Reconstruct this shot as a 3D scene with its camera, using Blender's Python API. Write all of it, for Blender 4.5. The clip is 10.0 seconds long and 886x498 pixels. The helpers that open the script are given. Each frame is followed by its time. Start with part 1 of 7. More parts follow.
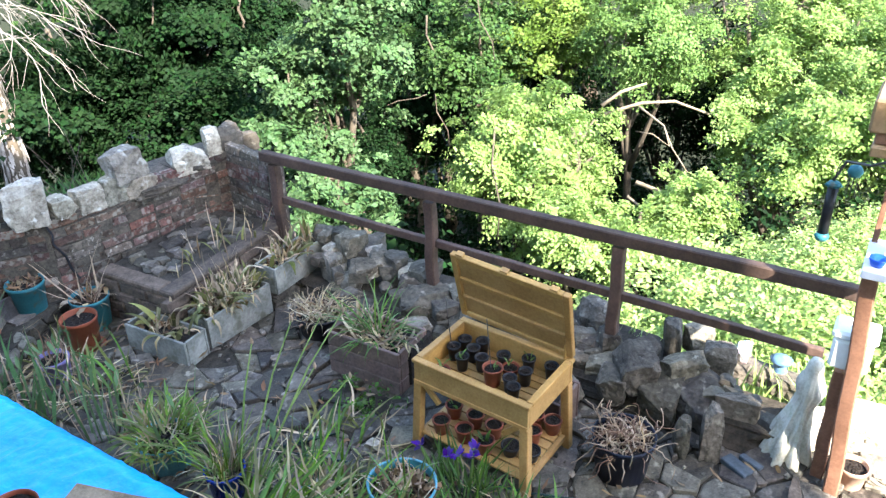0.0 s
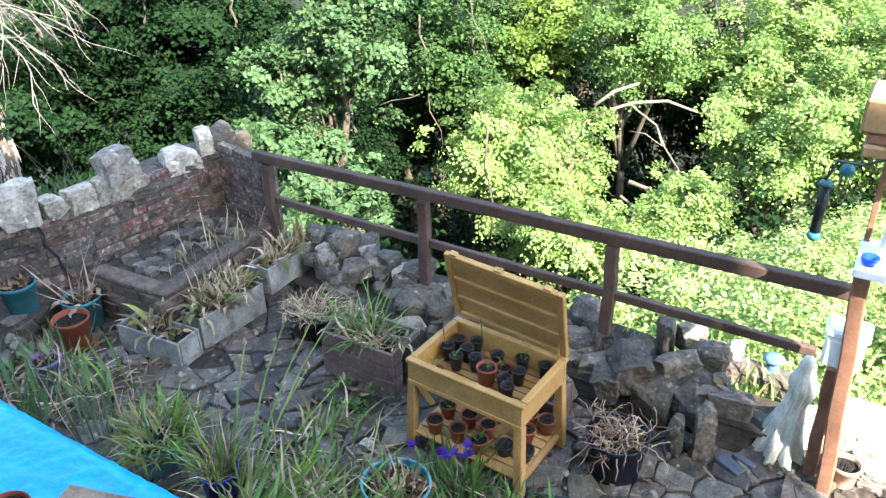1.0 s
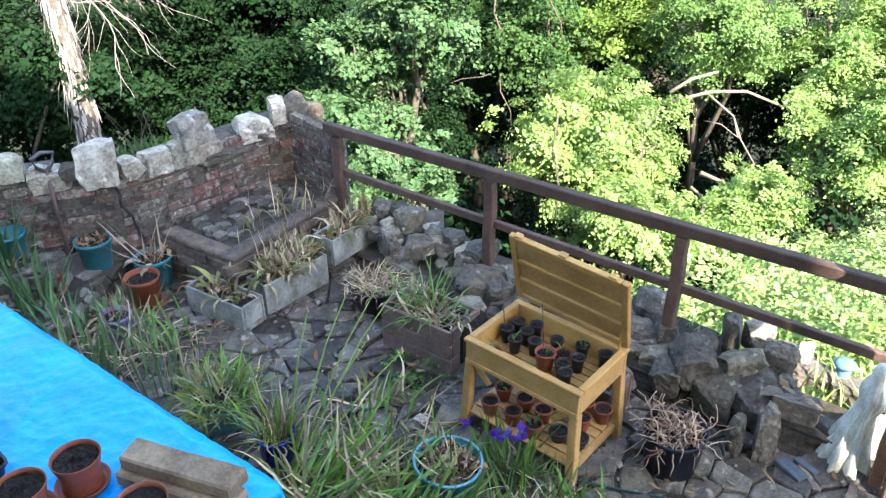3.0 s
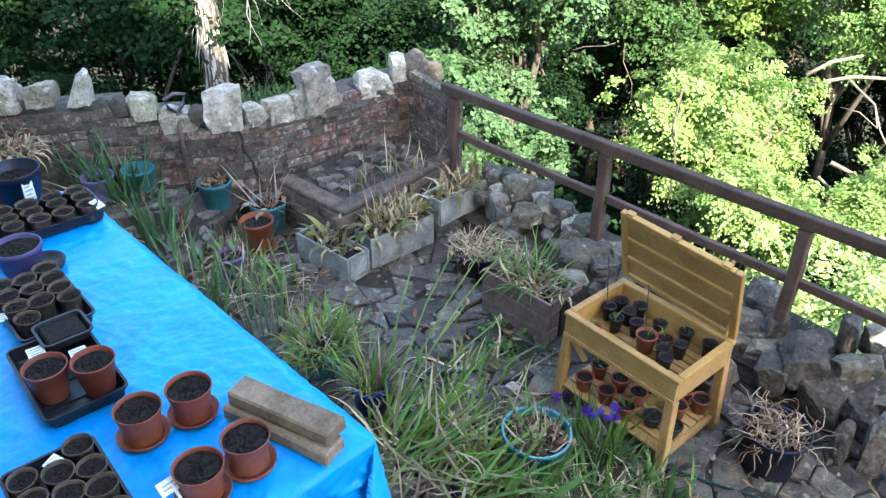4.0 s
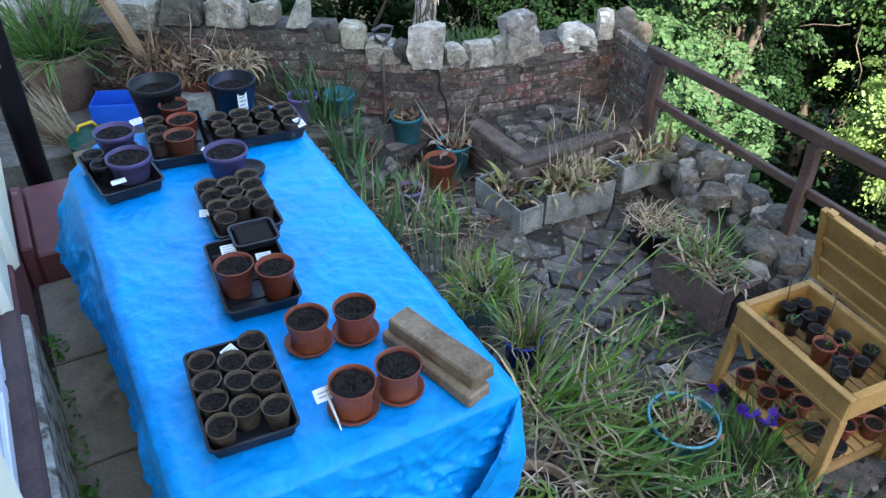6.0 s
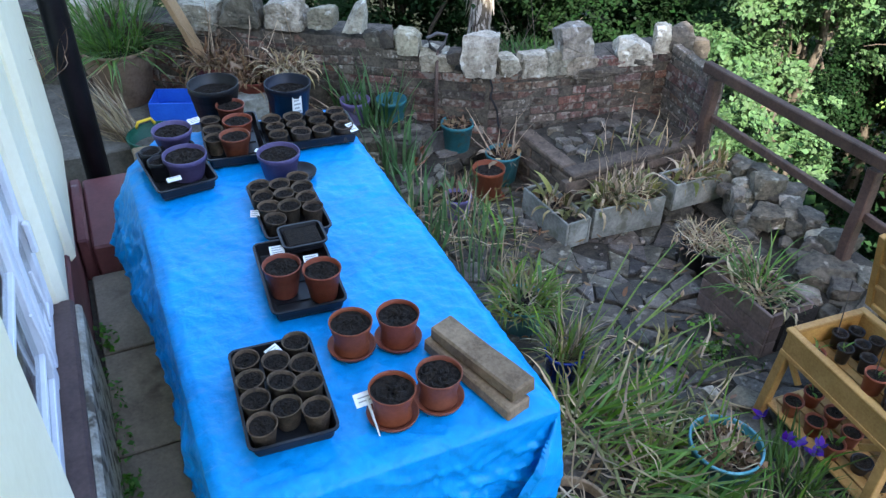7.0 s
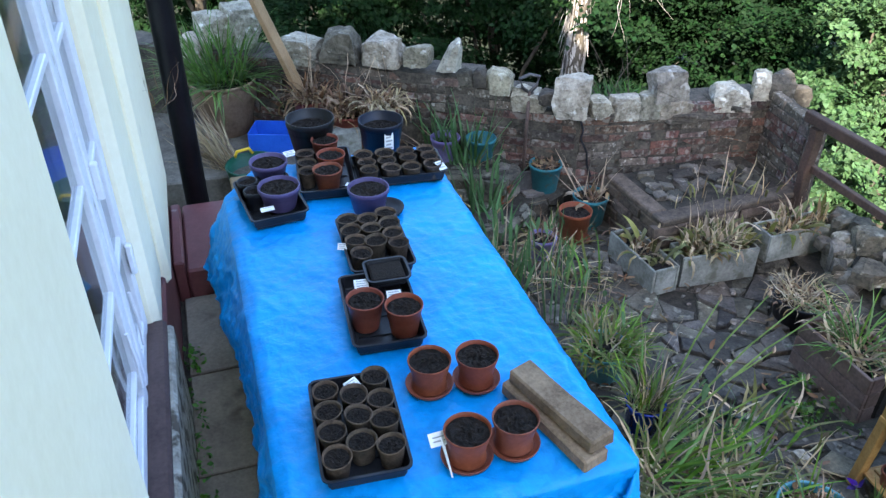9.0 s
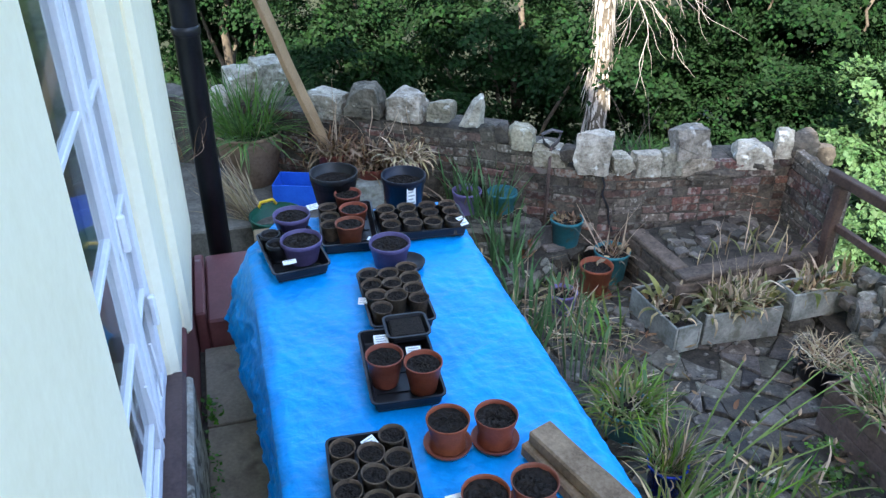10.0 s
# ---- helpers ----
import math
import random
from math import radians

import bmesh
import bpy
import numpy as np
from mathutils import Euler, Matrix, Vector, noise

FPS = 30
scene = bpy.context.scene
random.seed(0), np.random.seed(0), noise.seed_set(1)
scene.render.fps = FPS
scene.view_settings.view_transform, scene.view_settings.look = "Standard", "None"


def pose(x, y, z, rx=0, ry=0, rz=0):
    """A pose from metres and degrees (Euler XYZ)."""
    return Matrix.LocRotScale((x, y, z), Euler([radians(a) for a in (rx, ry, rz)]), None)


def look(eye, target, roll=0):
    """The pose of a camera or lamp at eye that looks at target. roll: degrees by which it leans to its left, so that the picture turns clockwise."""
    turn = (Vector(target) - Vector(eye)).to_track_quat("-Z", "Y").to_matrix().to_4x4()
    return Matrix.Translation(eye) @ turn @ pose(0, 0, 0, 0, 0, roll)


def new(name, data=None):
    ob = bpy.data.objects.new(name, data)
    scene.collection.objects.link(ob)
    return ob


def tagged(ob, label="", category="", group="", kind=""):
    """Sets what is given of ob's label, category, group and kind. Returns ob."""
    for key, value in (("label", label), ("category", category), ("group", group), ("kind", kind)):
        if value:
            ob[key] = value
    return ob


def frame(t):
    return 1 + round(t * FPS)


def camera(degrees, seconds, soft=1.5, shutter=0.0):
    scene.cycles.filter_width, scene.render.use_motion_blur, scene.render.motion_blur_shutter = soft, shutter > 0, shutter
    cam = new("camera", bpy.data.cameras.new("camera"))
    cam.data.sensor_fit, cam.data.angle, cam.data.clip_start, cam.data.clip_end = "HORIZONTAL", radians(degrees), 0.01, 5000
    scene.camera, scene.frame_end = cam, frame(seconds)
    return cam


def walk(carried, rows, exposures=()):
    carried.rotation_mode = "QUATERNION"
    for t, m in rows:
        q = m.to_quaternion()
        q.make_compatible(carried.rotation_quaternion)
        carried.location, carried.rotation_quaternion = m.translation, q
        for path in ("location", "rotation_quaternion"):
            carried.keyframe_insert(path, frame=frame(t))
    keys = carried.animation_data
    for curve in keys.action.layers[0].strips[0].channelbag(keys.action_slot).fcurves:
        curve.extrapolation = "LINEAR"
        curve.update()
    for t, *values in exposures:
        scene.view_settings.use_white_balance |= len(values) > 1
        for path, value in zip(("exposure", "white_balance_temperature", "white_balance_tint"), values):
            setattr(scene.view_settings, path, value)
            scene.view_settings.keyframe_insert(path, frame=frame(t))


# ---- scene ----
# ---- camera ----
cam = camera(59.07, 10.0, soft=1.4)
PATH = [
    (0.0, look((0.022, -0.069, 2.376), (1.503, 0.867, 1.410), -1.44)),
    (0.5, look((0.024, -0.071, 2.374), (1.508, 0.859, 1.408), -1.32)),
    (1.0, look((0.022, -0.066, 2.375), (1.512, 0.855, 1.408), -1.26)),
    (1.5, look((0.024, -0.069, 2.367), (1.517, 0.844, 1.398), -1.29)),
    (2.0, look((0.029, -0.067, 2.363), (1.511, 0.856, 1.387), -1.14)),
    (2.5, look((0.024, -0.048, 2.356), (1.478, 0.905, 1.369), -0.37)),
    (2.7, look((0.023, -0.042, 2.358), (1.455, 0.943, 1.368), -0.48)),
    (3.8, look((0.018, -0.012, 2.364), (1.233, 1.161, 1.292), 0.10)),
    (4.0, look((0.017, -0.006, 2.364), (1.193, 1.194, 1.278), 0.25)),
    (4.5, look((0.025, -0.010, 2.363), (1.106, 1.245, 1.242), 1.19)),
    (5.0, look((0.024, -0.007, 2.361), (0.994, 1.306, 1.206), 1.34)),
    (5.5, look((0.017, -0.005, 2.365), (0.883, 1.358, 1.185), 1.32)),
    (7.0, look((0.008, 0.003, 2.377), (0.700, 1.464, 1.200), 1.56)),
    (7.5, look((0.006, 0.005, 2.379), (0.659, 1.498, 1.218), 1.45)),
    (8.0, look((0.007, 0.005, 2.378), (0.612, 1.531, 1.236), 0.67)),
    (8.5, look((0.007, 0.011, 2.381), (0.563, 1.569, 1.256), 0.39)),
    (9.0, look((0.008, 0.013, 2.387), (0.522, 1.600, 1.283), 0.30)),
    (9.5, look((0.005, 0.016, 2.394), (0.495, 1.630, 1.321), 0.33)),
    (10.0, look((0.009, 0.024, 2.407), (0.493, 1.691, 1.411), 0.29)),
]
EXPOSURE = 3.05
walk(cam, PATH, [(0.0, EXPOSURE + 0.32), (4.5, EXPOSURE + 0.28), (5.5, EXPOSURE + 0.0), (7.5, EXPOSURE - 0.16), (10.0, EXPOSURE - 0.1)])

# ---- light: open sky, sun from behind the house ----
SUN_WAY = Vector((0.52, 0.854, 0)).normalized()
SUN_UP = radians(38)
world = bpy.data.worlds.new("sky")
scene.world = world
world.use_nodes = True
wn = world.node_tree
sky = wn.nodes.new("ShaderNodeTexSky")
sky.sky_type = "NISHITA"
sky.sun_disc = False
sky.sun_elevation = SUN_UP
sky.sun_rotation = radians(211)
wn.links.new(sky.outputs[0], wn.nodes["Background"].inputs[0])
wn.nodes["Background"].inputs[1].default_value = 0.15
sun = new("sun", bpy.data.lights.new("sun", "SUN"))
sun.data.energy = 3.5
sun.data.angle = radians(0.6)
sun.data.color = (1.0, 0.95, 0.86)
sun.matrix_world = look((-10 * SUN_WAY.x, -10 * SUN_WAY.y, 10 * math.tan(SUN_UP)), (0, 0, 0))

# ---- materials ----
rng = random.Random(7)


def material(name, dark, light, scale=8.0, rough=0.85, bump=0.3, fine=60.0, metal=0.0, hue=0.0, island=False, stain=None, spec=0.3):
    """Two scales of noise mix two colours; relief from the fine one. hue: how far pieces differ from one another."""
    m = bpy.data.materials.new(name)
    m.use_nodes = True
    n, l = m.node_tree.nodes, m.node_tree.links
    b = n["Principled BSDF"]
    co = n.new("ShaderNodeTexCoord")
    info = n.new("ShaderNodeObjectInfo")
    shift = n.new("ShaderNodeVectorMath")
    shift.operation = "ADD"
    far = n.new("ShaderNodeMath")
    far.operation = "MULTIPLY"
    far.inputs[1].default_value = 37.0
    l.new(info.outputs["Random"], far.inputs[0])
    l.new(co.outputs["Object"], shift.inputs[0])
    l.new(far.outputs[0], shift.inputs[1])
    big, small = n.new("ShaderNodeTexNoise"), n.new("ShaderNodeTexNoise")
    for node, s in ((big, scale), (small, fine)):
        node.inputs["Scale"].default_value = s
        node.inputs["Detail"].default_value = 6
        node.inputs["Roughness"].default_value = 0.65
        l.new(shift.outputs[0], node.inputs["Vector"])
    both = n.new("ShaderNodeMath")
    both.operation = "MULTIPLY_ADD"
    both.inputs[1].default_value = 0.4
    l.new(small.outputs[0], both.inputs[0])
    part_big = n.new("ShaderNodeMath")
    part_big.operation = "MULTIPLY"
    part_big.inputs[1].default_value = 0.6
    l.new(big.outputs[0], part_big.inputs[0])
    l.new(part_big.outputs[0], both.inputs[2])
    ramp = n.new("ShaderNodeValToRGB")
    ramp.color_ramp.elements[0].position, ramp.color_ramp.elements[1].position = 0.36, 0.64
    ramp.color_ramp.elements[0].color, ramp.color_ramp.elements[1].color = (*dark, 1), (*light, 1)
    l.new(both.outputs[0], ramp.inputs[0])
    colour = ramp.outputs[0]
    if stain:
        spot = n.new("ShaderNodeTexNoise")
        spot.inputs["Scale"].default_value = stain[1]
        spot.inputs["Detail"].default_value = 5
        l.new(shift.outputs[0], spot.inputs["Vector"])
        cut = n.new("ShaderNodeMapRange")
        cut.inputs["From Min"].default_value, cut.inputs["From Max"].default_value = stain[2], stain[2] + 0.1
        l.new(spot.outputs[0], cut.inputs["Value"])
        mix = n.new("ShaderNodeMixRGB")
        mix.inputs[2].default_value = (*stain[0], 1)
        l.new(cut.outputs[0], mix.inputs[0])
        l.new(colour, mix.inputs[1])
        colour = mix.outputs[0]
    if hue:
        hsv = n.new("ShaderNodeHueSaturation")
        if island:
            rnd = n.new("ShaderNodeNewGeometry").outputs["Random Per Island"]
        else:
            rnd = info.outputs["Random"]
        for sock, lo, hi in (("Value", 1 - hue, 1 + hue), ("Hue", 0.5 - 0.045 * hue, 0.5 + 0.03 * hue), ("Saturation", 1 - 0.4 * hue, 1 + 0.25 * hue)):
            rr = n.new("ShaderNodeMapRange")
            rr.inputs["To Min"].default_value, rr.inputs["To Max"].default_value = lo, hi
            if sock == "Value":
                l.new(rnd, rr.inputs["Value"])
            else:
                w = n.new("ShaderNodeMath")
                w.operation = "FRACT"
                k = n.new("ShaderNodeMath")
                k.operation = "MULTIPLY"
                k.inputs[1].default_value = 17.3 if sock == "Hue" else 41.7
                l.new(rnd, k.inputs[0])
                l.new(k.outputs[0], w.inputs[0])
                l.new(w.outputs[0], rr.inputs["Value"])
            l.new(rr.outputs[0], hsv.inputs[sock])
        l.new(colour, hsv.inputs["Color"])
        colour = hsv.outputs[0]
    l.new(colour, b.inputs["Base Color"])
    b.inputs["Roughness"].default_value = rough
    b.inputs["Metallic"].default_value = metal
    b.inputs["Specular IOR Level"].default_value = spec
    if bump:
        bp = n.new("ShaderNodeBump")
        bp.inputs["Strength"].default_value = bump
        bp.inputs["Distance"].default_value = 0.01
        l.new(both.outputs[0], bp.inputs["Height"])
        l.new(bp.outputs[0], b.inputs["Normal"])
    return m


def leaf_material(name, dark, light, hue=0.35, shine=0.45, through_light=0.35):
    """A leaf: diffuse and gloss, with some light let through."""
    m = material(name, dark, light, 3.0, shine, 0.0, 30.0, hue=hue, island=True, spec=0.1)
    n, l = m.node_tree.nodes, m.node_tree.links
    b = n["Principled BSDF"]
    src = b.inputs["Base Color"].links[0].from_socket
    tr = n.new("ShaderNodeBsdfTranslucent")
    l.new(src, tr.inputs[0])
    mix = n.new("ShaderNodeMixShader")
    mix.inputs[0].default_value = through_light
    l.new(b.outputs[0], mix.inputs[1])
    l.new(tr.outputs[0], mix.inputs[2])
    l.new(mix.outputs[0], n["Material Output"].inputs[0])
    return m


M_SLATE = material("paving_stone", (0.024, 0.019, 0.014), (0.122, 0.101, 0.074), 14, 0.62, 1.0, 70, hue=0.55, stain=((0.2, 0.175, 0.135), 22, 0.6))
M_SLATE_REST = material("paving_stone_rest", (0.024, 0.019, 0.014), (0.122, 0.101, 0.074), 14, 0.62, 1.0, 70, hue=0.5, island=True, stain=((0.2, 0.175, 0.135), 22, 0.6))
M_SOILGAP = material("joint_earth", (0.01, 0.008, 0.006), (0.055, 0.044, 0.032), 22, 0.95, 0.8, 80)
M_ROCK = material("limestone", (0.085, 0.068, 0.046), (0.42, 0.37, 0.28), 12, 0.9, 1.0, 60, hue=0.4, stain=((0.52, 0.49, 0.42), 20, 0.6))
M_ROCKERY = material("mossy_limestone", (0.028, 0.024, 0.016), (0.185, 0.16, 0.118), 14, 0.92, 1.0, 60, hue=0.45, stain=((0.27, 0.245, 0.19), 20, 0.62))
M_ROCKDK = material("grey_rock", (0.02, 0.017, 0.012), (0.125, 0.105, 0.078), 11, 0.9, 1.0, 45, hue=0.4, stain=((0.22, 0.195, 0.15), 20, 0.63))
M_BRICK = material("weathered_brick", (0.024, 0.019, 0.015), (0.135, 0.082, 0.06), 24, 0.92, 1.0, 80, hue=0.6, stain=((0.15, 0.13, 0.105), 30, 0.52))
M_BRICK_RED = material("red_brick", (0.034, 0.021, 0.016), (0.16, 0.082, 0.058), 24, 0.92, 1.0, 80, hue=0.45, stain=((0.17, 0.145, 0.12), 32, 0.5))
M_BRICK_LIME = material("limewashed_brick", (0.035, 0.028, 0.022), (0.155, 0.125, 0.095), 26, 0.92, 1.0, 80, hue=0.4, stain=((0.27, 0.24, 0.2), 42, 0.58))
M_MORTAR = material("old_mortar", (0.02, 0.017, 0.013), (0.12, 0.1, 0.078), 14, 0.95, 1.0, 70)
M_PLINTH = material("brown_brick", (0.038, 0.027, 0.019), (0.145, 0.105, 0.076), 16, 0.9, 0.6, 70, hue=0.3)
M_WOOD = material("pine_stained", (0.26, 0.135, 0.036), (0.46, 0.27, 0.09), 6, 0.6, 0.2, 90, hue=0.1)
M_RAIL = material("dark_stained_timber", (0.03, 0.018, 0.013), (0.095, 0.058, 0.044), 7, 0.7, 0.3, 80, hue=0.15)
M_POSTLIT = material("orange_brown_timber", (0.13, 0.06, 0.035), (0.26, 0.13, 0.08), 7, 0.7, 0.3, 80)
M_OLDWOOD = material("weathered_timber", (0.12, 0.078, 0.044), (0.31, 0.22, 0.135), 9, 0.85, 0.5, 90, hue=0.12)
M_CRATE = material("brown_crate_boards", (0.07, 0.045, 0.036), (0.17, 0.11, 0.09), 9, 0.75, 0.4, 70, hue=0.2)
M_PLANK = material("bare_plank", (0.19, 0.115, 0.055), (0.33, 0.21, 0.11), 5, 0.6, 0.2, 90)
M_TERRA = material("terracotta_plastic", (0.16, 0.038, 0.018), (0.26, 0.07, 0.036), 10, 0.5, 0.1, 90, hue=0.12)
M_CLAY = material("pale_clay", (0.3, 0.19, 0.13), (0.48, 0.33, 0.24), 6, 0.9, 0.3, 60)
M_OLDCLAY = material("old_buff_clay", (0.19, 0.12, 0.075), (0.36, 0.245, 0.165), 9, 0.9, 0.5, 50, stain=((0.36, 0.29, 0.22), 12, 0.62))
M_REDPOT = material("red_glazed_clay", (0.1, 0.02, 0.014), (0.2, 0.045, 0.03), 9, 0.5, 0.2, 60)
M_FIBRE = material("peat_fibre", (0.04, 0.027, 0.018), (0.135, 0.092, 0.06), 30, 0.95, 0.6, 160, hue=0.2)
M_SOIL = material("potting_soil", (0.004, 0.0028, 0.0022), (0.022, 0.0145, 0.01), 60, 0.95, 1.0, 160)
M_BLACK = material("black_plastic", (0.008, 0.008, 0.009), (0.022, 0.022, 0.026), 9, 0.42, 0.08, 90)
M_NAVY = material("navy_plastic", (0.006, 0.008, 0.016), (0.014, 0.017, 0.032), 9, 0.4, 0.08, 90)
M_PURPLE = material("purple_plastic", (0.066, 0.05, 0.125), (0.115, 0.09, 0.19), 8, 0.45, 0.1, 80)
M_LILAC = material("faded_lilac_plastic", (0.13, 0.1, 0.24), (0.23, 0.18, 0.34), 8, 0.5, 0.1, 80)
M_TEAL = material("teal_plastic", (0.016, 0.105, 0.125), (0.04, 0.18, 0.205), 12, 0.5, 0.2, 80, stain=((0.08, 0.09, 0.07), 18, 0.6))
M_AQUA = material("pale_blue_glaze", (0.05, 0.2, 0.25), (0.13, 0.34, 0.4), 14, 0.4, 0.2, 80, stain=((0.06, 0.07, 0.06), 22, 0.6))
M_COBALT = material("cobalt_glaze", (0.006, 0.02, 0.18), (0.015, 0.04, 0.3), 7, 0.15, 0.05, 80, spec=0.5)
M_BLUETRAY = material("bright_blue_plastic", (0.015, 0.09, 0.5), (0.025, 0.13, 0.62), 7, 0.35, 0.08, 80)
M_GREENTUB = material("green_plastic", (0.005, 0.05, 0.03), (0.012, 0.085, 0.05), 7, 0.4, 0.08, 80)
M_YELLOW = material("yellow_handle", (0.6, 0.38, 0.02), (0.75, 0.5, 0.04), 7, 0.4, 0.05, 80)
M_WHITE = material("white_label", (0.7, 0.7, 0.68), (0.85, 0.85, 0.83), 12, 0.5, 0.05, 80)
M_INK = material("label_print", (0.28, 0.28, 0.28), (0.42, 0.42, 0.42), 12, 0.6, 0.0, 80)
M_GREYBOX = material("grey_stone_trough", (0.1, 0.1, 0.085), (0.29, 0.285, 0.25), 9, 0.8, 0.4, 60, stain=((0.12, 0.115, 0.085), 12, 0.55))
M_RENDER = material("cream_render", (0.8, 0.71, 0.5), (0.88, 0.8, 0.6), 1.2, 0.9, 0.14, 30, stain=((0.66, 0.58, 0.42), 4, 0.68))
M_FLAKY = material("flaking_plaster", (0.2, 0.18, 0.14), (0.5, 0.47, 0.4), 10, 0.95, 0.6, 60, stain=((0.1, 0.085, 0.065), 14, 0.5))
M_PAINT = material("white_gloss_paint", (0.66, 0.66, 0.7), (0.8, 0.8, 0.82), 5, 0.45, 0.15, 60, stain=((0.4, 0.38, 0.36), 16, 0.68))
M_MAROON = material("maroon_paint", (0.1, 0.032, 0.032), (0.17, 0.06, 0.058), 4, 0.6, 0.2, 50, stain=((0.27, 0.2, 0.18), 12, 0.68))
M_SILL = material("brown_sill_paint", (0.05, 0.03, 0.028), (0.11, 0.07, 0.062), 5, 0.6, 0.2, 60)
M_PIPE = material("black_pipe_paint", (0.006, 0.006, 0.008), (0.02, 0.02, 0.024), 6, 0.35, 0.1, 60)
M_SLAB = material("buff_concrete_slab", (0.12, 0.095, 0.07), (0.25, 0.205, 0.15), 4, 0.9, 0.3, 60, hue=0.12, stain=((0.09, 0.07, 0.05), 5, 0.6))
M_CONCRETE = material("grey_concrete", (0.05, 0.042, 0.032), (0.17, 0.15, 0.12), 9, 0.9, 0.7, 60)
M_ROOF = material("roof_slates", (0.06, 0.06, 0.07), (0.14, 0.14, 0.15), 3, 0.7, 0.3, 20)
M_BARK = material("bark", (0.03, 0.024, 0.017), (0.1, 0.08, 0.057), 6, 0.95, 0.9, 40)
M_TWIG = material("bleached_twigs", (0.12, 0.1, 0.088), (0.3, 0.265, 0.23), 9, 0.9, 0.5, 60)
M_BLEACH = material("bleached_dead_bark", (0.13, 0.11, 0.09), (0.42, 0.38, 0.34), 7, 0.9, 0.8, 40, stain=((0.12, 0.09, 0.07), 9, 0.62))
M_DRYWOOD = material("dry_branch_bark", (0.1, 0.078, 0.052), (0.25, 0.2, 0.145), 7, 0.9, 0.6, 40)
M_IRON = material("dull_iron", (0.05, 0.045, 0.045), (0.12, 0.11, 0.105), 12, 0.55, 0.3, 90, metal=0.6)
M_STATUE = material("weathered_plaster", (0.3, 0.28, 0.22), (0.6, 0.57, 0.48), 9, 0.85, 0.3, 70, stain=((0.28, 0.3, 0.22), 9, 0.62))
# Nearly black earth stands in for the shade under the trees.
M_GROUND = material("shade_darkened_litter", (0.005, 0.008, 0.003), (0.02, 0.024, 0.01), 1.2, 0.95, 0.8, 14)
M_HOSE = material("green_hose", (0.005, 0.02, 0.018), (0.01, 0.035, 0.032), 5, 0.4, 0.05, 60)
M_CERAMIC = material("blue_grey_ceramic", (0.05, 0.1, 0.17), (0.12, 0.19, 0.28), 9, 0.3, 0.1, 60)

L_BRIGHT = leaf_material("leaf_bright", (0.075, 0.155, 0.035), (0.16, 0.25, 0.075), 0.28, 0.65, 0.45)
L_YELLOW = leaf_material("leaf_yellow_green", (0.075, 0.14, 0.022), (0.17, 0.25, 0.055), 0.28, 0.65, 0.42)
L_PALE = leaf_material("leaf_pale", (0.03, 0.075, 0.024), (0.09, 0.15, 0.062), 0.3, 0.5, 0.35)
# Leaf green darkened to stand in for shade the sun lamp does not leave.
L_SHADED = leaf_material("leaf_shade_tint", (0.005, 0.018, 0.005), (0.0128, 0.035, 0.01), 0.4, 0.85, 0.3)
L_MID = leaf_material("leaf_mid", (0.025, 0.062, 0.016), (0.066, 0.125, 0.036), 0.4, 0.7, 0.35)
# Two greens lightened beyond real foliage to carry sun glare in their colour.
L_SUN_TINT = leaf_material("leaf_sun_tint", (0.14, 0.24, 0.055), (0.28, 0.39, 0.13), 0.26, 0.65, 0.5)
L_VERGE_SUN = leaf_material("leaf_verge_sun_tint", (0.17, 0.27, 0.065), (0.34, 0.44, 0.16), 0.25, 0.65, 0.4)
L_WILT = leaf_material("leaf_wilting", (0.07, 0.085, 0.022), (0.22, 0.21, 0.075), 0.45, 0.6, 0.25)
L_IVY = leaf_material("leaf_ivy", (0.055, 0.15, 0.035), (0.14, 0.27, 0.075), 0.45)
L_STRAP = leaf_material("leaf_strap", (0.055, 0.125, 0.014), (0.17, 0.27, 0.048), 0.5, 0.6, 0.22)
L_BLUEGREEN = leaf_material("leaf_blue_green", (0.042, 0.11, 0.036), (0.12, 0.21, 0.085), 0.4, 0.6, 0.2)
L_GRASS = leaf_material("leaf_grass", (0.036, 0.1, 0.018), (0.125, 0.22, 0.05), 0.5, 0.6, 0.22)
L_DRY = leaf_material("leaf_dry", (0.2, 0.14, 0.07), (0.52, 0.41, 0.24), 0.55, 0.7, 0.2)
L_DEAD = leaf_material("leaf_dead", (0.1, 0.06, 0.03), (0.28, 0.18, 0.1), 0.45, 0.8, 0.15)
L_WEED = leaf_material("leaf_weed", (0.05, 0.14, 0.02), (0.1, 0.25, 0.045), 0.35)
L_PETAL = leaf_material("petal_violet", (0.03, 0.009, 0.12), (0.08, 0.024, 0.22), 0.35, 0.5, 0.3)


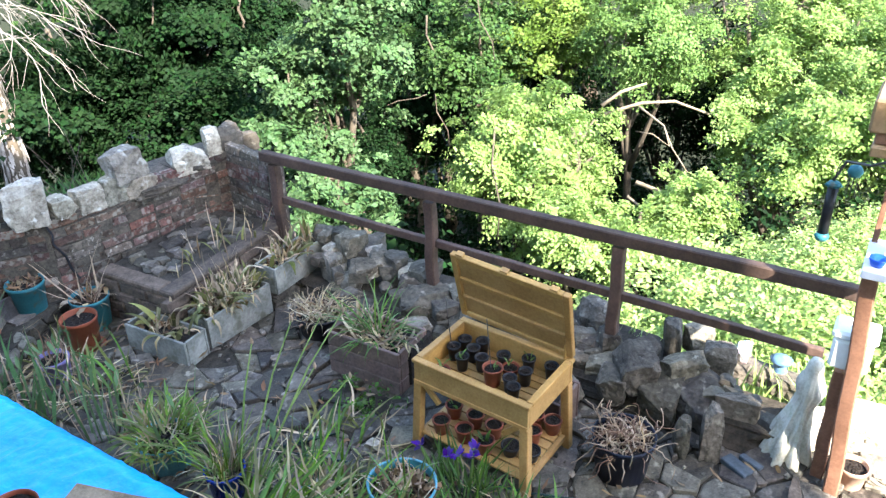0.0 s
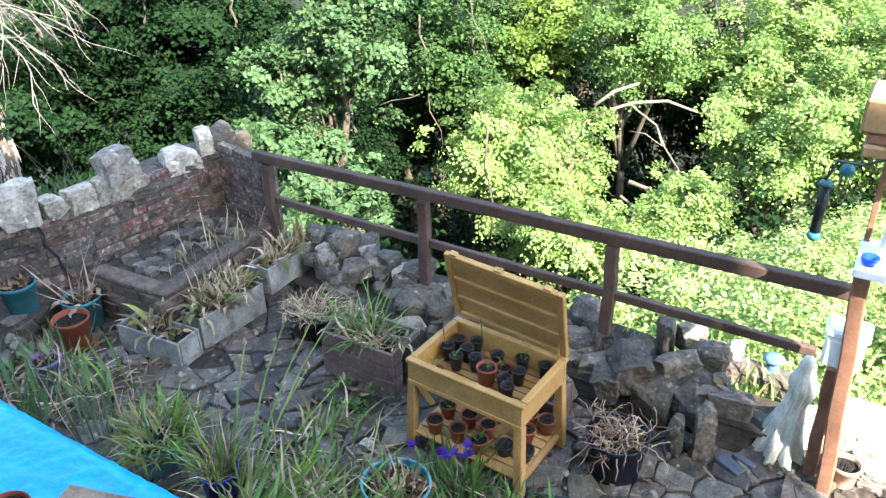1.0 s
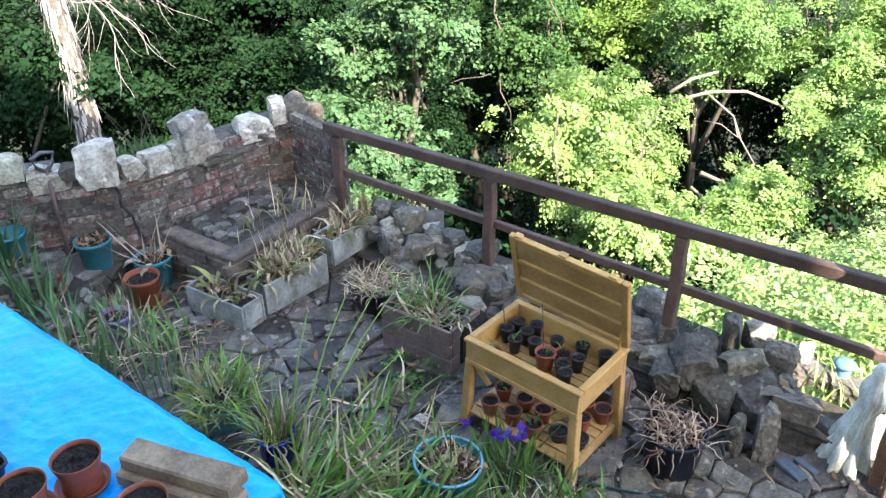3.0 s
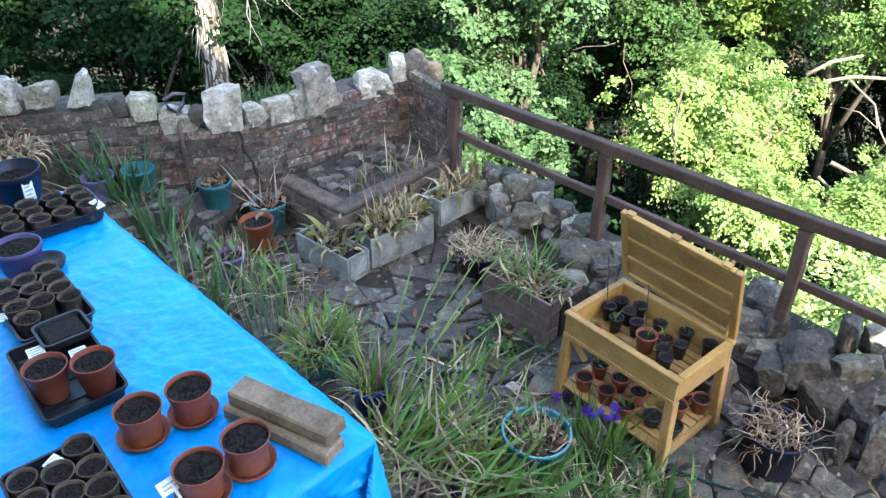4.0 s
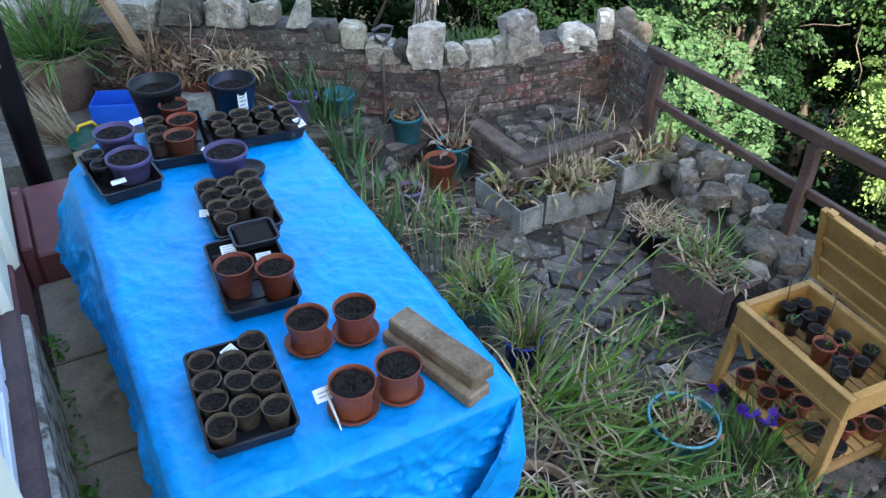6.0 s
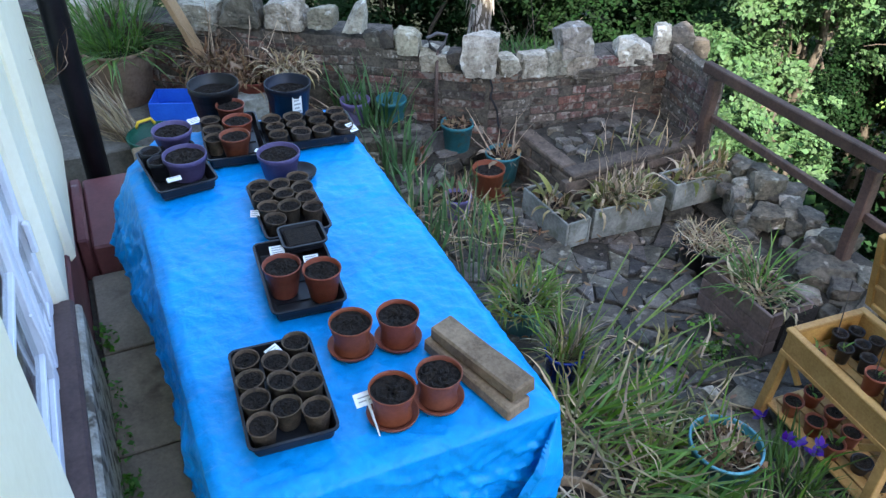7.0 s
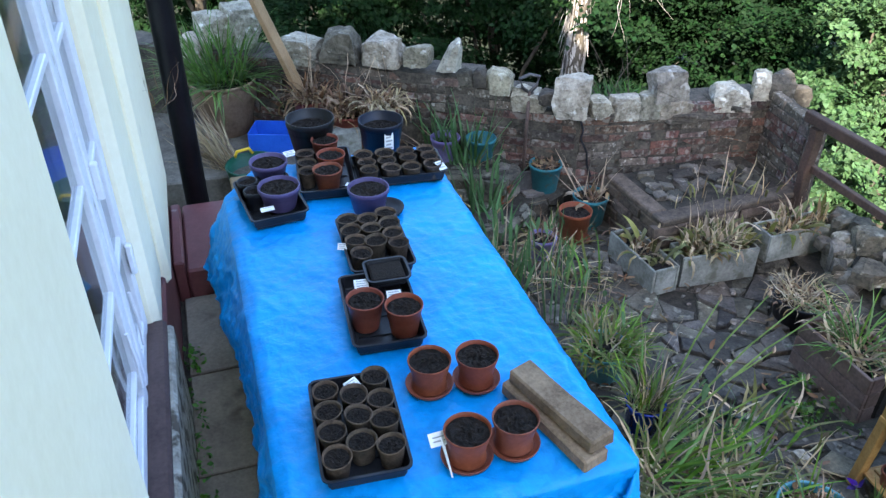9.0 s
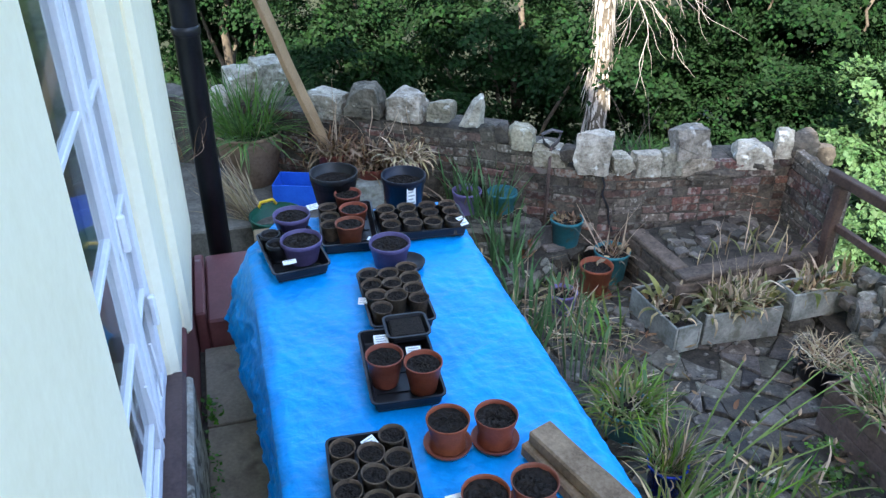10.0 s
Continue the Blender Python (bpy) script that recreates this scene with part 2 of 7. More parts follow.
def tarp_material():
    m = material("blue_tarpaulin", (0.001, 0.22, 0.58), (0.001, 0.325, 0.79), 5, 0.34, 0.0, 50, spec=0.25, stain=((0.03, 0.33, 0.8), 60, 0.72))
    n, l = m.node_tree.nodes, m.node_tree.links
    b = n["Principled BSDF"]
    co = n.new("ShaderNodeTexCoord")
    crease = n.new("ShaderNodeTexNoise")
    crease.noise_type = "RIDGED_MULTIFRACTAL"
    crease.inputs["Scale"].default_value = 5.5
    crease.inputs["Detail"].default_value = 4
    crease.inputs["Roughness"].default_value = 0.45
    crease.inputs["Distortion"].default_value = 0.5
    warp = n.new("ShaderNodeTexNoise")
    warp.inputs["Scale"].default_value = 13
    warp.inputs["Detail"].default_value = 5
    warp.inputs["Distortion"].default_value = 0.25
    l.new(co.outputs["Object"], warp.inputs["Vector"])
    stretch = n.new("ShaderNodeMapping")
    stretch.inputs["Rotation"].default_value = (0, 0, 0.5)
    stretch.inputs["Scale"].default_value = (1.5, 0.8, 1.0)
    l.new(co.outputs["Object"], stretch.inputs["Vector"])
    l.new(stretch.outputs[0], crease.inputs["Vector"])
    weave = n.new("ShaderNodeTexWave")
    weave.inputs["Scale"].default_value = 90
    l.new(co.outputs["Object"], weave.inputs["Vector"])
    b1, b2, b3 = (n.new("ShaderNodeBump") for _ in range(3))
    for node, src, s, d in ((b1, crease.outputs[0], 0.75, 0.014), (b2, warp.outputs[0], 0.5, 0.028), (b3, weave.outputs[0], 0.03, 0.002)):
        node.inputs["Strength"].default_value = s
        node.inputs["Distance"].default_value = d
        l.new(src, node.inputs["Height"])
    l.new(b1.outputs[0], b2.inputs["Normal"])
    l.new(b2.outputs[0], b3.inputs["Normal"])
    l.new(b3.outputs[0], b.inputs["Normal"])
    return m


M_TARP = tarp_material()


def glass_material():
    m = bpy.data.materials.new("window_glass")
    m.use_nodes = True
    b = m.node_tree.nodes["Principled BSDF"]
    b.inputs["Base Color"].default_value = (0.9, 0.95, 0.95, 1)
    b.inputs["Roughness"].default_value = 0.03
    b.inputs["Transmission Weight"].default_value = 1.0
    b.inputs["IOR"].default_value = 1.45
    return m


M_GLASS = glass_material()

# ---- mesh helpers ----


def mesh_of(name, verts, faces, mats, smooth=False):
    me = bpy.data.meshes.new(name)
    me.from_pydata([tuple(v) for v in verts], [], [tuple(f) for f in faces])
    for m in mats if isinstance(mats, (list, tuple)) else [mats]:
        me.materials.append(m)
    if smooth:
        me.polygons.foreach_set("use_smooth", [True] * len(me.polygons))
    me.update()
    return me


def part(name, bm, mat, parent, label="", smooth=False):
    """Links a bmesh, or a mesh, as one object under a thing or a part."""
    if isinstance(bm, bmesh.types.BMesh):
        me = bpy.data.meshes.new(name)
        bm.to_mesh(me)
        bm.free()
        me.materials.append(mat)
        if smooth:
            me.polygons.foreach_set("use_smooth", [True] * len(me.polygons))
    else:
        me = bm
    ob = new(name, me)
    ob.parent = parent
    if label:
        ob["label"] = label
    return ob


def thing(name, m, label, category, group="", kind=""):
    """An Empty at a thing's base, to carry its parts."""
    ob = new(name)
    ob.empty_display_size = 0.05
    ob.matrix_world = m
    return tagged(ob, label, category, group, kind)


def box_bm(x0, x1, y0, y1, z0, z1, bevel=0.004, bm=None):
    made = bm or bmesh.new()
    r = bmesh.ops.create_cube(made, size=1, matrix=Matrix.LocRotScale(((x0 + x1) / 2, (y0 + y1) / 2, (z0 + z1) / 2), None, (abs(x1 - x0), abs(y1 - y0), abs(z1 - z0))))
    if bevel:
        es = list({e for v in r["verts"] for e in v.link_edges})
        bmesh.ops.bevel(made, geom=es, offset=bevel, segments=1, affect="EDGES")
    return made


def lathe(profile, segs=28, wobble=0.0, seed=0, squash=1.0):
    """Turns (radius, height) pairs round z; an end with radius 0 is closed."""
    rr = random.Random(seed)
    ph = [rr.random() * 6.28 for _ in range(3)]
    vs, fs = [], []
    for r, z in profile:
        for k in range(segs):
            a = 2 * math.pi * k / segs
            q = r * (1 + wobble * (math.sin(2 * a + ph[0]) + 0.6 * math.sin(3 * a + ph[1])))
            vs.append((q * math.cos(a), q * math.sin(a) * squash, z + wobble * 0.4 * r * math.sin(3 * a + ph[2])))
    for i in range(len(profile) - 1):
        for k in range(segs):
            fs.append((i * segs + k, i * segs + (k + 1) % segs, (i + 1) * segs + (k + 1) % segs, (i + 1) * segs + k))
    return vs, fs


def soil_mesh(name, r, z, seed, mat=M_SOIL, lumps=0.35):
    rr = random.Random(seed)
    vs, fs = [(0, 0, z)], []
    rings, segs = 8, 26
    for i in range(1, rings + 1):
        for k in range(segs):
            a = 2 * math.pi * k / segs
            q = r * i / rings
            vs.append((q * math.cos(a), q * math.sin(a), z + (rr.random() - 0.5) * min(r, 0.06) * lumps * (0.55 if i < rings else 0.2)))
    for k in range(segs):
        fs.append((0, 1 + k, 1 + (k + 1) % segs))
    for i in range(rings - 1):
        for k in range(segs):
            a, b = 1 + i * segs, 1 + (i + 1) * segs
            fs.append((a + k, b + k, b + (k + 1) % segs, a + (k + 1) % segs))
    return mesh_of(name, vs, fs, mat)


def pot_profile(rt, rb, h, t=0.0035, rim=0.008, rimh=0.02):
    return [(0.001, 0.0), (rb * 0.96, 0.0), (rb, 0.004), (rt - 0.002, h - rimh), (rt + rim * 0.28, h - rimh + 0.001), (rt + rim * 0.36, h - 0.002), (rt + rim * 0.2, h), (rt - t + 0.002, h), (rt - t, h - 0.004), (rt - t - 0.003, h * 0.6), (0.001, h * 0.58)]


def blades(specs, segs=6, kink=0.12):
    """Strap leaves: (x, y, z, azimuth, lean at the base, bend to the tip, length, width) each; lean and bend in radians from upright."""
    vs, fs = [], []
    for x, y, z, az, lean, bend, ln, w in specs:
        p = Vector((x, y, z))
        out = Vector((math.cos(az), math.sin(az), 0))
        side = Vector((-math.sin(az), math.cos(az), 0))
        b0 = len(vs)
        turn = 0.0
        wob = 0.0
        kr = random.Random(int((x * 7919 + y * 6151 + ln * 15485) * 100))
        for i in range(segs + 1):
            s = i / segs
            turn += kr.uniform(-kink, kink) * 1.6
            wob += kr.uniform(-kink, kink)
            out = Vector((math.cos(az + turn), math.sin(az + turn), 0))
            side = Vector((-math.sin(az + turn * 1.5), math.cos(az + turn * 1.5), 0))
            a = lean + bend * s * s + wob
            ww = w * (1.0 if s < 0.6 else max(0.06, 1 - (s - 0.6) / 0.4)) * (0.75 + 0.5 * min(1, s * 3))
            vs.append(p - side * ww / 2)
            vs.append(p + side * ww / 2 + out * ww * 0.12)
            p = p + (Vector((0, 0, 1)) * math.cos(a) + out * math.sin(a)) * ln / segs
        for i in range(segs):
            fs.append((b0 + 2 * i, b0 + 2 * i + 1, b0 + 2 * i + 3, b0 + 2 * i + 2))
    return vs, fs


def tuft(name, n, spread, ln, w, lean, bend, mat, parent, seed, z=0.0, label="", segs=6, squash=(1, 1), az=None, each=False, kink=None):
    """One mesh of n strap leaves that rise from a disc."""
    rr = random.Random(seed)
    specs = []
    for _ in range(n):
        a = rr.random() * 6.283
        q = spread * math.sqrt(rr.random())
        d = a + rr.uniform(-2.3, 2.3) * (1.0 if mat in (L_DRY, L_DEAD) else 0.7) if az is None else az + rr.uniform(-0.7, 0.7)
        specs.append((q * math.cos(a) * squash[0], q * math.sin(a) * squash[1], z, d, rr.uniform(*lean), rr.uniform(*bend), rr.uniform(*ln), rr.uniform(*w)))
    if kink is None:
        kink = 0.3 if mat is L_DRY else 0.38 if mat is L_DEAD else 0.06
    if each:
        for sp in specs:
            part(name, mesh_of(name, *blades([sp], segs, kink), mat, True), None, parent, label)
        return parent.children[-1]
    vs, fs = blades(specs, segs, kink)
    ob = part(name, mesh_of(name, vs, fs, mat, True), None, parent, label)
    ob["kind"] = "stuff"
    return ob


def tube(points, radius, segs=6, taper=1.0):
    """A round, tapering tube along points."""
    vs, fs = [], []
    n = len(points)
    for i, p in enumerate(points):
        p = Vector(p)
        d = (Vector(points[min(i + 1, n - 1)]) - Vector(points[max(i - 1, 0)])).normalized()
        u = d.orthogonal().normalized() if abs(d.z) > 0.9 else d.cross(Vector((0, 0, 1))).normalized()
        v = d.cross(u)
        r = radius * (1 - (1 - taper) * i / max(1, n - 1))
        for k in range(segs):
            a = 2 * math.pi * k / segs
            vs.append(p + (u * math.cos(a) + v * math.sin(a)) * r)
    for i in range(n - 1):
        for k in range(segs):
            fs.append((i * segs + k, i * segs + (k + 1) % segs, (i + 1) * segs + (k + 1) % segs, (i + 1) * segs + k))
    fs.append(tuple(range(segs - 1, -1, -1)))
    fs.append(tuple((n - 1) * segs + k for k in range(segs)))
    return vs, fs


def join(meshes):
    vs, fs = [], []
    for v, f in meshes:
        b = len(vs)
        vs += list(v)
        fs += [tuple(i + b for i in q) for q in f]
    return vs, fs


def rock_mesh(name, sx, sy, sz, seed, mat, cuts=7, top=(0.0, 1.0)):
    """A broken stone with a flat base at z = 0: a block split by flat cuts, its edges chipped, its skin rough. top: how far its head leans along x, and how wide it is there."""
    rr = random.Random(seed)
    bm = bmesh.new()
    bmesh.ops.create_cube(bm, size=2)
    for _ in range(cuts + 3):
        d = Vector((rr.gauss(0, 1), rr.gauss(0, 1), rr.gauss(0, 0.8))).normalized()
        if d.z < -0.5:
            d.z = -d.z
        reach = abs(d.x) + abs(d.y) + abs(d.z)
        bmesh.ops.bisect_plane(bm, geom=bm.verts[:] + bm.edges[:] + bm.faces[:], plane_co=d * reach * rr.uniform(0.6, 0.86), plane_no=d, clear_outer=True)
    for f in bm.faces[:]:
        bm.faces.remove(f)
    for e in bm.edges[:]:
        bm.edges.remove(e)
    bmesh.ops.remove_doubles(bm, verts=bm.verts, dist=0.06)
    hull = bmesh.ops.convex_hull(bm, input=bm.verts)
    bmesh.ops.delete(bm, geom=[v for v in set(hull["geom_interior"] + hull["geom_unused"]) if isinstance(v, bmesh.types.BMVert)], context="VERTS")
    bmesh.ops.dissolve_limit(bm, angle_limit=0.12, verts=bm.verts, edges=bm.edges)
    bmesh.ops.bevel(bm, geom=bm.edges[:], offset=0.035, segments=1, affect="EDGES", clamp_overlap=True)
    bmesh.ops.triangulate(bm, faces=bm.faces)
    for size in (0.6, 0.34, 0.24) if max(sx, sy, sz) > 0.13 else (0.6, 0.34):
        long = [e for e in bm.edges if e.calc_length() > size]
        if long:
            bmesh.ops.subdivide_edges(bm, edges=long, cuts=1)
            bmesh.ops.triangulate(bm, faces=bm.faces)
    off = Vector((rr.random() * 50, rr.random() * 50, rr.random() * 50))
    for v in bm.verts:
        chip = 1 - abs(noise.noise(v.co * 2.6 + off)) * 2
        v.co *= 1 + 0.075 * noise.noise(v.co * 1.7 + off) - 0.05 * max(0.0, chip) ** 3 + 0.035 * noise.noise(v.co * 7 + off)
    xs = [[v.co[i] for v in bm.verts] for i in range(3)]
    lo, hi = [min(a) for a in xs], [max(a) for a in xs]
    for v in bm.verts:
        for i, q in enumerate((sx, sy, sz)):
            v.co[i] = ((v.co[i] - lo[i]) / (hi[i] - lo[i]) - (0.5 if i < 2 else 0)) * q
        k = v.co.z / sz
        v.co.x = v.co.x * (1 - (1 - top[1]) * k) + top[0] * sx * k
    me = bpy.data.meshes.new(name)
    bm.to_mesh(me)
    bm.free()
    me.materials.append(mat)
    return me

# ---- ground: level by the house, falling away beyond the wall and the rail ----
WALL_L = (Vector((0.3, 4.75)), Vector((2.0, 3.65)))
WALL_R = (Vector((2.0, 3.65)), Vector((3.08, 3.45)))


def wall_y(x):
    """The line of the garden's end wall."""
    (a, b), (c, d) = WALL_L, WALL_R
    if x < 2.0:
        return a.y + (x - a.x) * (b.y - a.y) / (b.x - a.x) if x > -0.4 else 5.2
    return c.y + (min(x, 3.3) - c.x) * (d.y - c.y) / (d.x - c.x)


def ground_z(x, y):
    ex, ey = x - 3.25, y - wall_y(x) - 0.3
    out = max(ex, ey, 0.0)
    if out <= 0:
        return -0.06
    gentle = 1 / (1 + math.exp((y - 1.6) * 2.5))
    drop = out * (1.1 - 0.72 * gentle)
    z = -0.1 - min(drop, 4.2 + 0.02 * out)
    if out > 13:
        z += (out - 13) * 0.42
    return z + 0.25 * noise.noise(Vector((x * 0.35, y * 0.35, 0)))


def build_ground():
    def steps(lo, hi, a, b):
        fine = list(np.arange(a, b, 0.25))
        left = [a - 0.4 * 1.28**k for k in range(24) if a - 0.4 * 1.28**k > lo][::-1]
        right = [b + 0.4 * 1.28**k for k in range(24) if b + 0.4 * 1.28**k < hi]
        return [lo] + left + fine + right + [hi]

    xs, ys = steps(-150, 150, -1, 9), steps(-150, 150, -3, 10)
    vs = [(x, y, ground_z(x, y) if abs(x) < 140 and abs(y) < 140 else 30.0) for y in ys for x in xs]
    nx = len(xs)
    fs = [(j * nx + i, j * nx + i + 1, (j + 1) * nx + i + 1, (j + 1) * nx + i) for j in range(len(ys) - 1) for i in range(nx - 1)]
    # the shade of the wood is put into this sheet's colour
    tagged(new("ground", mesh_of("ground", vs, fs, M_GROUND, True)), "earth and leaf litter, darkened for shade, falling into a wooded valley", "ground", kind="structure")


build_ground()

# bed of earth under the crazy paving
pave_bed = new("patio", mesh_of("patio", *(lambda b: ([v.co[:] for v in b.verts], [[v.index for v in f.verts] for f in (b.verts.index_update(), b.faces)[1]]))(box_bm(-0.2, 3.2, -3.0, 4.4, -0.055, -0.012, 0)), M_SOILGAP))
tagged(pave_bed, "crazy paving of irregular grey slate pieces", "patio", kind="structure")

# ---- house ----
house = thing("house", pose(0, 0, 0), "cream rendered house with white window and maroon base", "house")
HX = -0.30
LOW = -1.2  # foot of the masonry, at the level of the garden
# eaves height and far end, both unseen, set where the house shadow should stop
EAVES, FAR_END = 7.0, -6.9


def wall_block(name, x0, x1, y0, y1, z0, z1, mat, parent, label="", bevel=0.012):
    return part(name, box_bm(x0, x1, y0, y1, z0, z1, bevel), mat, parent, label)


WY0, WY1, WZ0, WZ1 = 1.53, 2.58, 0.50, 2.25
wall_block("wall", -0.62, HX, FAR_END, WY0, 0.0, EAVES, M_RENDER, house, bevel=0.03)
wall_block("wall", -0.62, HX, WY0, WY1, WZ1, EAVES, M_RENDER, house, bevel=0)
wall_block("wall", -0.62, HX - 0.004, WY0, WY1, 0.0, WZ0 - 0.02, M_RENDER, house, bevel=0)
wall_block("wall", -0.62, HX, WY1, 3.55, 0.42, EAVES, M_RENDER, house, bevel=0.03)
wall_block("corner_pier", -0.62, HX + 0.035, 3.0, 4.05, 0.36, EAVES, M_RENDER, house, "cream rendered pier at the corner", bevel=0.025)
wall_block("base", -0.62, HX + 0.012, WY1 + 0.01, 4.06, LOW, 0.418, M_MAROON, house, "maroon painted masonry base", bevel=0.01)
wall_block("wall", -7.0, -0.62, 3.7, 4.0, -2.0, EAVES, M_RENDER, house, bevel=0)
wall_block("wall", -7.0, -0.62, FAR_END, FAR_END + 0.3, -2.0, EAVES, M_RENDER, house, bevel=0)
wall_block("wall", -7.3, -7.0, FAR_END, 4.0, -2.0, EAVES, M_RENDER, house, bevel=0)
# out-of-view roof slab, added as a shadow caster
wall_block("roof", -7.6, -0.2, FAR_END - 0.07, 4.3, EAVES, EAVES + 0.22, M_ROOF, house, "unseen grey roof slab added to shade the terrace")
wall_block("inner_wall", -2.6, -2.5, 0.5, 3.6, 0.0, 2.7, M_CONCRETE, house, bevel=0)
# sill and window
wall_block("sill", -0.46, HX + 0.02, WY0 + 0.01, WY1 + 0.02, WZ0 - 0.05, WZ0 - 0.008, M_SILL, house, "dark brown window sill")
wall_block("plaster_lip", -0.5, HX + 0.04, -0.5, WY1 + 0.04, -0.02, WZ0 - 0.053, M_FLAKY, house, "flaking cream plaster below the sill")
win = part("window", box_bm(-0.42, -0.355, WY0 + 0.003, WY0 + 0.06, WZ0, WZ1 - 0.004), M_PAINT, house, "white painted timber casement window")
for y0, y1 in ((2.10, 2.17), (2.21, 2.27), (2.50, WY1 - 0.003)):
    part("stile", box_bm(-0.415, -0.345, y0, y1, WZ0 + 0.002, WZ1 - 0.006), M_PAINT, win)
part("mullion", box_bm(-0.42, -0.37, 2.17, 2.21, WZ0 + 0.002, WZ1 - 0.006), M_PAINT, win)
for y0, y1, zs in ((WY0 + 0.06, 2.10, (0.50, 0.66, 0.98, 1.34, 1.71, 2.08)), (2.27, 2.50, (0.50, 0.56, 0.93, 1.29, 1.67, 2.03))):
    for z in zs[1:]:
        part("glazing_bar", box_bm(-0.374, -0.35, y0, y1, z - 0.011, z + 0.011, 0.003), M_PAINT, win)
    part("bottom_rail", box_bm(-0.412, -0.348, y0, y1, WZ0 + 0.003, WZ0 + 0.065), M_PAINT, win)
    part("top_rail", box_bm(-0.412, -0.348, y0, y1, WZ1 - 0.07, WZ1 - 0.006), M_PAINT, win)
    g = part("pane", box_bm(-0.368, -0.364, y0, y1, WZ0 + 0.06, WZ1 - 0.06, 0), M_GLASS, win, "dark clear glass")
    g.visible_shadow = False
for y, z in ((2.235, 1.30), (2.49, 0.86)):
    part("latch", box_bm(-0.345, -0.322, y - 0.014, y + 0.014, z - 0.07, z + 0.05, 0.005), M_PAINT, win, "white painted casement latch")
for y, z in ((2.30, 0.84), (2.05, 0.86)):
    part("stay", mesh_of("stay", *tube([(-0.34, y, z), (-0.335, y + 0.01, z - 0.12), (-0.34, y + 0.02, z - 0.24)], 0.006), M_PAINT), None, win, "white painted casement stay")

# soil pipe
pipe = thing("drainpipe", pose(-0.135, 4.165, LOW + 0.15), "black painted cast-iron drainpipe beside the house corner", "drainpipe")
part("pipe_run", mesh_of("pipe_run", *lathe([(0.001, 0), (0.064, 0), (0.064, 8.0), (0.001, 8.0)], 24), M_PIPE, True), None, pipe)
for z in (2.43, 4.28):
    part("collar", mesh_of("collar", *lathe([(0.065, z), (0.071, z + 0.005), (0.071, z + 0.045), (0.065, z + 0.05)], 24), M_PIPE, True), None, pipe)

# step and landing
step = thing("door_step", pose(0, 0, 0), "maroon painted concrete step against the house", "step")
part("tread", box_bm(-0.225, 0.42, 3.42, 4.10, LOW, 0.15, 0.012), M_MAROON, step)
part("side_kerb", box_bm(-0.284, -0.229, 3.44, 4.05, LOW, 0.19, 0.01), M_MAROON, step)
landing = new("landing", bpy.data.meshes.new("landing"))
lb = box_bm(-1.2, 1.0, 4.11, 5.3, -0.3, 0.28, 0.01)
lb.to_mesh(landing.data)
lb.free()
landing.data.materials.append(M_CONCRETE)
tagged(landing, "raised rough concrete landing behind the step", "landing", kind="structure")

# slabs of the path between house and table
path = new("path", bpy.data.meshes.new("path"))
pb = box_bm(-0.285, 0.985, -5.0, 3.41, -0.05, -0.022, 0)
pb.to_mesh(path.data)
pb.free()
path.data.materials.append(M_SOILGAP)
tagged(path, "buff concrete slab path beside the house", "path", kind="structure")
bank_wall = new("retaining_wall", bpy.data.meshes.new("retaining_wall"))
pb = box_bm(-0.285, 0.985, -5.0, 3.41, LOW, -0.053, 0.01)
pb.to_mesh(bank_wall.data)
pb.free()
bank_wall.data.materials.append(M_MORTAR)
tagged(bank_wall, "plain masonry bank that carries the path above the garden", "wall", kind="structure")

# weeds along the foot of the wall
weeds = thing("weeds", pose(-0.262, 2.6, -0.02), "green weeds in the gap beside the house wall", "weeds", kind="stuff")


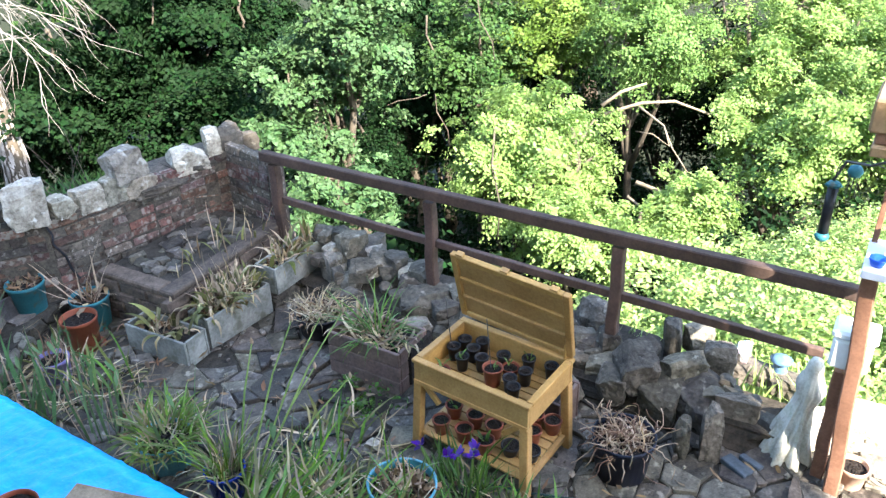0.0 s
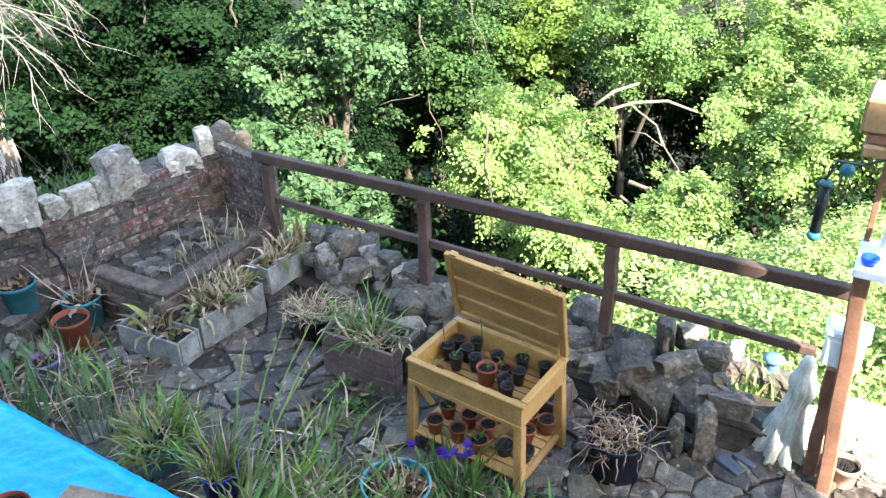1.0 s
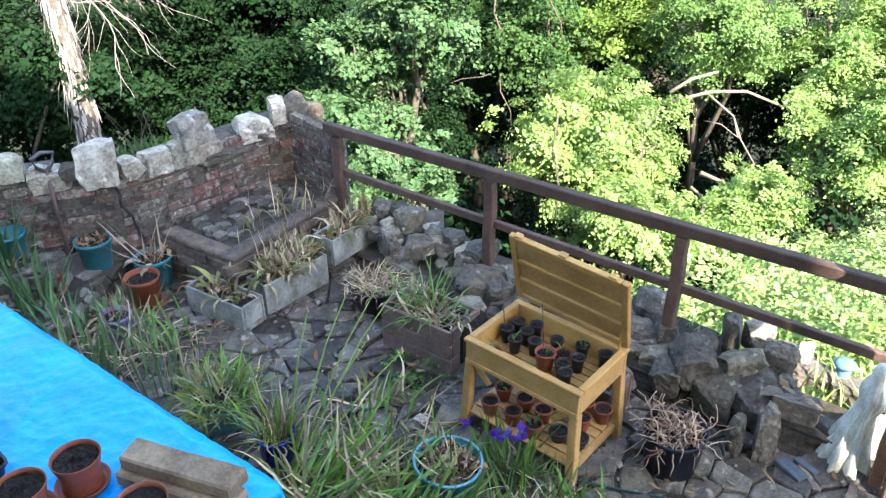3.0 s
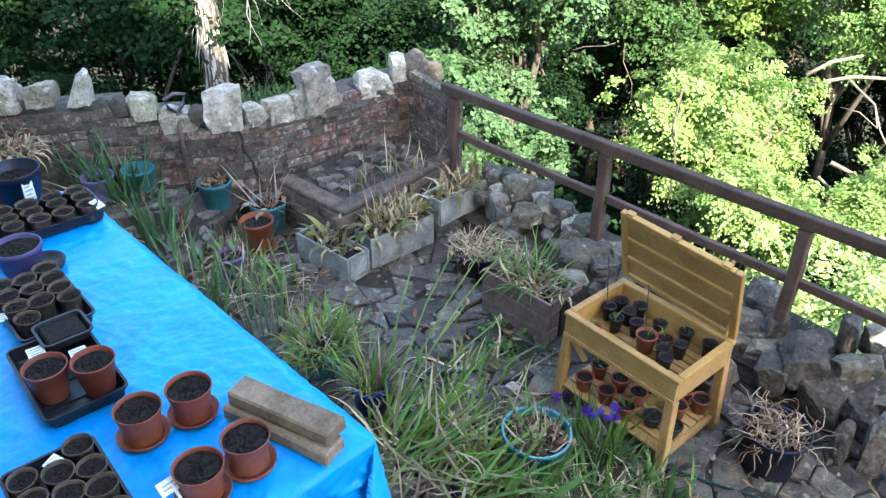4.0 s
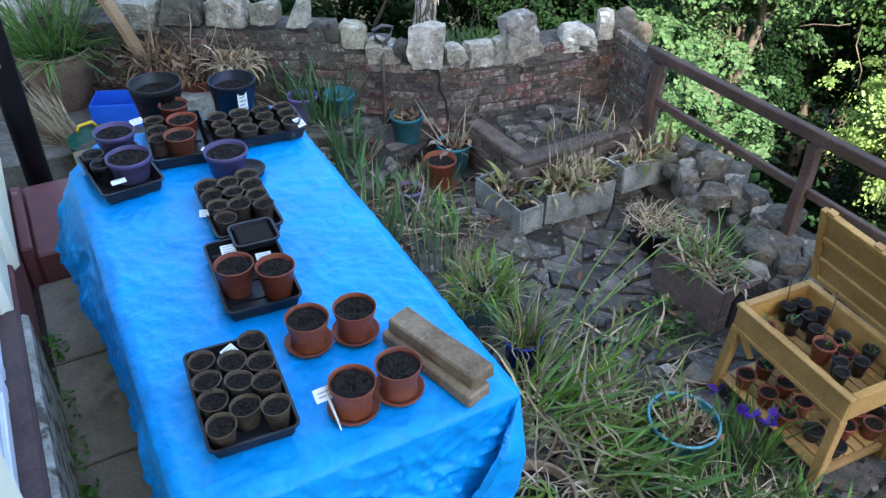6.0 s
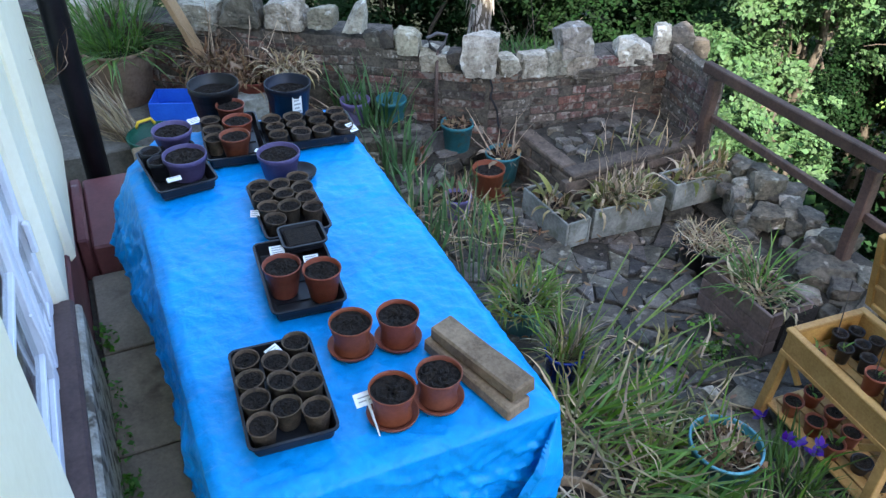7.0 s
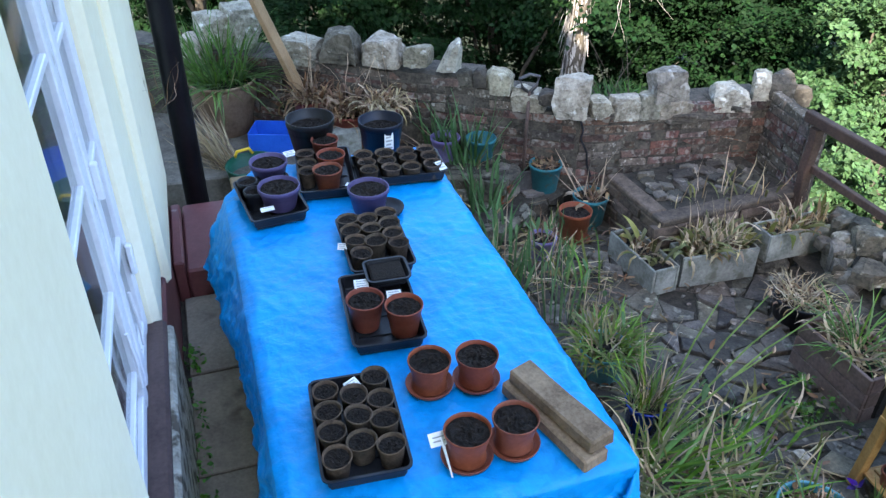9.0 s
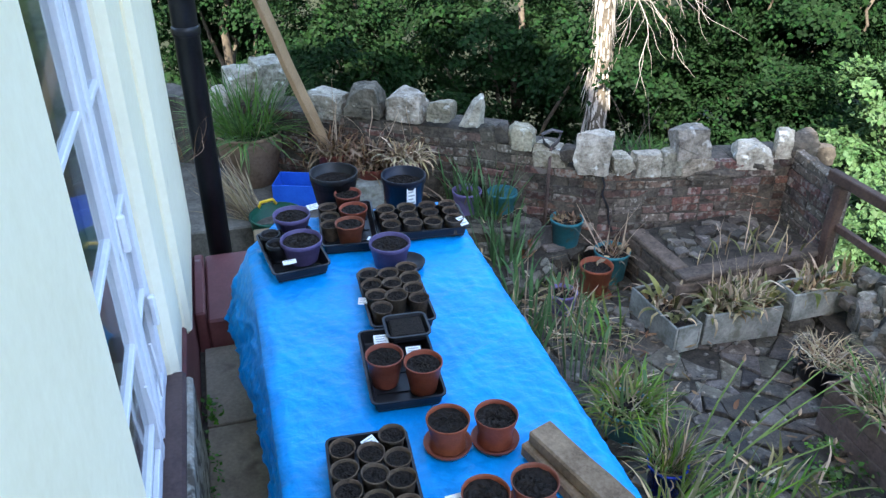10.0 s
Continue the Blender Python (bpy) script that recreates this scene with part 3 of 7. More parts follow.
def leaf_cloud(name, clumps, n, size, mat, seed, flat=0.38, droop=0.4, sprays=3.6):
    """Leaves in sprays on the skin of round clumps: (x, y, z, r) each."""
    g = np.random.default_rng(seed)
    c = np.array(clumps, float)
    w = c[:, 3] ** 2
    ns = max(8, int(sprays * len(c) * 4.5))
    pick = g.choice(len(c), ns, p=w / w.sum())
    d = g.normal(size=(ns, 3))
    d[:, 2] = d[:, 2] * 0.9 + 0.15
    d /= np.linalg.norm(d, axis=1)[:, None]
    sc = c[pick, :3] + d * (c[pick, 3] * g.uniform(0.5, 1.15, ns))[:, None]
    sr = c[pick, 3] * g.uniform(0.14, 0.4, ns)
    k = g.choice(ns, n, p=sr**2 / (sr**2).sum())
    e = g.normal(size=(n, 3)) * 0.55
    r = np.linalg.norm(e[:, :2], axis=1)
    pos = sc[k] + np.stack([e[:, 0] * sr[k], e[:, 1] * sr[k], e[:, 2] * sr[k] * flat - droop * sr[k] * r**2], 1)
    tilt = g.normal(size=(ns, 3)) * 0.3
    nrm = d[k] * 0.5 + g.normal(size=(n, 3)) * 0.3 + tilt[k] + np.array([0, 0, 0.5])
    nrm /= np.linalg.norm(nrm, axis=1)[:, None]
    t = np.cross(nrm, g.normal(size=(n, 3)))
    t /= np.linalg.norm(t, axis=1)[:, None]
    b = np.cross(nrm, t)
    s = (size * 0.62 * g.uniform(0.45, 1.35, n))[:, None]
    v = np.empty((n, 4, 3))
    v[:, 0] = pos
    v[:, 1] = pos + t * s * 0.45 + b * s * 0.36 + nrm * s * 0.1
    v[:, 2] = pos + t * s - nrm * s * 0.08
    v[:, 3] = pos + t * s * 0.45 - b * s * 0.36 + nrm * s * 0.1
    me = bpy.data.meshes.new(name)
    me.vertices.add(4 * n)
    me.vertices.foreach_set("co", v.ravel())
    idx = (np.arange(n)[:, None] * 4 + np.array([0, 1, 2, 0, 2, 3])).ravel()
    me.loops.add(6 * n)
    me.loops.foreach_set("vertex_index", idx)
    me.polygons.add(2 * n)
    me.polygons.foreach_set("loop_start", np.arange(2 * n) * 3)
    me.polygons.foreach_set("loop_total", np.full(2 * n, 3))
    me.materials.append(mat)
    me.update(calc_edges=True)
    return me


part("foliage", leaf_cloud("foliage", [(rng.uniform(-0.03, 0.05), rng.uniform(-1.2, 0.35), 0.03, rng.uniform(0.03, 0.06)) for _ in range(26)], 500, 0.045, L_WEED, 5), None, weeds)


# ---- trees of the valley ----
def tree(centre, radii, clumps, leaves, size, mat, seed, label, lean=(0, 0), clump_r=(0.5, 0.95), branches=7, group="valley trees", bark=M_BARK):
    """A tapered trunk, limbs and a crown of leafy clumps about a centre."""
    rr = random.Random(seed)
    cx, cy, cz = centre
    bx, by = cx + lean[0], cy + lean[1]
    bz = ground_z(bx, by) - 0.15
    ob = thing("tree", pose(bx, by, bz), label, "tree", group)
    cl = []
    for _ in range(clumps):
        d = Vector((rr.gauss(0, 1), rr.gauss(0, 1), rr.gauss(0, 1))).normalized() * rr.uniform(0.35, 1.0)
        cl.append((cx - bx + d.x * radii[0], cy - by + d.y * radii[1], cz - bz + d.z * radii[2], rr.uniform(*clump_r)))
    top = Vector((cx - bx, cy - by, cz - bz + radii[2] * 0.6))
    pts = []
    for i in range(9):
        s = i / 8
        pts.append(Vector((0, 0, 0)).lerp(top, s) + Vector((rr.uniform(-0.12, 0.12), rr.uniform(-0.12, 0.12), 0)) * (s > 0))
    part("trunk", mesh_of("trunk", *tube(pts, 0.035 + 0.06 * max(radii), 9, 0.25), bark, True), None, ob)
    for i in range(branches):
        q = cl[i % len(cl)]
        s = rr.uniform(0.35, 0.85)
        a = pts[int(s * 8)]
        e = Vector(q[:3])
        mid = a.lerp(e, 0.5) + Vector((rr.uniform(-0.2, 0.2), rr.uniform(-0.2, 0.2), rr.uniform(0.05, 0.3)))
        part("limb", mesh_of("limb", *tube([a, a.lerp(mid, 0.5), mid, mid.lerp(e, 0.5), e], 0.045, 6, 0.25), bark, True), None, ob)
    part("crown", leaf_cloud("crown", cl, leaves, size, mat, seed), None, ob)
    return ob


# trees beyond the end wall; their shade is put into a darkened leaf colour
tree((0.184, 10.602, -0.584), (1.6, 1.4, 1.8), 14, 39000, 0.115, L_SHADED, 11, "leafy tree with house shade put into its green")
tree((2.141, 10.826, -0.894), (1.6, 1.4, 1.7), 14, 39000, 0.115, L_SHADED, 12, "leafy tree with house shade put into its green")
tree((3.930, 9.774, -0.827), (1.5, 1.4, 1.7), 14, 39000, 0.115, L_SHADED, 13, "leafy tree behind the brick wall, green darkened for shade")
tree((6.134, 9.769, -0.807), (1.5, 1.4, 1.5), 14, 39000, 0.115, L_SHADED, 14, "leafy tree behind the brick wall, green darkened for shade")
tree((7.854, 9.317, -0.286), (1.5, 1.5, 1.5), 14, 39000, 0.115, L_SHADED, 15, "tree half in sun, its green darkened for shade")
tree((6.880, 7.872, -0.972), (1.0, 1.0, 0.9), 10, 24000, 0.115, L_SHADED, 16, "low tree behind the brick wall, green darkened for shade")
tree((6.977, 8.942, 0.671), (1.4, 1.4, 0.9), 10, 27000, 0.115, L_SHADED, 17, "leafy tree darkened for shade, its top in the sun")
# pale tree by the corner
tree((6.794, 5.449, 0.155), (0.75, 0.75, 0.95), 13, 24000, 0.1, L_PALE, 21, "tree with large pale green leaves in sunlight", clump_r=(0.35, 0.6))
tree((6.229, 5.492, -0.495), (0.4, 0.4, 0.7), 8, 11000, 0.1, L_PALE, 22, "slender tree with large pale green leaves", clump_r=(0.25, 0.45))
tree((5.276, 4.462, -0.766), (0.55, 0.5, 0.25), 7, 8000, 0.09, L_PALE, 23, "low pale green leafy branches below the rail", clump_r=(0.2, 0.35))
# bright trees beyond the rail; sun glare is lightened into most of their leaves
tree((7.664, 3.652, -1.189), (0.75, 0.75, 1.0), 11, 32000, 0.075, L_SUN_TINT, 31, "bright yellow-green tree in full sun", clump_r=(0.35, 0.6))
tree((8.118, 3.27, -1.274), (0.5, 0.55, 0.85), 8, 22000, 0.075, L_SUN_TINT, 32, "bright green tree in full sun", clump_r=(0.35, 0.55))
tree((9.810, 5.376, -0.294), (1.0, 1.0, 0.9), 6, 15000, 0.095, L_MID, 33, "tall green tree with slim trunks", clump_r=(0.4, 0.7))
tree((10.776, 4.597, -0.256), (0.9, 0.9, 0.8), 8, 15000, 0.095, L_YELLOW, 34, "tall yellow-green tree in full sun", clump_r=(0.4, 0.7))
tree((10.231, 3.145, 0.0), (0.75, 0.75, 0.6), 10, 28000, 0.068, L_BRIGHT, 35, "rounded light green tree with small leaves", clump_r=(0.4, 0.6))
tree((9.866, 6.623, -1.491), (1.0, 1.0, 1.2), 10, 13500, 0.09, L_SHADED, 36, "thin-leaved tree with hollow shade put into its leaves", clump_r=(0.4, 0.7))
tree((10.537, 1.921, -0.234), (0.8, 0.9, 0.9), 12, 36000, 0.075, L_SUN_TINT, 37, "yellow-green tree in full sun", clump_r=(0.45, 0.7))
tree((11.203, 1.044, -0.142), (0.9, 0.9, 0.9), 11, 32000, 0.075, L_SUN_TINT, 38, "bright green tree in full sun", clump_r=(0.45, 0.7))
tree((9.372, 1.02, -0.953), (0.75, 0.8, 0.5), 14, 36000, 0.07, L_SUN_TINT, 39, "ivy-covered tree in full sun", clump_r=(0.35, 0.6))
tree((9.496, 0.192, -0.868), (0.7, 0.8, 0.7), 12, 30000, 0.07, L_SUN_TINT, 40, "bright green tree in full sun", clump_r=(0.4, 0.6))
tree((9.680, -0.352, -0.263), (0.9, 0.9, 1.0), 12, 18000, 0.085, L_SUN_TINT, 41, "dull blue-green tree at the edge of the wood", clump_r=(0.4, 0.7))
tree((13.241, 4.272, 0.712), (2.2, 2.2, 0.9), 11, 24000, 0.1, L_SUN_TINT, 42, "bright green tree far across the valley", clump_r=(0.6, 0.9))
tree((11.386, 7.969, 0.770), (2.2, 2.2, 0.9), 9, 18000, 0.11, L_SHADED, 43, "tree far across the valley, green darkened for shade", clump_r=(0.6, 0.9))
tree((7.204, 2.104, -1.441), (0.5, 0.5, 0.3), 11, 22000, 0.068, L_SUN_TINT, 47, "low bright green bush below the rail", clump_r=(0.25, 0.4))
tree((7.828, 1.713, -1.319), (0.45, 0.45, 0.25), 11, 22000, 0.068, L_SUN_TINT, 48, "low bright green bush below the rail", clump_r=(0.25, 0.4))
tree((6.760, 2.671, -1.449), (0.4, 0.4, 0.3), 9, 16000, 0.068, L_SUN_TINT, 49, "low bright green bush below the rail", clump_r=(0.25, 0.4))
# near-black leaves fill the gaps between bright crowns, in place of real shadow
tree((10.713, 7.596, -0.717), (0.9, 0.9, 1.5), 12, 30000, 0.12, L_SHADED, 45, "tree behind a pale one, leaves darkened for shade", clump_r=(0.5, 0.8))
tree((8.096, 6.387, -1.429), (0.7, 0.7, 0.7), 8, 7000, 0.1, L_SHADED, 46, "low tree behind pale leaves, darkened for shade", clump_r=(0.4, 0.6))
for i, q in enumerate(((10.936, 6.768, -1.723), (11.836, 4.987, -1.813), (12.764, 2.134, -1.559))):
    tree(q, (1.3, 1.3, 1.4), 10, 16000, 0.13, L_SHADED, 70 + i, "tree in the valley with shade put into its leaf colour", clump_r=(0.5, 0.9))
# unseen tall crowns, added across the valley to hold back sky light
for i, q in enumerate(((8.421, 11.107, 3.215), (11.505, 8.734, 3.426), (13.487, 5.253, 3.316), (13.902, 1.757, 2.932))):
    tree(q, (2.4, 2.4, 2.6), 20, 14000, 0.24, L_MID if i < 2 else L_SUN_TINT, 80 + i, "unseen tall tree added to block sky light", clump_r=(0.8, 1.3))
# hollow tree: its shade comes from the darkened leaf colour
tree((12.787, 3.306, -2.330), (1.0, 1.2, 1.0), 10, 13000, 0.1, L_SHADED, 44, "tree with hollow shade put into its leaf colour", clump_r=(0.5, 0.8))

# leafy slope beyond the rail, its green lightened for sun glare
slope = thing("ivy", pose(0, 0, 0), "green ivy and brambles covering the slope, lightened for sun glare", "ivy", kind="stuff")
ivy = []
for _ in range(430):
    x, y = rng.uniform(3.9, 9.5), rng.uniform(-3.2, 3.4)
    if y > 1.2 + 0.35 * (x - 4.3):
        continue
    ivy.append((x, y, ground_z(x, y) + rng.uniform(0.0, 0.35) + 0.05 * (x - 4), rng.uniform(0.25, 0.5)))
part("leaves", leaf_cloud("ivy_leaves", ivy, 235000, 0.066, L_VERGE_SUN, 51, sprays=4), None, slope)
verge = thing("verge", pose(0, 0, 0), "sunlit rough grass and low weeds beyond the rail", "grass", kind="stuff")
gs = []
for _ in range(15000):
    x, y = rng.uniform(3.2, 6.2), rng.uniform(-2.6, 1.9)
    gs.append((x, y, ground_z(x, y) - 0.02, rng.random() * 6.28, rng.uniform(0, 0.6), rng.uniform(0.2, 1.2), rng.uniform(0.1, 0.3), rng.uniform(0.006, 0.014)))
part("grass", mesh_of("verge_grass", *blades(gs, 3), L_VERGE_SUN, True), None, verge)
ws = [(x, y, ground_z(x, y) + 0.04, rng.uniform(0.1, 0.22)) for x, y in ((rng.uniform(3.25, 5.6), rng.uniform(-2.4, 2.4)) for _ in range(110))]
part("weeds", leaf_cloud("verge_weeds", ws, 22000, 0.055, L_VERGE_SUN, 52), None, verge)
# undergrowth leaves carry the shade in their colour
low = thing("undergrowth", pose(0, 0, 0), "undergrowth below the end wall and the rail, darkened for shade", "shrubs", kind="stuff")
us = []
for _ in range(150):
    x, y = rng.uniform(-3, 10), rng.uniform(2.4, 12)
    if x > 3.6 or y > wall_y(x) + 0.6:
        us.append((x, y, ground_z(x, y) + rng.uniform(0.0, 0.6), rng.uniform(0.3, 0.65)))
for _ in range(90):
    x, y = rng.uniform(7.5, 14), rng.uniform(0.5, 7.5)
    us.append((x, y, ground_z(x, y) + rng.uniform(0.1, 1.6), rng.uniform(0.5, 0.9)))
part("leaves", leaf_cloud("undergrowth_leaves", us, 90000, 0.115, L_SHADED, 53, sprays=6), None, low)
# narrow-leaved shrub just behind the wall
shrub = thing("willow_shrub", pose(3.359, 5.533, -0.310), "light green shrub with narrow leaves behind the wall", "shrub")
for _ in range(14):
    part("stem", mesh_of("stem", *tube([(0, 0, -1.0), (rng.uniform(-0.2, 0.2), rng.uniform(-0.2, 0.2), -0.2), (rng.uniform(-0.5, 0.5), rng.uniform(-0.4, 0.4), rng.uniform(0.2, 0.55))], 0.006, 5, 0.4), M_BARK), None, shrub)
tuft("leaves", 420, 0.42, (0.1, 0.17), (0.012, 0.02), (0.3, 1.7), (0.0, 0.8), L_MID, shrub, 61, 0.0, segs=3)
shrub_low = shrub.children[-1]
for v in shrub_low.data.vertices:
    v.co.z += noise.noise(Vector((v.co.x * 3, v.co.y * 3, 1))) * 0.7 + 0.3

# fallen branches in the hollow beyond the rail
snag = thing("fallen_branch", pose(0, 0, 0), "bare pale branches of a fallen tree in sunlight", "branch")
for pts, r in (
    ([(8.569, 3.038, -0.749), (8.746, 2.666, -0.605), (8.956, 2.332, -0.595), (9.110, 1.948, -0.739)], 0.04),
    ([(8.763, 3.152, -0.720), (8.887, 2.965, -0.552), (9.098, 2.732, -0.473)], 0.045),
    ([(8.727, 2.690, -0.638), (8.661, 2.347, -0.802), (8.611, 2.205, -1.037), (8.567, 1.984, -1.279)], 0.022),
    ([(8.661, 2.347, -0.802), (8.518, 2.214, -0.986), (8.505, 2.421, -0.867), (8.545, 2.635, -0.883)], 0.015),
    ([(7.917, 2.378, -1.231), (7.955, 2.160, -1.288), (7.982, 1.972, -1.339)], 0.045),
    ([(7.830, 2.431, -1.381), (7.834, 2.259, -1.482), (7.815, 2.145, -1.587)], 0.03),
):
    part("bough", mesh_of("bough", *tube(pts, r * 0.6, 7, 0.5), M_DRYWOOD, True), None, snag)
stems = thing("bare_stems", pose(0, 0, 0), "slim pale tree stems standing among the foliage", "tree stems")
for a, b, r in (((8.627, 5.549, 0.156), (8.529, 5.382, -0.535), 0.035), ((7.893, 4.983, -0.602), (7.802, 4.737, -1.191), 0.018), ((8.574, 4.768, 0.441), (8.529, 4.502, -0.278), 0.02), ((6.986, 3.665, -0.523), (6.597, 3.410, -1.565), 0.03), ((7.538, 7.728, 0.384), (7.461, 7.686, -0.033), 0.05), ((7.679, 5.566, -0.773), (7.996, 5.175, -0.659), 0.015)):
    a, b = Vector(a), Vector(b)
    part("stem", mesh_of("stem", *tube([a, a.lerp(b, 0.35) + Vector((0, 0.05, 0)), a.lerp(b, 0.7) - Vector((0, 0.04, 0)), b], r * 0.42, 7, 0.8), M_BARK, True), None, stems)


# dead tree with peeling bark
def dead_tree():
    base = Vector((4.000, 7.592, -0.965))
    top = Vector((4.326, 8.311, 1.355))
    gz = ground_z(base.x, base.y) - 0.1
    ob = thing("dead_tree", pose(base.x, base.y, gz), "bleached dead tree with peeling bark in sunlight", "tree")
    rr = random.Random(3)
    t = top - Vector((base.x, base.y, gz))
    b = base - Vector((base.x, base.y, gz))
    pts = [Vector((0, 0, 0)), b * 0.6, b, b.lerp(t, 0.3) + Vector((0.03, 0, 0)), b.lerp(t, 0.65), t]
    part("trunk", mesh_of("trunk", *tube(pts, 0.098, 12, 0.85), M_BARK, True), None, ob)
    strips = []
    for _ in range(620):
        s = rr.uniform(0.02, 0.98)
        p = b.lerp(t, s)
        a = rr.random() * 6.28
        strips.append((p.x + rr.uniform(0.1, 0.118) * math.cos(a), p.y + rr.uniform(0.1, 0.118) * math.sin(a), p.z, a, rr.uniform(3.02, 3.2), rr.uniform(-0.12, 0.12), rr.uniform(0.2, 0.5), rr.uniform(0.008, 0.024)))
    part("bark_strip_layer", mesh_of("bark_strips", *blades(strips, 5), M_BLEACH, True), None, ob, "loose strips of peeling bark")
    right = Vector((0.80, -0.6, 0))
    for i in range(15):
        p = b.lerp(t, rr.uniform(0.62, 1.05))
        pts = [p]
        d = (right * rr.uniform(0.5, 1.0) + Vector((rr.uniform(-0.5, 0.5), rr.uniform(-0.5, 0.5), rr.uniform(-0.1, 0.35)))).normalized()
        for k in range(10):
            d = (d + Vector((rr.uniform(-0.4, 0.4), rr.uniform(-0.4, 0.4), -0.13 + rr.uniform(-0.3, 0.3)))).normalized()
            pts.append(pts[-1] + d * rr.uniform(0.08, 0.2))
        tubes = [tube(pts, rr.uniform(0.005, 0.01), 5, 0.35)]
        for k in (2, 3, 5, 6, 7, 8, 9):
            q = [pts[k]]
            e = (pts[k] - pts[k - 1]).normalized()
            for _ in range(4):
                e = (e + Vector((rr.uniform(-0.5, 0.5), rr.uniform(-0.5, 0.5), rr.uniform(-0.45, 0.2)))).normalized()
                q.append(q[-1] + e * rr.uniform(0.07, 0.16))
            tubes.append(tube(q, 0.0032, 4, 0.4))
        part("branch", mesh_of("branch", *join(tubes), M_TWIG, True), None, ob)


dead_tree()

# ---- rail ----
rail = thing("timber_rail", pose(0, 0, 0), "dark brown timber post-and-rail fence along the terrace edge", "fence")


def beam(name, a, b, w, h, mat, parent, label=""):
    """A sawn timber from a to b; w across, h deep."""
    a, b = Vector(a), Vector(b)
    d = (b - a).normalized()
    s = d.cross(Vector((0, 0, 1)))
    s = s.normalized() if s.length > 0.2 else Vector((1, 0, 0))
    u = s.cross(d)
    bm = bmesh.new()
    n = 8
    ring = []
    for i in range(n + 1):
        p = a.lerp(b, i / n)
        wob = 0.003 * math.sin(i * 1.7 + a.y * 5)
        ring.append([bm.verts.new(p + s * (cx * w / 2 + wob) + u * (cz * h / 2 + wob)) for cx, cz in ((-1, -0.8), (-0.8, -1), (0.8, -1), (1, -0.8), (1, 0.8), (0.8, 1), (-0.8, 1), (-1, 0.8))])
    for i in range(n):
        for k in range(8):
            bm.faces.new((ring[i][k], ring[i][(k + 1) % 8], ring[i + 1][(k + 1) % 8], ring[i + 1][k]))
    bm.faces.new(ring[0][::-1])
    bm.faces.new(ring[-1])
    bmesh.ops.recalc_face_normals(bm, faces=bm.faces)
    return part(name, bm, mat, parent, label)


RX = 3.0
beam("top_rail", (RX, 3.04, 0.715), (RX - 0.02, -0.10, 0.755), 0.046, 0.058, M_RAIL, rail)
beam("lower_rail", (RX + 0.02, 2.98, 0.452), (RX, 0.02, 0.437), 0.03, 0.042, M_RAIL, rail)
for y, zt, zb in ((2.955, 0.675, 0.05), (1.905, 0.685, -0.1), (0.905, 0.70, -0.1)):
    beam("post", (RX, y, zb), (RX, y, zt), 0.054, 0.054, M_RAIL, rail)

# ---- table under a blue tarpaulin ----
TZ = 0.722
table = thing("table", pose(0, 0, 0), "long garden table hidden under a blue tarpaulin", "table")
part("tabletop", box_bm(0.05, 0.945, 1.28, 3.28, 0.67, 0.705, 0.006), M_OLDWOOD, table)
for x in (0.12, 0.84):
    for y in (1.4, 3.18):
        part("leg", box_bm(x - 0.03, x + 0.03, y - 0.03, y + 0.03, -0.02, 0.67, 0.004), M_OLDWOOD, table)


def crease(u, v, a, b, turn):
    """A web of narrow ridges, longer one way than the other."""
    p, q = u * math.cos(turn) + v * math.sin(turn), v * math.cos(turn) - u * math.sin(turn)
    sway = 0.12 * noise.noise(Vector((u * 3, v * 3, a)))
    return max(0.0, 1 - 4.5 * abs(noise.noise(Vector((p * a + sway * a, q * b, a * 1.7))))) ** 1.5


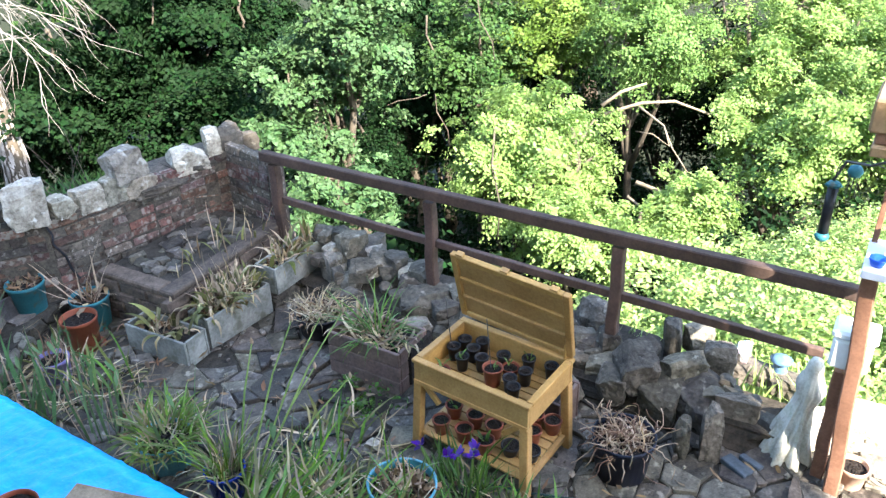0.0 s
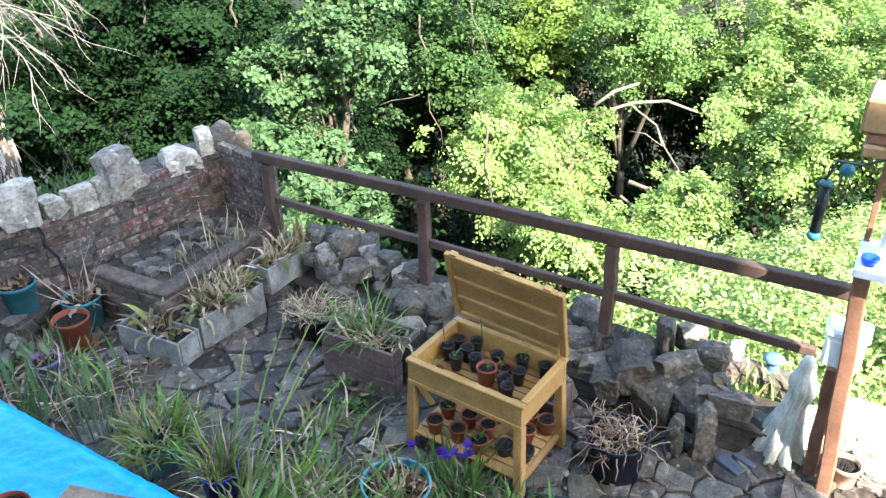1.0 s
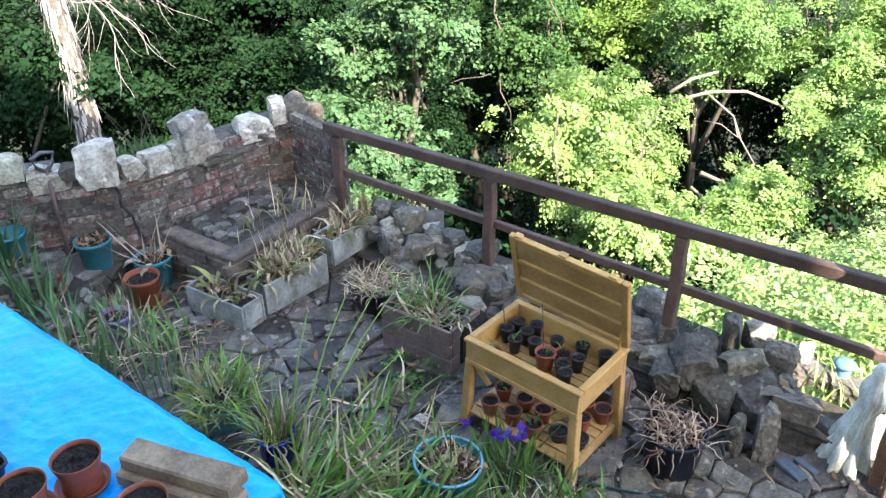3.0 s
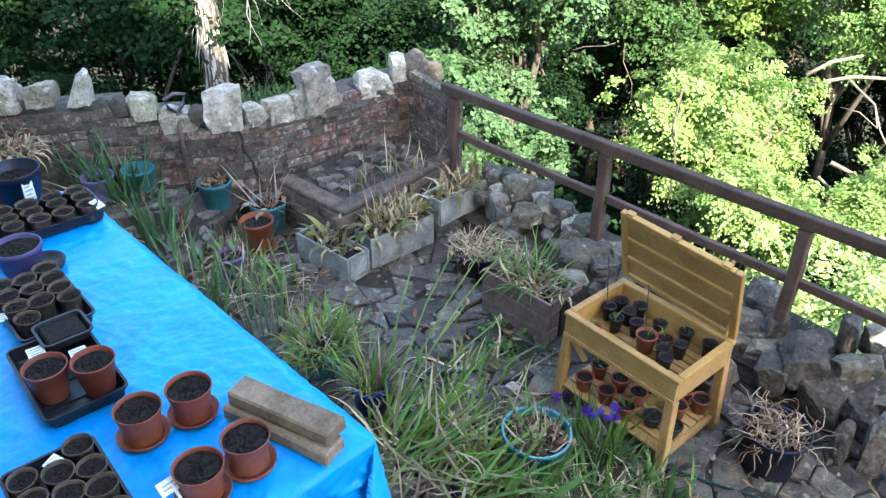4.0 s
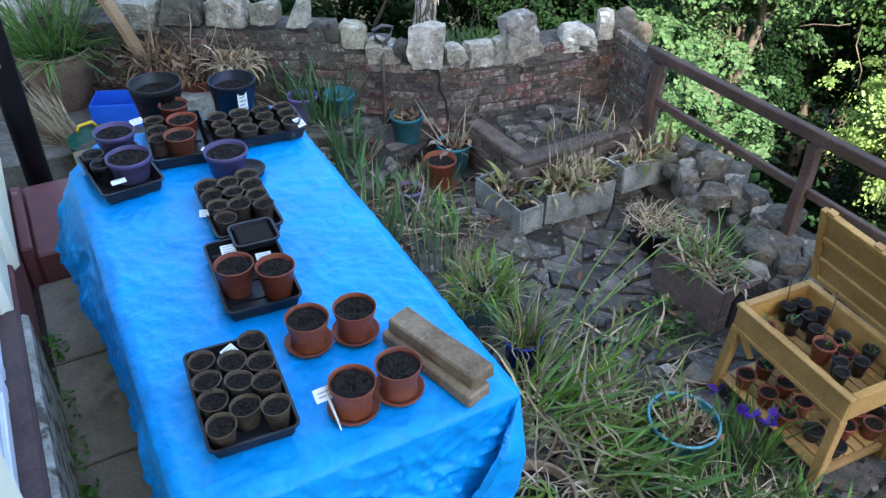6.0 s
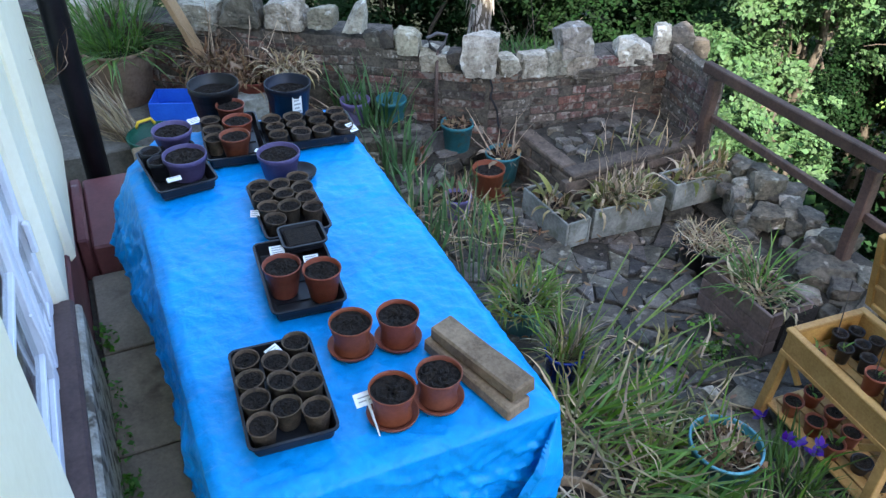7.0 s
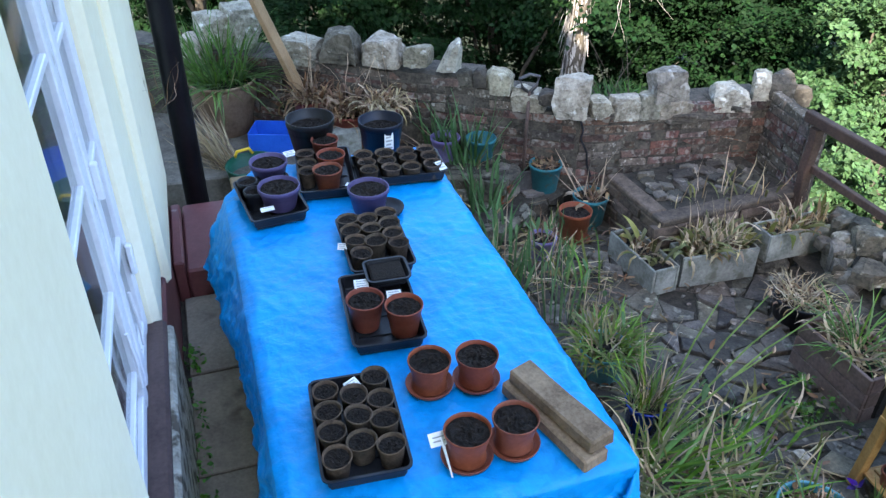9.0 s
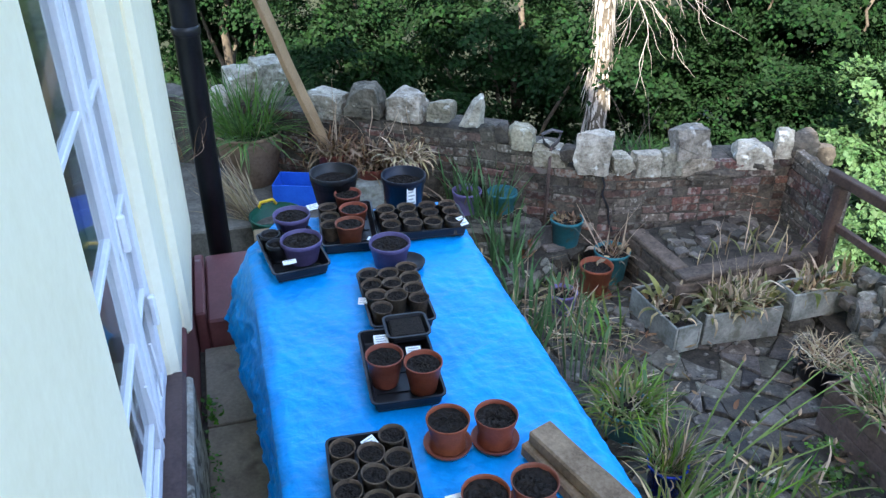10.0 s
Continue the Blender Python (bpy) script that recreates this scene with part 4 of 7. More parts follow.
def tarpaulin():
    """A sheet over the tabletop, hanging down its sides, bunched at the corners."""
    x0, x1, y0, y1 = 0.03, 0.97, 1.256, 3.31
    over = 0.34
    nx, ny = 170, 280
    us = np.linspace(x0 - over, x1 + over, nx)
    ws = np.linspace(y0 - over * 1.2, y1 + over * 0.8, ny)
    vs = []
    for v in ws:
        for u in us:
            dx = max(x0 - u, u - x1, 0.0)
            dy = max(y0 - v, v - y1, 0.0)
            sx = -1 if u < x0 else 1
            sy = -1 if v < y0 else 1
            cx, cy = min(max(u, x0), x1), min(max(v, y0), y1)
            if v > 3.1:
                cx = min(max(cx, x0 + (v - 3.1) * 0.7), x1)
            wr = -0.002 + 0.004 * noise.noise(Vector((u * 4, v * 3, 1))) + 0.003 * crease(u, v, 9, 3.2, 0.5) + 0.0035 * crease(u, v, 3.5, 7, -0.4) + 0.003 * crease(u, v, 15, 7, 0.9) + 0.0018 * crease(u, v, 12, 22, 0.2) + 0.0012 * noise.noise(Vector((u * 46, v * 30, 7)))
            if dx == 0 and dy == 0:
                near = min(u - x0, x1 - u, v - y0, y1 - v)
                vs.append((u if v <= 3.1 else max(u, cx), v, TZ + wr - 0.012 * max(0, 1 - near / 0.03) ** 2))
                continue
            fold = 0.45 * math.sin((u + v) * 17 + 2 * noise.noise(Vector((u * 3, v * 3, 9))))
            if dx and dy and sx > 0 and sy < 0:
                # the spare cloth of this corner is folded flat across the front
                rho, th = math.hypot(dx, dy), math.degrees(math.atan2(dy, dx))
                tri = min(0.86, 1 - abs(th - 45) / 45)
                phi = math.radians(44) * tri
                ox = (0.015 + 0.1 * rho + 0.14 * rho * min(1, th / 20)) * (1 - th / 90) - rho * math.sin(phi) + 0.01 * fold * min(1, rho * 5)
                oy = -(0.015 + 0.1 * rho) * (th / 90) - (0.085 if th < 45 else 0.055) * min(1.0, tri * 3) * min(1.0, rho * 5) + 0.008 * noise.noise(Vector((u * 16, v * 16, 3)))
                vs.append((cx + ox, cy + oy, TZ - 0.012 - rho * math.cos(phi) + wr))
                continue
            if dx and dy:
                drop = max(dx, dy) * 0.98 + min(dx, dy) * 0.12
                m = min(dx, dy)
                ox = sx * (0.015 + 0.05 * dx + 0.16 * m) + 0.012 * fold
                oy = sy * (0.015 + 0.05 * dy + 0.1 * m) - 0.012 * fold
            else:
                drop = dx + dy
                flare = 0.015 + 0.1 * drop + 0.014 * fold * min(1, drop * 6) + 0.02 * noise.noise(Vector((u * 4, v * 4, 2))) * min(1, drop * 6)
                if u < x0:
                    flare += 0.3 * drop * min(1.0, max(0.0, (v - 2.1) / 1.0))
                ox, oy = (sx * flare if dx else 0.0), (sy * flare if dy else 0.0)
            if dy and not dx:
                oy += sy * 4 * wr * min(1, drop * 8)
            elif dx and not dy:
                ox += sx * 3 * wr * min(1, drop * 8)
            vs.append((cx + ox, cy + oy, TZ - 0.012 - drop + wr))
    fs = [(j * nx + i, j * nx + i + 1, (j + 1) * nx + i + 1, (j + 1) * nx + i) for j in range(ny - 1) for i in range(nx - 1)]
    ob = new("tarpaulin", mesh_of("tarpaulin", vs, fs, M_TARP, True))
    return tagged(ob, "creased bright blue tarpaulin draped over the table", "tarpaulin")


tarpaulin()
TOP = TZ + 0.007


def seed_tray(x, y, rz, w, ln, label, h=0.052, z=TOP):
    ob = thing("seed_tray", pose(x, y, z, 0, 0, rz), label, "seed tray", "trays on the table")
    vs, fs = [], []
    for k, (e, zz) in enumerate(((-0.018, 0.0), (-0.004, h - 0.006), (0.004, h - 0.006), (0.004, h), (-0.004, h), (-0.012, 0.012), (-0.02, 0.004))):
        r = 0.022
        for cx, cy, a0 in ((1, 1, 0), (-1, 1, 90), (-1, -1, 180), (1, -1, 270)):
            for s in range(4):
                a = radians(a0 + 30 * s)
                vs.append((cx * (w / 2 - r) + (r + e) * math.cos(a), cy * (ln / 2 - r) + (r + e) * math.sin(a), zz))
    for k in range(6):
        for i in range(16):
            fs.append((k * 16 + i, k * 16 + (i + 1) % 16, (k + 1) * 16 + (i + 1) % 16, (k + 1) * 16 + i))
    fs.append(tuple(6 * 16 + i for i in range(16)))
    fs.append(tuple(range(15, -1, -1)))
    part("shell", mesh_of("shell", vs, fs, M_BLACK), None, ob)
    for i in range(3):
        part("floor_rib", box_bm(-w / 2 + 0.025, w / 2 - 0.025, -ln / 2 + ln * (i + 1) / 4 - 0.004, -ln / 2 + ln * (i + 1) / 4 + 0.004, 0.003, 0.009, 0), M_BLACK, ob)
    return ob


def pot(name, x, y, z, rt, rb, h, mat, label, group, soil=0.82, seed=0, wobble=0.0, saucer=0.0, rim=0.008, tilt=(0, 0), rimh=0.02, soil_mat=M_SOIL, category="plant pot", rz=None):
    ob = thing(name, pose(x, y, z, tilt[0], tilt[1], (seed * 67) % 360 if rz is None else rz), label, category, group)
    up = 0.0
    if saucer:
        part("saucer", mesh_of("saucer", *lathe([(0.001, 0), (saucer * 0.86, 0), (saucer, 0.018), (saucer - 0.004, 0.019), (saucer * 0.84, 0.005), (0.001, 0.005)]), mat, True), None, ob)
        up = 0.006
    body = part("body", mesh_of("body", *lathe([(r, zz + up) for r, zz in pot_profile(rt, rb, h, rim=rim, rimh=rimh)], 28, wobble, seed), mat, True), None, ob)
    if soil:
        q = rb + (rt - rb) * soil - 0.006
        part("soil", soil_mesh("soil", q, up + h * soil, seed, soil_mat), None, ob)
    return ob


def fibre_pots(tray_m, places, group, seed):
    for i, (x, y) in enumerate(places):
        p = tray_m @ Vector((x, y, 0.006))
        rr = random.Random(seed * 31 + i)
        pot("fibre_pot", p.x, p.y, p.z, 0.0405 * rr.uniform(0.95, 1.05), 0.031, 0.073 * rr.uniform(0.95, 1.05), M_FIBRE, "round brown peat fibre pot filled with dark soil", group, 0.88, seed * 50 + i, 0.03, rim=0.003, rimh=0.006, tilt=(rr.uniform(-3, 3), rr.uniform(-3, 3)))


def label_card(x, y, z, rz, w, ln, rx, label, lines=3, name="plant_label"):
    """A white plastic label with unreadable print."""
    ob = thing(name, pose(x, y, z, rx, 0, rz), label, "label")
    part("card", box_bm(-w / 2, w / 2, -ln / 2, ln / 2, 0, 0.0016, 0.0006), M_WHITE, ob)
    for i in range(lines):
        yy = ln * (0.28 - 0.26 * i)
        part("print", box_bm(-w * 0.36, w * (0.36 - 0.12 * (i % 2)), yy - ln * 0.05, yy + ln * 0.05, 0.0017, 0.0021, 0), M_INK, ob)
    return ob


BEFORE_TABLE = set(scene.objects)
def saucer_pot(x, y, r, h, seed):
    """A waisted plastic pot with a saucer clipped to its foot."""
    ob = thing("terracotta_pot", pose(x, y, TOP, 0, 0, seed * 67 % 360), "terracotta-coloured plastic pot of soil on a saucer", "plant pot", "terracotta pots on saucers")
    part("saucer", mesh_of("saucer", *lathe([(0.001, 0), (r * 0.92, 0), (r * 1.06, 0.006), (r * 1.13, 0.019), (r * 1.09, 0.02), (r * 1.0, 0.009), (r * 0.86, 0.007), (0.001, 0.006)], 36), M_TERRA, True), None, ob)
    body = [(0.001, 0.008), (r * 0.84, 0.008), (r * 0.84, 0.014), (r * 0.8, 0.024), (r * 0.79, 0.036), (r * 0.82, 0.055), (r * 0.9, 0.078), (r * 0.97, h - 0.014), (r * 1.0, h - 0.006), (r * 1.015, h - 0.001), (r * 1.0, h), (r * 0.96, h - 0.001), (r * 0.94, h - 0.012), (r * 0.87, h * 0.7), (0.001, h * 0.68)]
    part("body", mesh_of("body", *lathe(body, 36), M_TERRA, True), None, ob)
    part("soil", soil_mesh("soil", r * 0.925, h * 0.87, seed), None, ob)
    return ob


# front tray with eleven fibre pots
t1 = seed_tray(0.262, 1.562, -4, 0.235, 0.385, "black plastic seed tray holding fibre pots")
fibre_pots(t1.matrix_world, [(-0.074, 0.122), (-0.074, 0.040), (-0.074, -0.045), (-0.074, -0.132), (0.0, 0.085), (0.0, -0.002), (0.0, -0.092), (0.072, 0.146), (0.074, 0.052), (0.074, -0.032), (0.074, -0.125)], "fibre pots in the front tray", 1)
label_card(0.276, 1.696, 0.798, 30, 0.045, 0.032, 20, "white plant label lying on fibre pots")
# terracotta pots with saucers
for i, (x, y) in enumerate(((0.510, 1.689), (0.653, 1.669), (0.526, 1.391), (0.666, 1.395))):
    saucer_pot(x, y, 0.065, 0.11, 300 + i)
TIP, HEAD = Vector((0.466, 1.333, 0.735)), Vector((0.461, 1.417, 0.80))
tag = thing("tee_label", pose(TIP.x, TIP.y, TOP), "white T-shaped plant label leaning on a pot", "label")
UP = (HEAD - TIP).normalized()
ACROSS = UP.cross(Vector((0.1, -0.6, 0.8))).normalized()
FACE = ACROSS.cross(UP)
if FACE.z < 0:
    FACE = -FACE
head = part("head", box_bm(-0.036, 0.036, -0.019, 0.019, -0.0012, 0.0012, 0.0006), M_WHITE, tag)
head.matrix_basis = Matrix.Translation(HEAD - Vector((TIP.x, TIP.y, TOP))) @ Matrix((ACROSS, FACE.cross(ACROSS), FACE)).transposed().to_4x4()
part("stake", mesh_of("stake", *tube([HEAD - Vector((TIP.x, TIP.y, TOP)), HEAD.lerp(TIP, 0.5) - Vector((TIP.x, TIP.y, TOP)), Vector((0, 0, 0.004))], 0.005, 5, 0.45), M_WHITE), None, tag)
for i in range(2):
    part("print", box_bm(-0.026, 0.02, -0.008 + 0.011 * i, -0.004 + 0.011 * i, 0.0013, 0.0017, 0), M_INK, head)

# old timber off-cut and its mate beneath
EA, EB = Vector((0.765, 1.607)), Vector((0.870, 1.270))
ang = math.degrees(math.atan2((EB - EA).y, (EB - EA).x))
MID, ACR = (EA + EB) / 2, Vector(((EB - EA).y, -(EB - EA).x)).normalized()
for z0, off, ln, turn in ((0.0, 0.022, (EB - EA).length + 0.02, -1.5), (0.047, 0.0, (EB - EA).length, 0)):
    ob = new("timber_block", bpy.data.meshes.new("timber_block"))
    bb = box_bm(-ln / 2, ln / 2, -0.043, 0.043, 0, 0.045, 0.006)
    bmesh.ops.subdivide_edges(bb, edges=bb.edges, cuts=3, use_grid_fill=True)
    for v in bb.verts:
        v.co += v.co.normalized() * 0.005 * noise.noise(v.co * 14 + Vector((z0 * 90, 0, 0)))
    bb.to_mesh(ob.data)
    bb.free()
    ob.data.materials.append(M_OLDWOOD)
    ob.matrix_world = pose(MID.x + ACR.x * off, MID.y + ACR.y * off, TOP + z0, 0, 0, ang + turn)
    tagged(ob, "weathered grey-brown timber block lying on the tarpaulin", "timber", "stacked timber blocks")

# second tray with two terracotta pots
t2 = seed_tray(0.452, 2.06, -4, 0.235, 0.39, "black plastic seed tray holding two terracotta pots")
for i, (x, y) in enumerate(((0.392, 2.020), (0.505, 1.953))):
    pot("terracotta_pot", x, y, TOP + 0.008, 0.062, 0.044, 0.115, M_TERRA, "terracotta-coloured plastic pot of soil in a tray", "terracotta pots in trays", 0.88, 320 + i, rim=0.004, rimh=0.008)
for q in ((0.413, 2.178), (0.505, 2.084)):
    label_card(*q, 0.795, -6, 0.05, 0.034, 28, "white printed plant label at the tray edge")
# third tray: a dozen fibre pots, a small square tray on top
c3 = (0.527, 2.464)
t3 = seed_tray(c3[0], c3[1], -2, 0.235, 0.385, "black plastic seed tray crowded with fibre pots")
fibre_pots(t3.matrix_world, [(-0.076, 0.135), (-0.076, 0.055), (-0.076, -0.025), (-0.07, -0.11), (0.0, 0.12), (0.0, 0.04), (0.0, -0.045), (0.076, 0.15), (0.076, 0.07), (0.076, -0.01), (0.076, -0.085)], "fibre pots in the middle tray", 2)
sq = (0.513, 2.214)
small = seed_tray(sq[0], sq[1], -3, 0.15, 0.135, "small square black tray of dark soil", 0.04, TOP + 0.045)
part("soil", box_bm(-0.06, 0.06, -0.054, 0.054, 0.015, 0.034, 0.006), M_SOIL, small)
label_card(0.401, 2.443, 0.785, -20, 0.035, 0.028, 35, "white plant label stuck in a fibre pot")
# purple pot standing at the head of that tray
pot("purple_pot", 0.577, 2.765, TOP, 0.083, 0.064, 0.112, M_PURPLE, "purple plastic pot of dark soil on the table", "purple pots", 0.86, 331)
dish = thing("saucer", pose(0.642, 2.745, TOP), "dark round plant saucer beside the purple pot", "saucer")
part("dish", mesh_of("dish", *lathe([(0.001, 0), (0.07, 0), (0.078, 0.02), (0.074, 0.02), (0.066, 0.006), (0.001, 0.006)]), M_BLACK, True), None, dish)
# right back tray
c5 = (0.773, 3.039)
t5 = seed_tray(c5[0], c5[1], 86, 0.235, 0.40, "black plastic seed tray crowded with fibre pots")
fibre_pots(t5.matrix_world, [(x, y) for x in (-0.075, 0.0, 0.075) for y in (-0.145, -0.05, 0.045, 0.14)], "fibre pots in the back tray", 3)
label_card(0.943, 2.939, 0.795, 20, 0.04, 0.05, 25, "white plant label at the tray corner")
# middle back tray: three terracotta pots and three fibre pots
c6 = (0.457, 3.093)
t6 = seed_tray(c6[0], c6[1], -6, 0.24, 0.40, "black plastic seed tray holding terracotta and fibre pots")
for i, (x, y) in enumerate(((0.449, 2.980), (0.490, 3.113), (0.492, 3.270))):
    pot("terracotta_pot", x, y, TOP + 0.008, 0.062, 0.045, 0.1, M_TERRA, "terracotta-coloured plastic pot of soil in a tray", "terracotta pots in trays", 0.88, 340 + i, rim=0.004, rimh=0.008)
fibre_pots(t6.matrix_world, [(-0.078, 0.11), (-0.078, 0.025), (-0.078, -0.06)], "fibre pots in the terracotta tray", 4)
label_card(0.326, 3.242, 0.80, 15, 0.055, 0.035, 20, "white printed plant label at the tray edge")
label_card(0.537, 2.912, 0.775, 60, 0.03, 0.05, 10, "white plant label lying on the tray")
# left tray: two purple pots and two black ones
c7 = (0.194, 2.920)
t7 = seed_tray(c7[0], c7[1], 7, 0.23, 0.36, "black plastic seed tray holding purple and black pots")
pot("purple_pot", 0.232, 2.894, TOP + 0.008, 0.084, 0.064, 0.1, M_PURPLE, "purple plastic pot of dark soil in a tray", "purple pots", 0.86, 351)
pot("purple_pot", 0.220, 3.145, TOP + 0.008, 0.080, 0.062, 0.092, M_PURPLE, "purple plastic pot with a torn rim in a tray", "purple pots", 0.82, 352)
for i, q in enumerate(((0.114, 3.008), (0.132, 2.918))):
    pot("black_pot", q[0], q[1], TOP + 0.008, 0.04, 0.032, 0.08, M_BLACK, "small black plastic pot of soil in a tray", "small black pots", 0.85, 355 + i)
label_card(0.170, 2.803, 0.785, 8, 0.055, 0.022, 25, "white plant label lying on the tray edge", 1)
# large pots at the far end
b1 = pot("large_black_pot", 0.452, 3.411, TOP, 0.112, 0.088, 0.158, M_BLACK, "large black plastic pot with soil deep inside", "large black pots", 0.7, 361, rim=0.006, rimh=0.03)
b2 = pot("large_black_pot", 0.767, 3.312, TOP, 0.104, 0.084, 0.15, M_NAVY, "large black plastic pot with a white label", "large black pots", 0.7, 362, rim=0.006, rimh=0.03, rz=0)
stick = part("sticker", box_bm(-0.022, 0.022, -0.0995, -0.09, 0.035, 0.12, 0.0005), M_WHITE, b2, "white printed price label")
stick.matrix_basis = pose(0, 0, 0, 0, 0, 8)
for i in range(4):
    part("print", box_bm(-0.015, 0.015 - 0.006 * (i % 2), -0.101, -0.0996, 0.042 + 0.018 * i, 0.05 + 0.018 * i, 0), M_INK, stick)

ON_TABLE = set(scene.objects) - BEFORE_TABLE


# ---- garden end wall ----
def along(line, s, off=0.0):
    """A place s metres along a line, off metres behind it."""
    a, b = line
    d = (b - a).normalized()
    p = a + d * s
    n = Vector((-d.y, d.x))
    if n.y < 0:
        n = -n
    return Vector((p.x + n.x * off, p.y + n.y * off, 0))


LINES = {
    "wall_north_west": ((WALL_L[0] + (WALL_L[0] - WALL_L[1]).normalized() * 1.0, WALL_L[1]), lambda s, n: 0.74 if s < n - 0.62 else (0.665 if s < n - 0.3 else 0.59)),
    "wall_north_east": (WALL_R, lambda s, n: 0.585 + 0.05 * s),
    "wall_corner": ((Vector((3.10, 3.47)), Vector((3.03, 3.0))), lambda s, n: 0.66),
}
WALLS = {}
for name, (line, top) in LINES.items():
    ln = (line[1] - line[0]).length
    d = (line[1] - line[0]).normalized()
    w = new(name, bpy.data.meshes.new(name))
    bm = bmesh.new()
    k = max(2, int(ln / 0.1))
    for i in range(k):
        s0, s1 = ln * i / k, ln * (i + 1) / k
        zt = top((s0 + s1) / 2, ln) - 0.006
        ps = [along(line, s0, 0.0), along(line, s1, 0.0), along(line, s1, 0.24), along(line, s0, 0.24)]
        if name == "wall_corner":
            ps = [along(line, s0), along(line, s1), along(line, s1) + Vector((0.09, 0, 0)), along(line, s0) + Vector((0.09, 0, 0))]
        lo = [bm.verts.new((p.x, p.y, -0.9)) for p in ps]
        hi = [bm.verts.new((p.x, p.y, zt + rng.uniform(-0.006, 0.006))) for p in ps]
        for q in range(4):
            bm.faces.new((lo[q], lo[(q + 1) % 4], hi[(q + 1) % 4], hi[q]))
        bm.faces.new(hi)
    bmesh.ops.recalc_face_normals(bm, faces=bm.faces)
    bm.to_mesh(w.data)
    bm.free()
    w.data.materials.append(M_MORTAR)
    tagged(w, "old weathered red-brown brick garden wall with crumbling mortar", "wall", kind="structure")
    WALLS[name] = w
crack = part("crack", mesh_of("crack", *(lambda q: ([(p[0] + o, p[1] - 0.006, p[2]) for p in q for o in (-0.006, 0.007)], [(2 * i, 2 * i + 1, 2 * i + 3, 2 * i + 2) for i in range(len(q) - 1)]))([(1.99, 3.644, 0.58), (2.015, 3.64, 0.5), (2.005, 3.641, 0.45), (2.05, 3.634, 0.36), (2.06, 3.632, 0.28), (2.09, 3.627, 0.2)]), M_BLACK), None, WALLS["wall_north_east"], "dark jagged crack")

# ---- brick plinth in front of the end wall ----
plinth = thing("brick_plinth", pose(2.13, 2.91, 0, 0, 0, 3.5), "low brown brick raised bed filled with slate rubble", "raised bed")
part("core", box_bm(0.012, 0.9, 0.012, 0.56, -0.03, 0.262, 0), M_MORTAR, plinth)
part("cap", box_bm(0.0, 0.9, 0.0, 0.1, 0.262, 0.296, 0.008), M_PLINTH, plinth)
part("cap", box_bm(0.0, 0.1, 0.102, 0.55, 0.262, 0.296, 0.008), M_PLINTH, plinth)
part("rubble_bed", box_bm(0.102, 0.9, 0.102, 0.56, 0.255, 0.275, 0.004), M_SOILGAP, plinth)
for i in range(46):
    x, y = rng.uniform(0.13, 0.85), rng.uniform(0.14, 0.5)
    s = rng.uniform(0.05, 0.12)
    st = part("rubble_stone", rock_mesh("rubble_stone", s, s * rng.uniform(0.5, 0.9), s * rng.uniform(0.2, 0.45), 900 + i, M_SLATE, 5), None, plinth)
    st.matrix_basis = pose(x, y, 0.27, rng.uniform(-12, 12), rng.uniform(-12, 12), rng.uniform(0, 360))

# raised bed of earth by the wall
rb = new("raised_bed", bpy.data.meshes.new("raised_bed"))
bm = bmesh.new()
poly = [(1.08, 3.42), (1.426, 3.368), (1.888, 3.631), (1.98, 3.62), (1.35, 4.05), (1.02, 4.25), (1.01, 3.6)]
lo = [bm.verts.new((x, y, -0.02)) for x, y in poly]
hi = [bm.verts.new((x, y, 0.13)) for x, y in poly]
for i in range(len(poly)):
    bm.faces.new((lo[i], lo[(i + 1) % len(poly)], hi[(i + 1) % len(poly)], hi[i]))
bm.faces.new(hi)
bmesh.ops.recalc_face_normals(bm, faces=bm.faces)
bm.to_mesh(rb.data)
bm.free()
rb.data.materials.append(M_SOILGAP)
rb.data.update()
tagged(rb, "low raised stone ledge in front of the brick wall", "ledge", kind="structure")

ub = new("upper_ledge", bpy.data.meshes.new("upper_ledge"))
bm = bmesh.new()
poly = [(1.004, 3.86), (1.3, 3.74), (1.52, 3.6), (1.66, 3.7), (1.62, 3.9), (1.004, 4.3)]
lo = [bm.verts.new((x, y, -0.02)) for x, y in poly]
hi = [bm.verts.new((x, y, 0.28)) for x, y in poly]
for i in range(len(poly)):
    bm.faces.new((lo[i], lo[(i + 1) % len(poly)], hi[(i + 1) % len(poly)], hi[i]))
bm.faces.new(hi)
bmesh.ops.recalc_face_normals(bm, faces=bm.faces)
bm.to_mesh(ub.data)
bm.free()
ub.data.materials.append(M_SOILGAP)
tagged(ub, "upper earth ledge against the brick wall", "ledge", kind="structure")


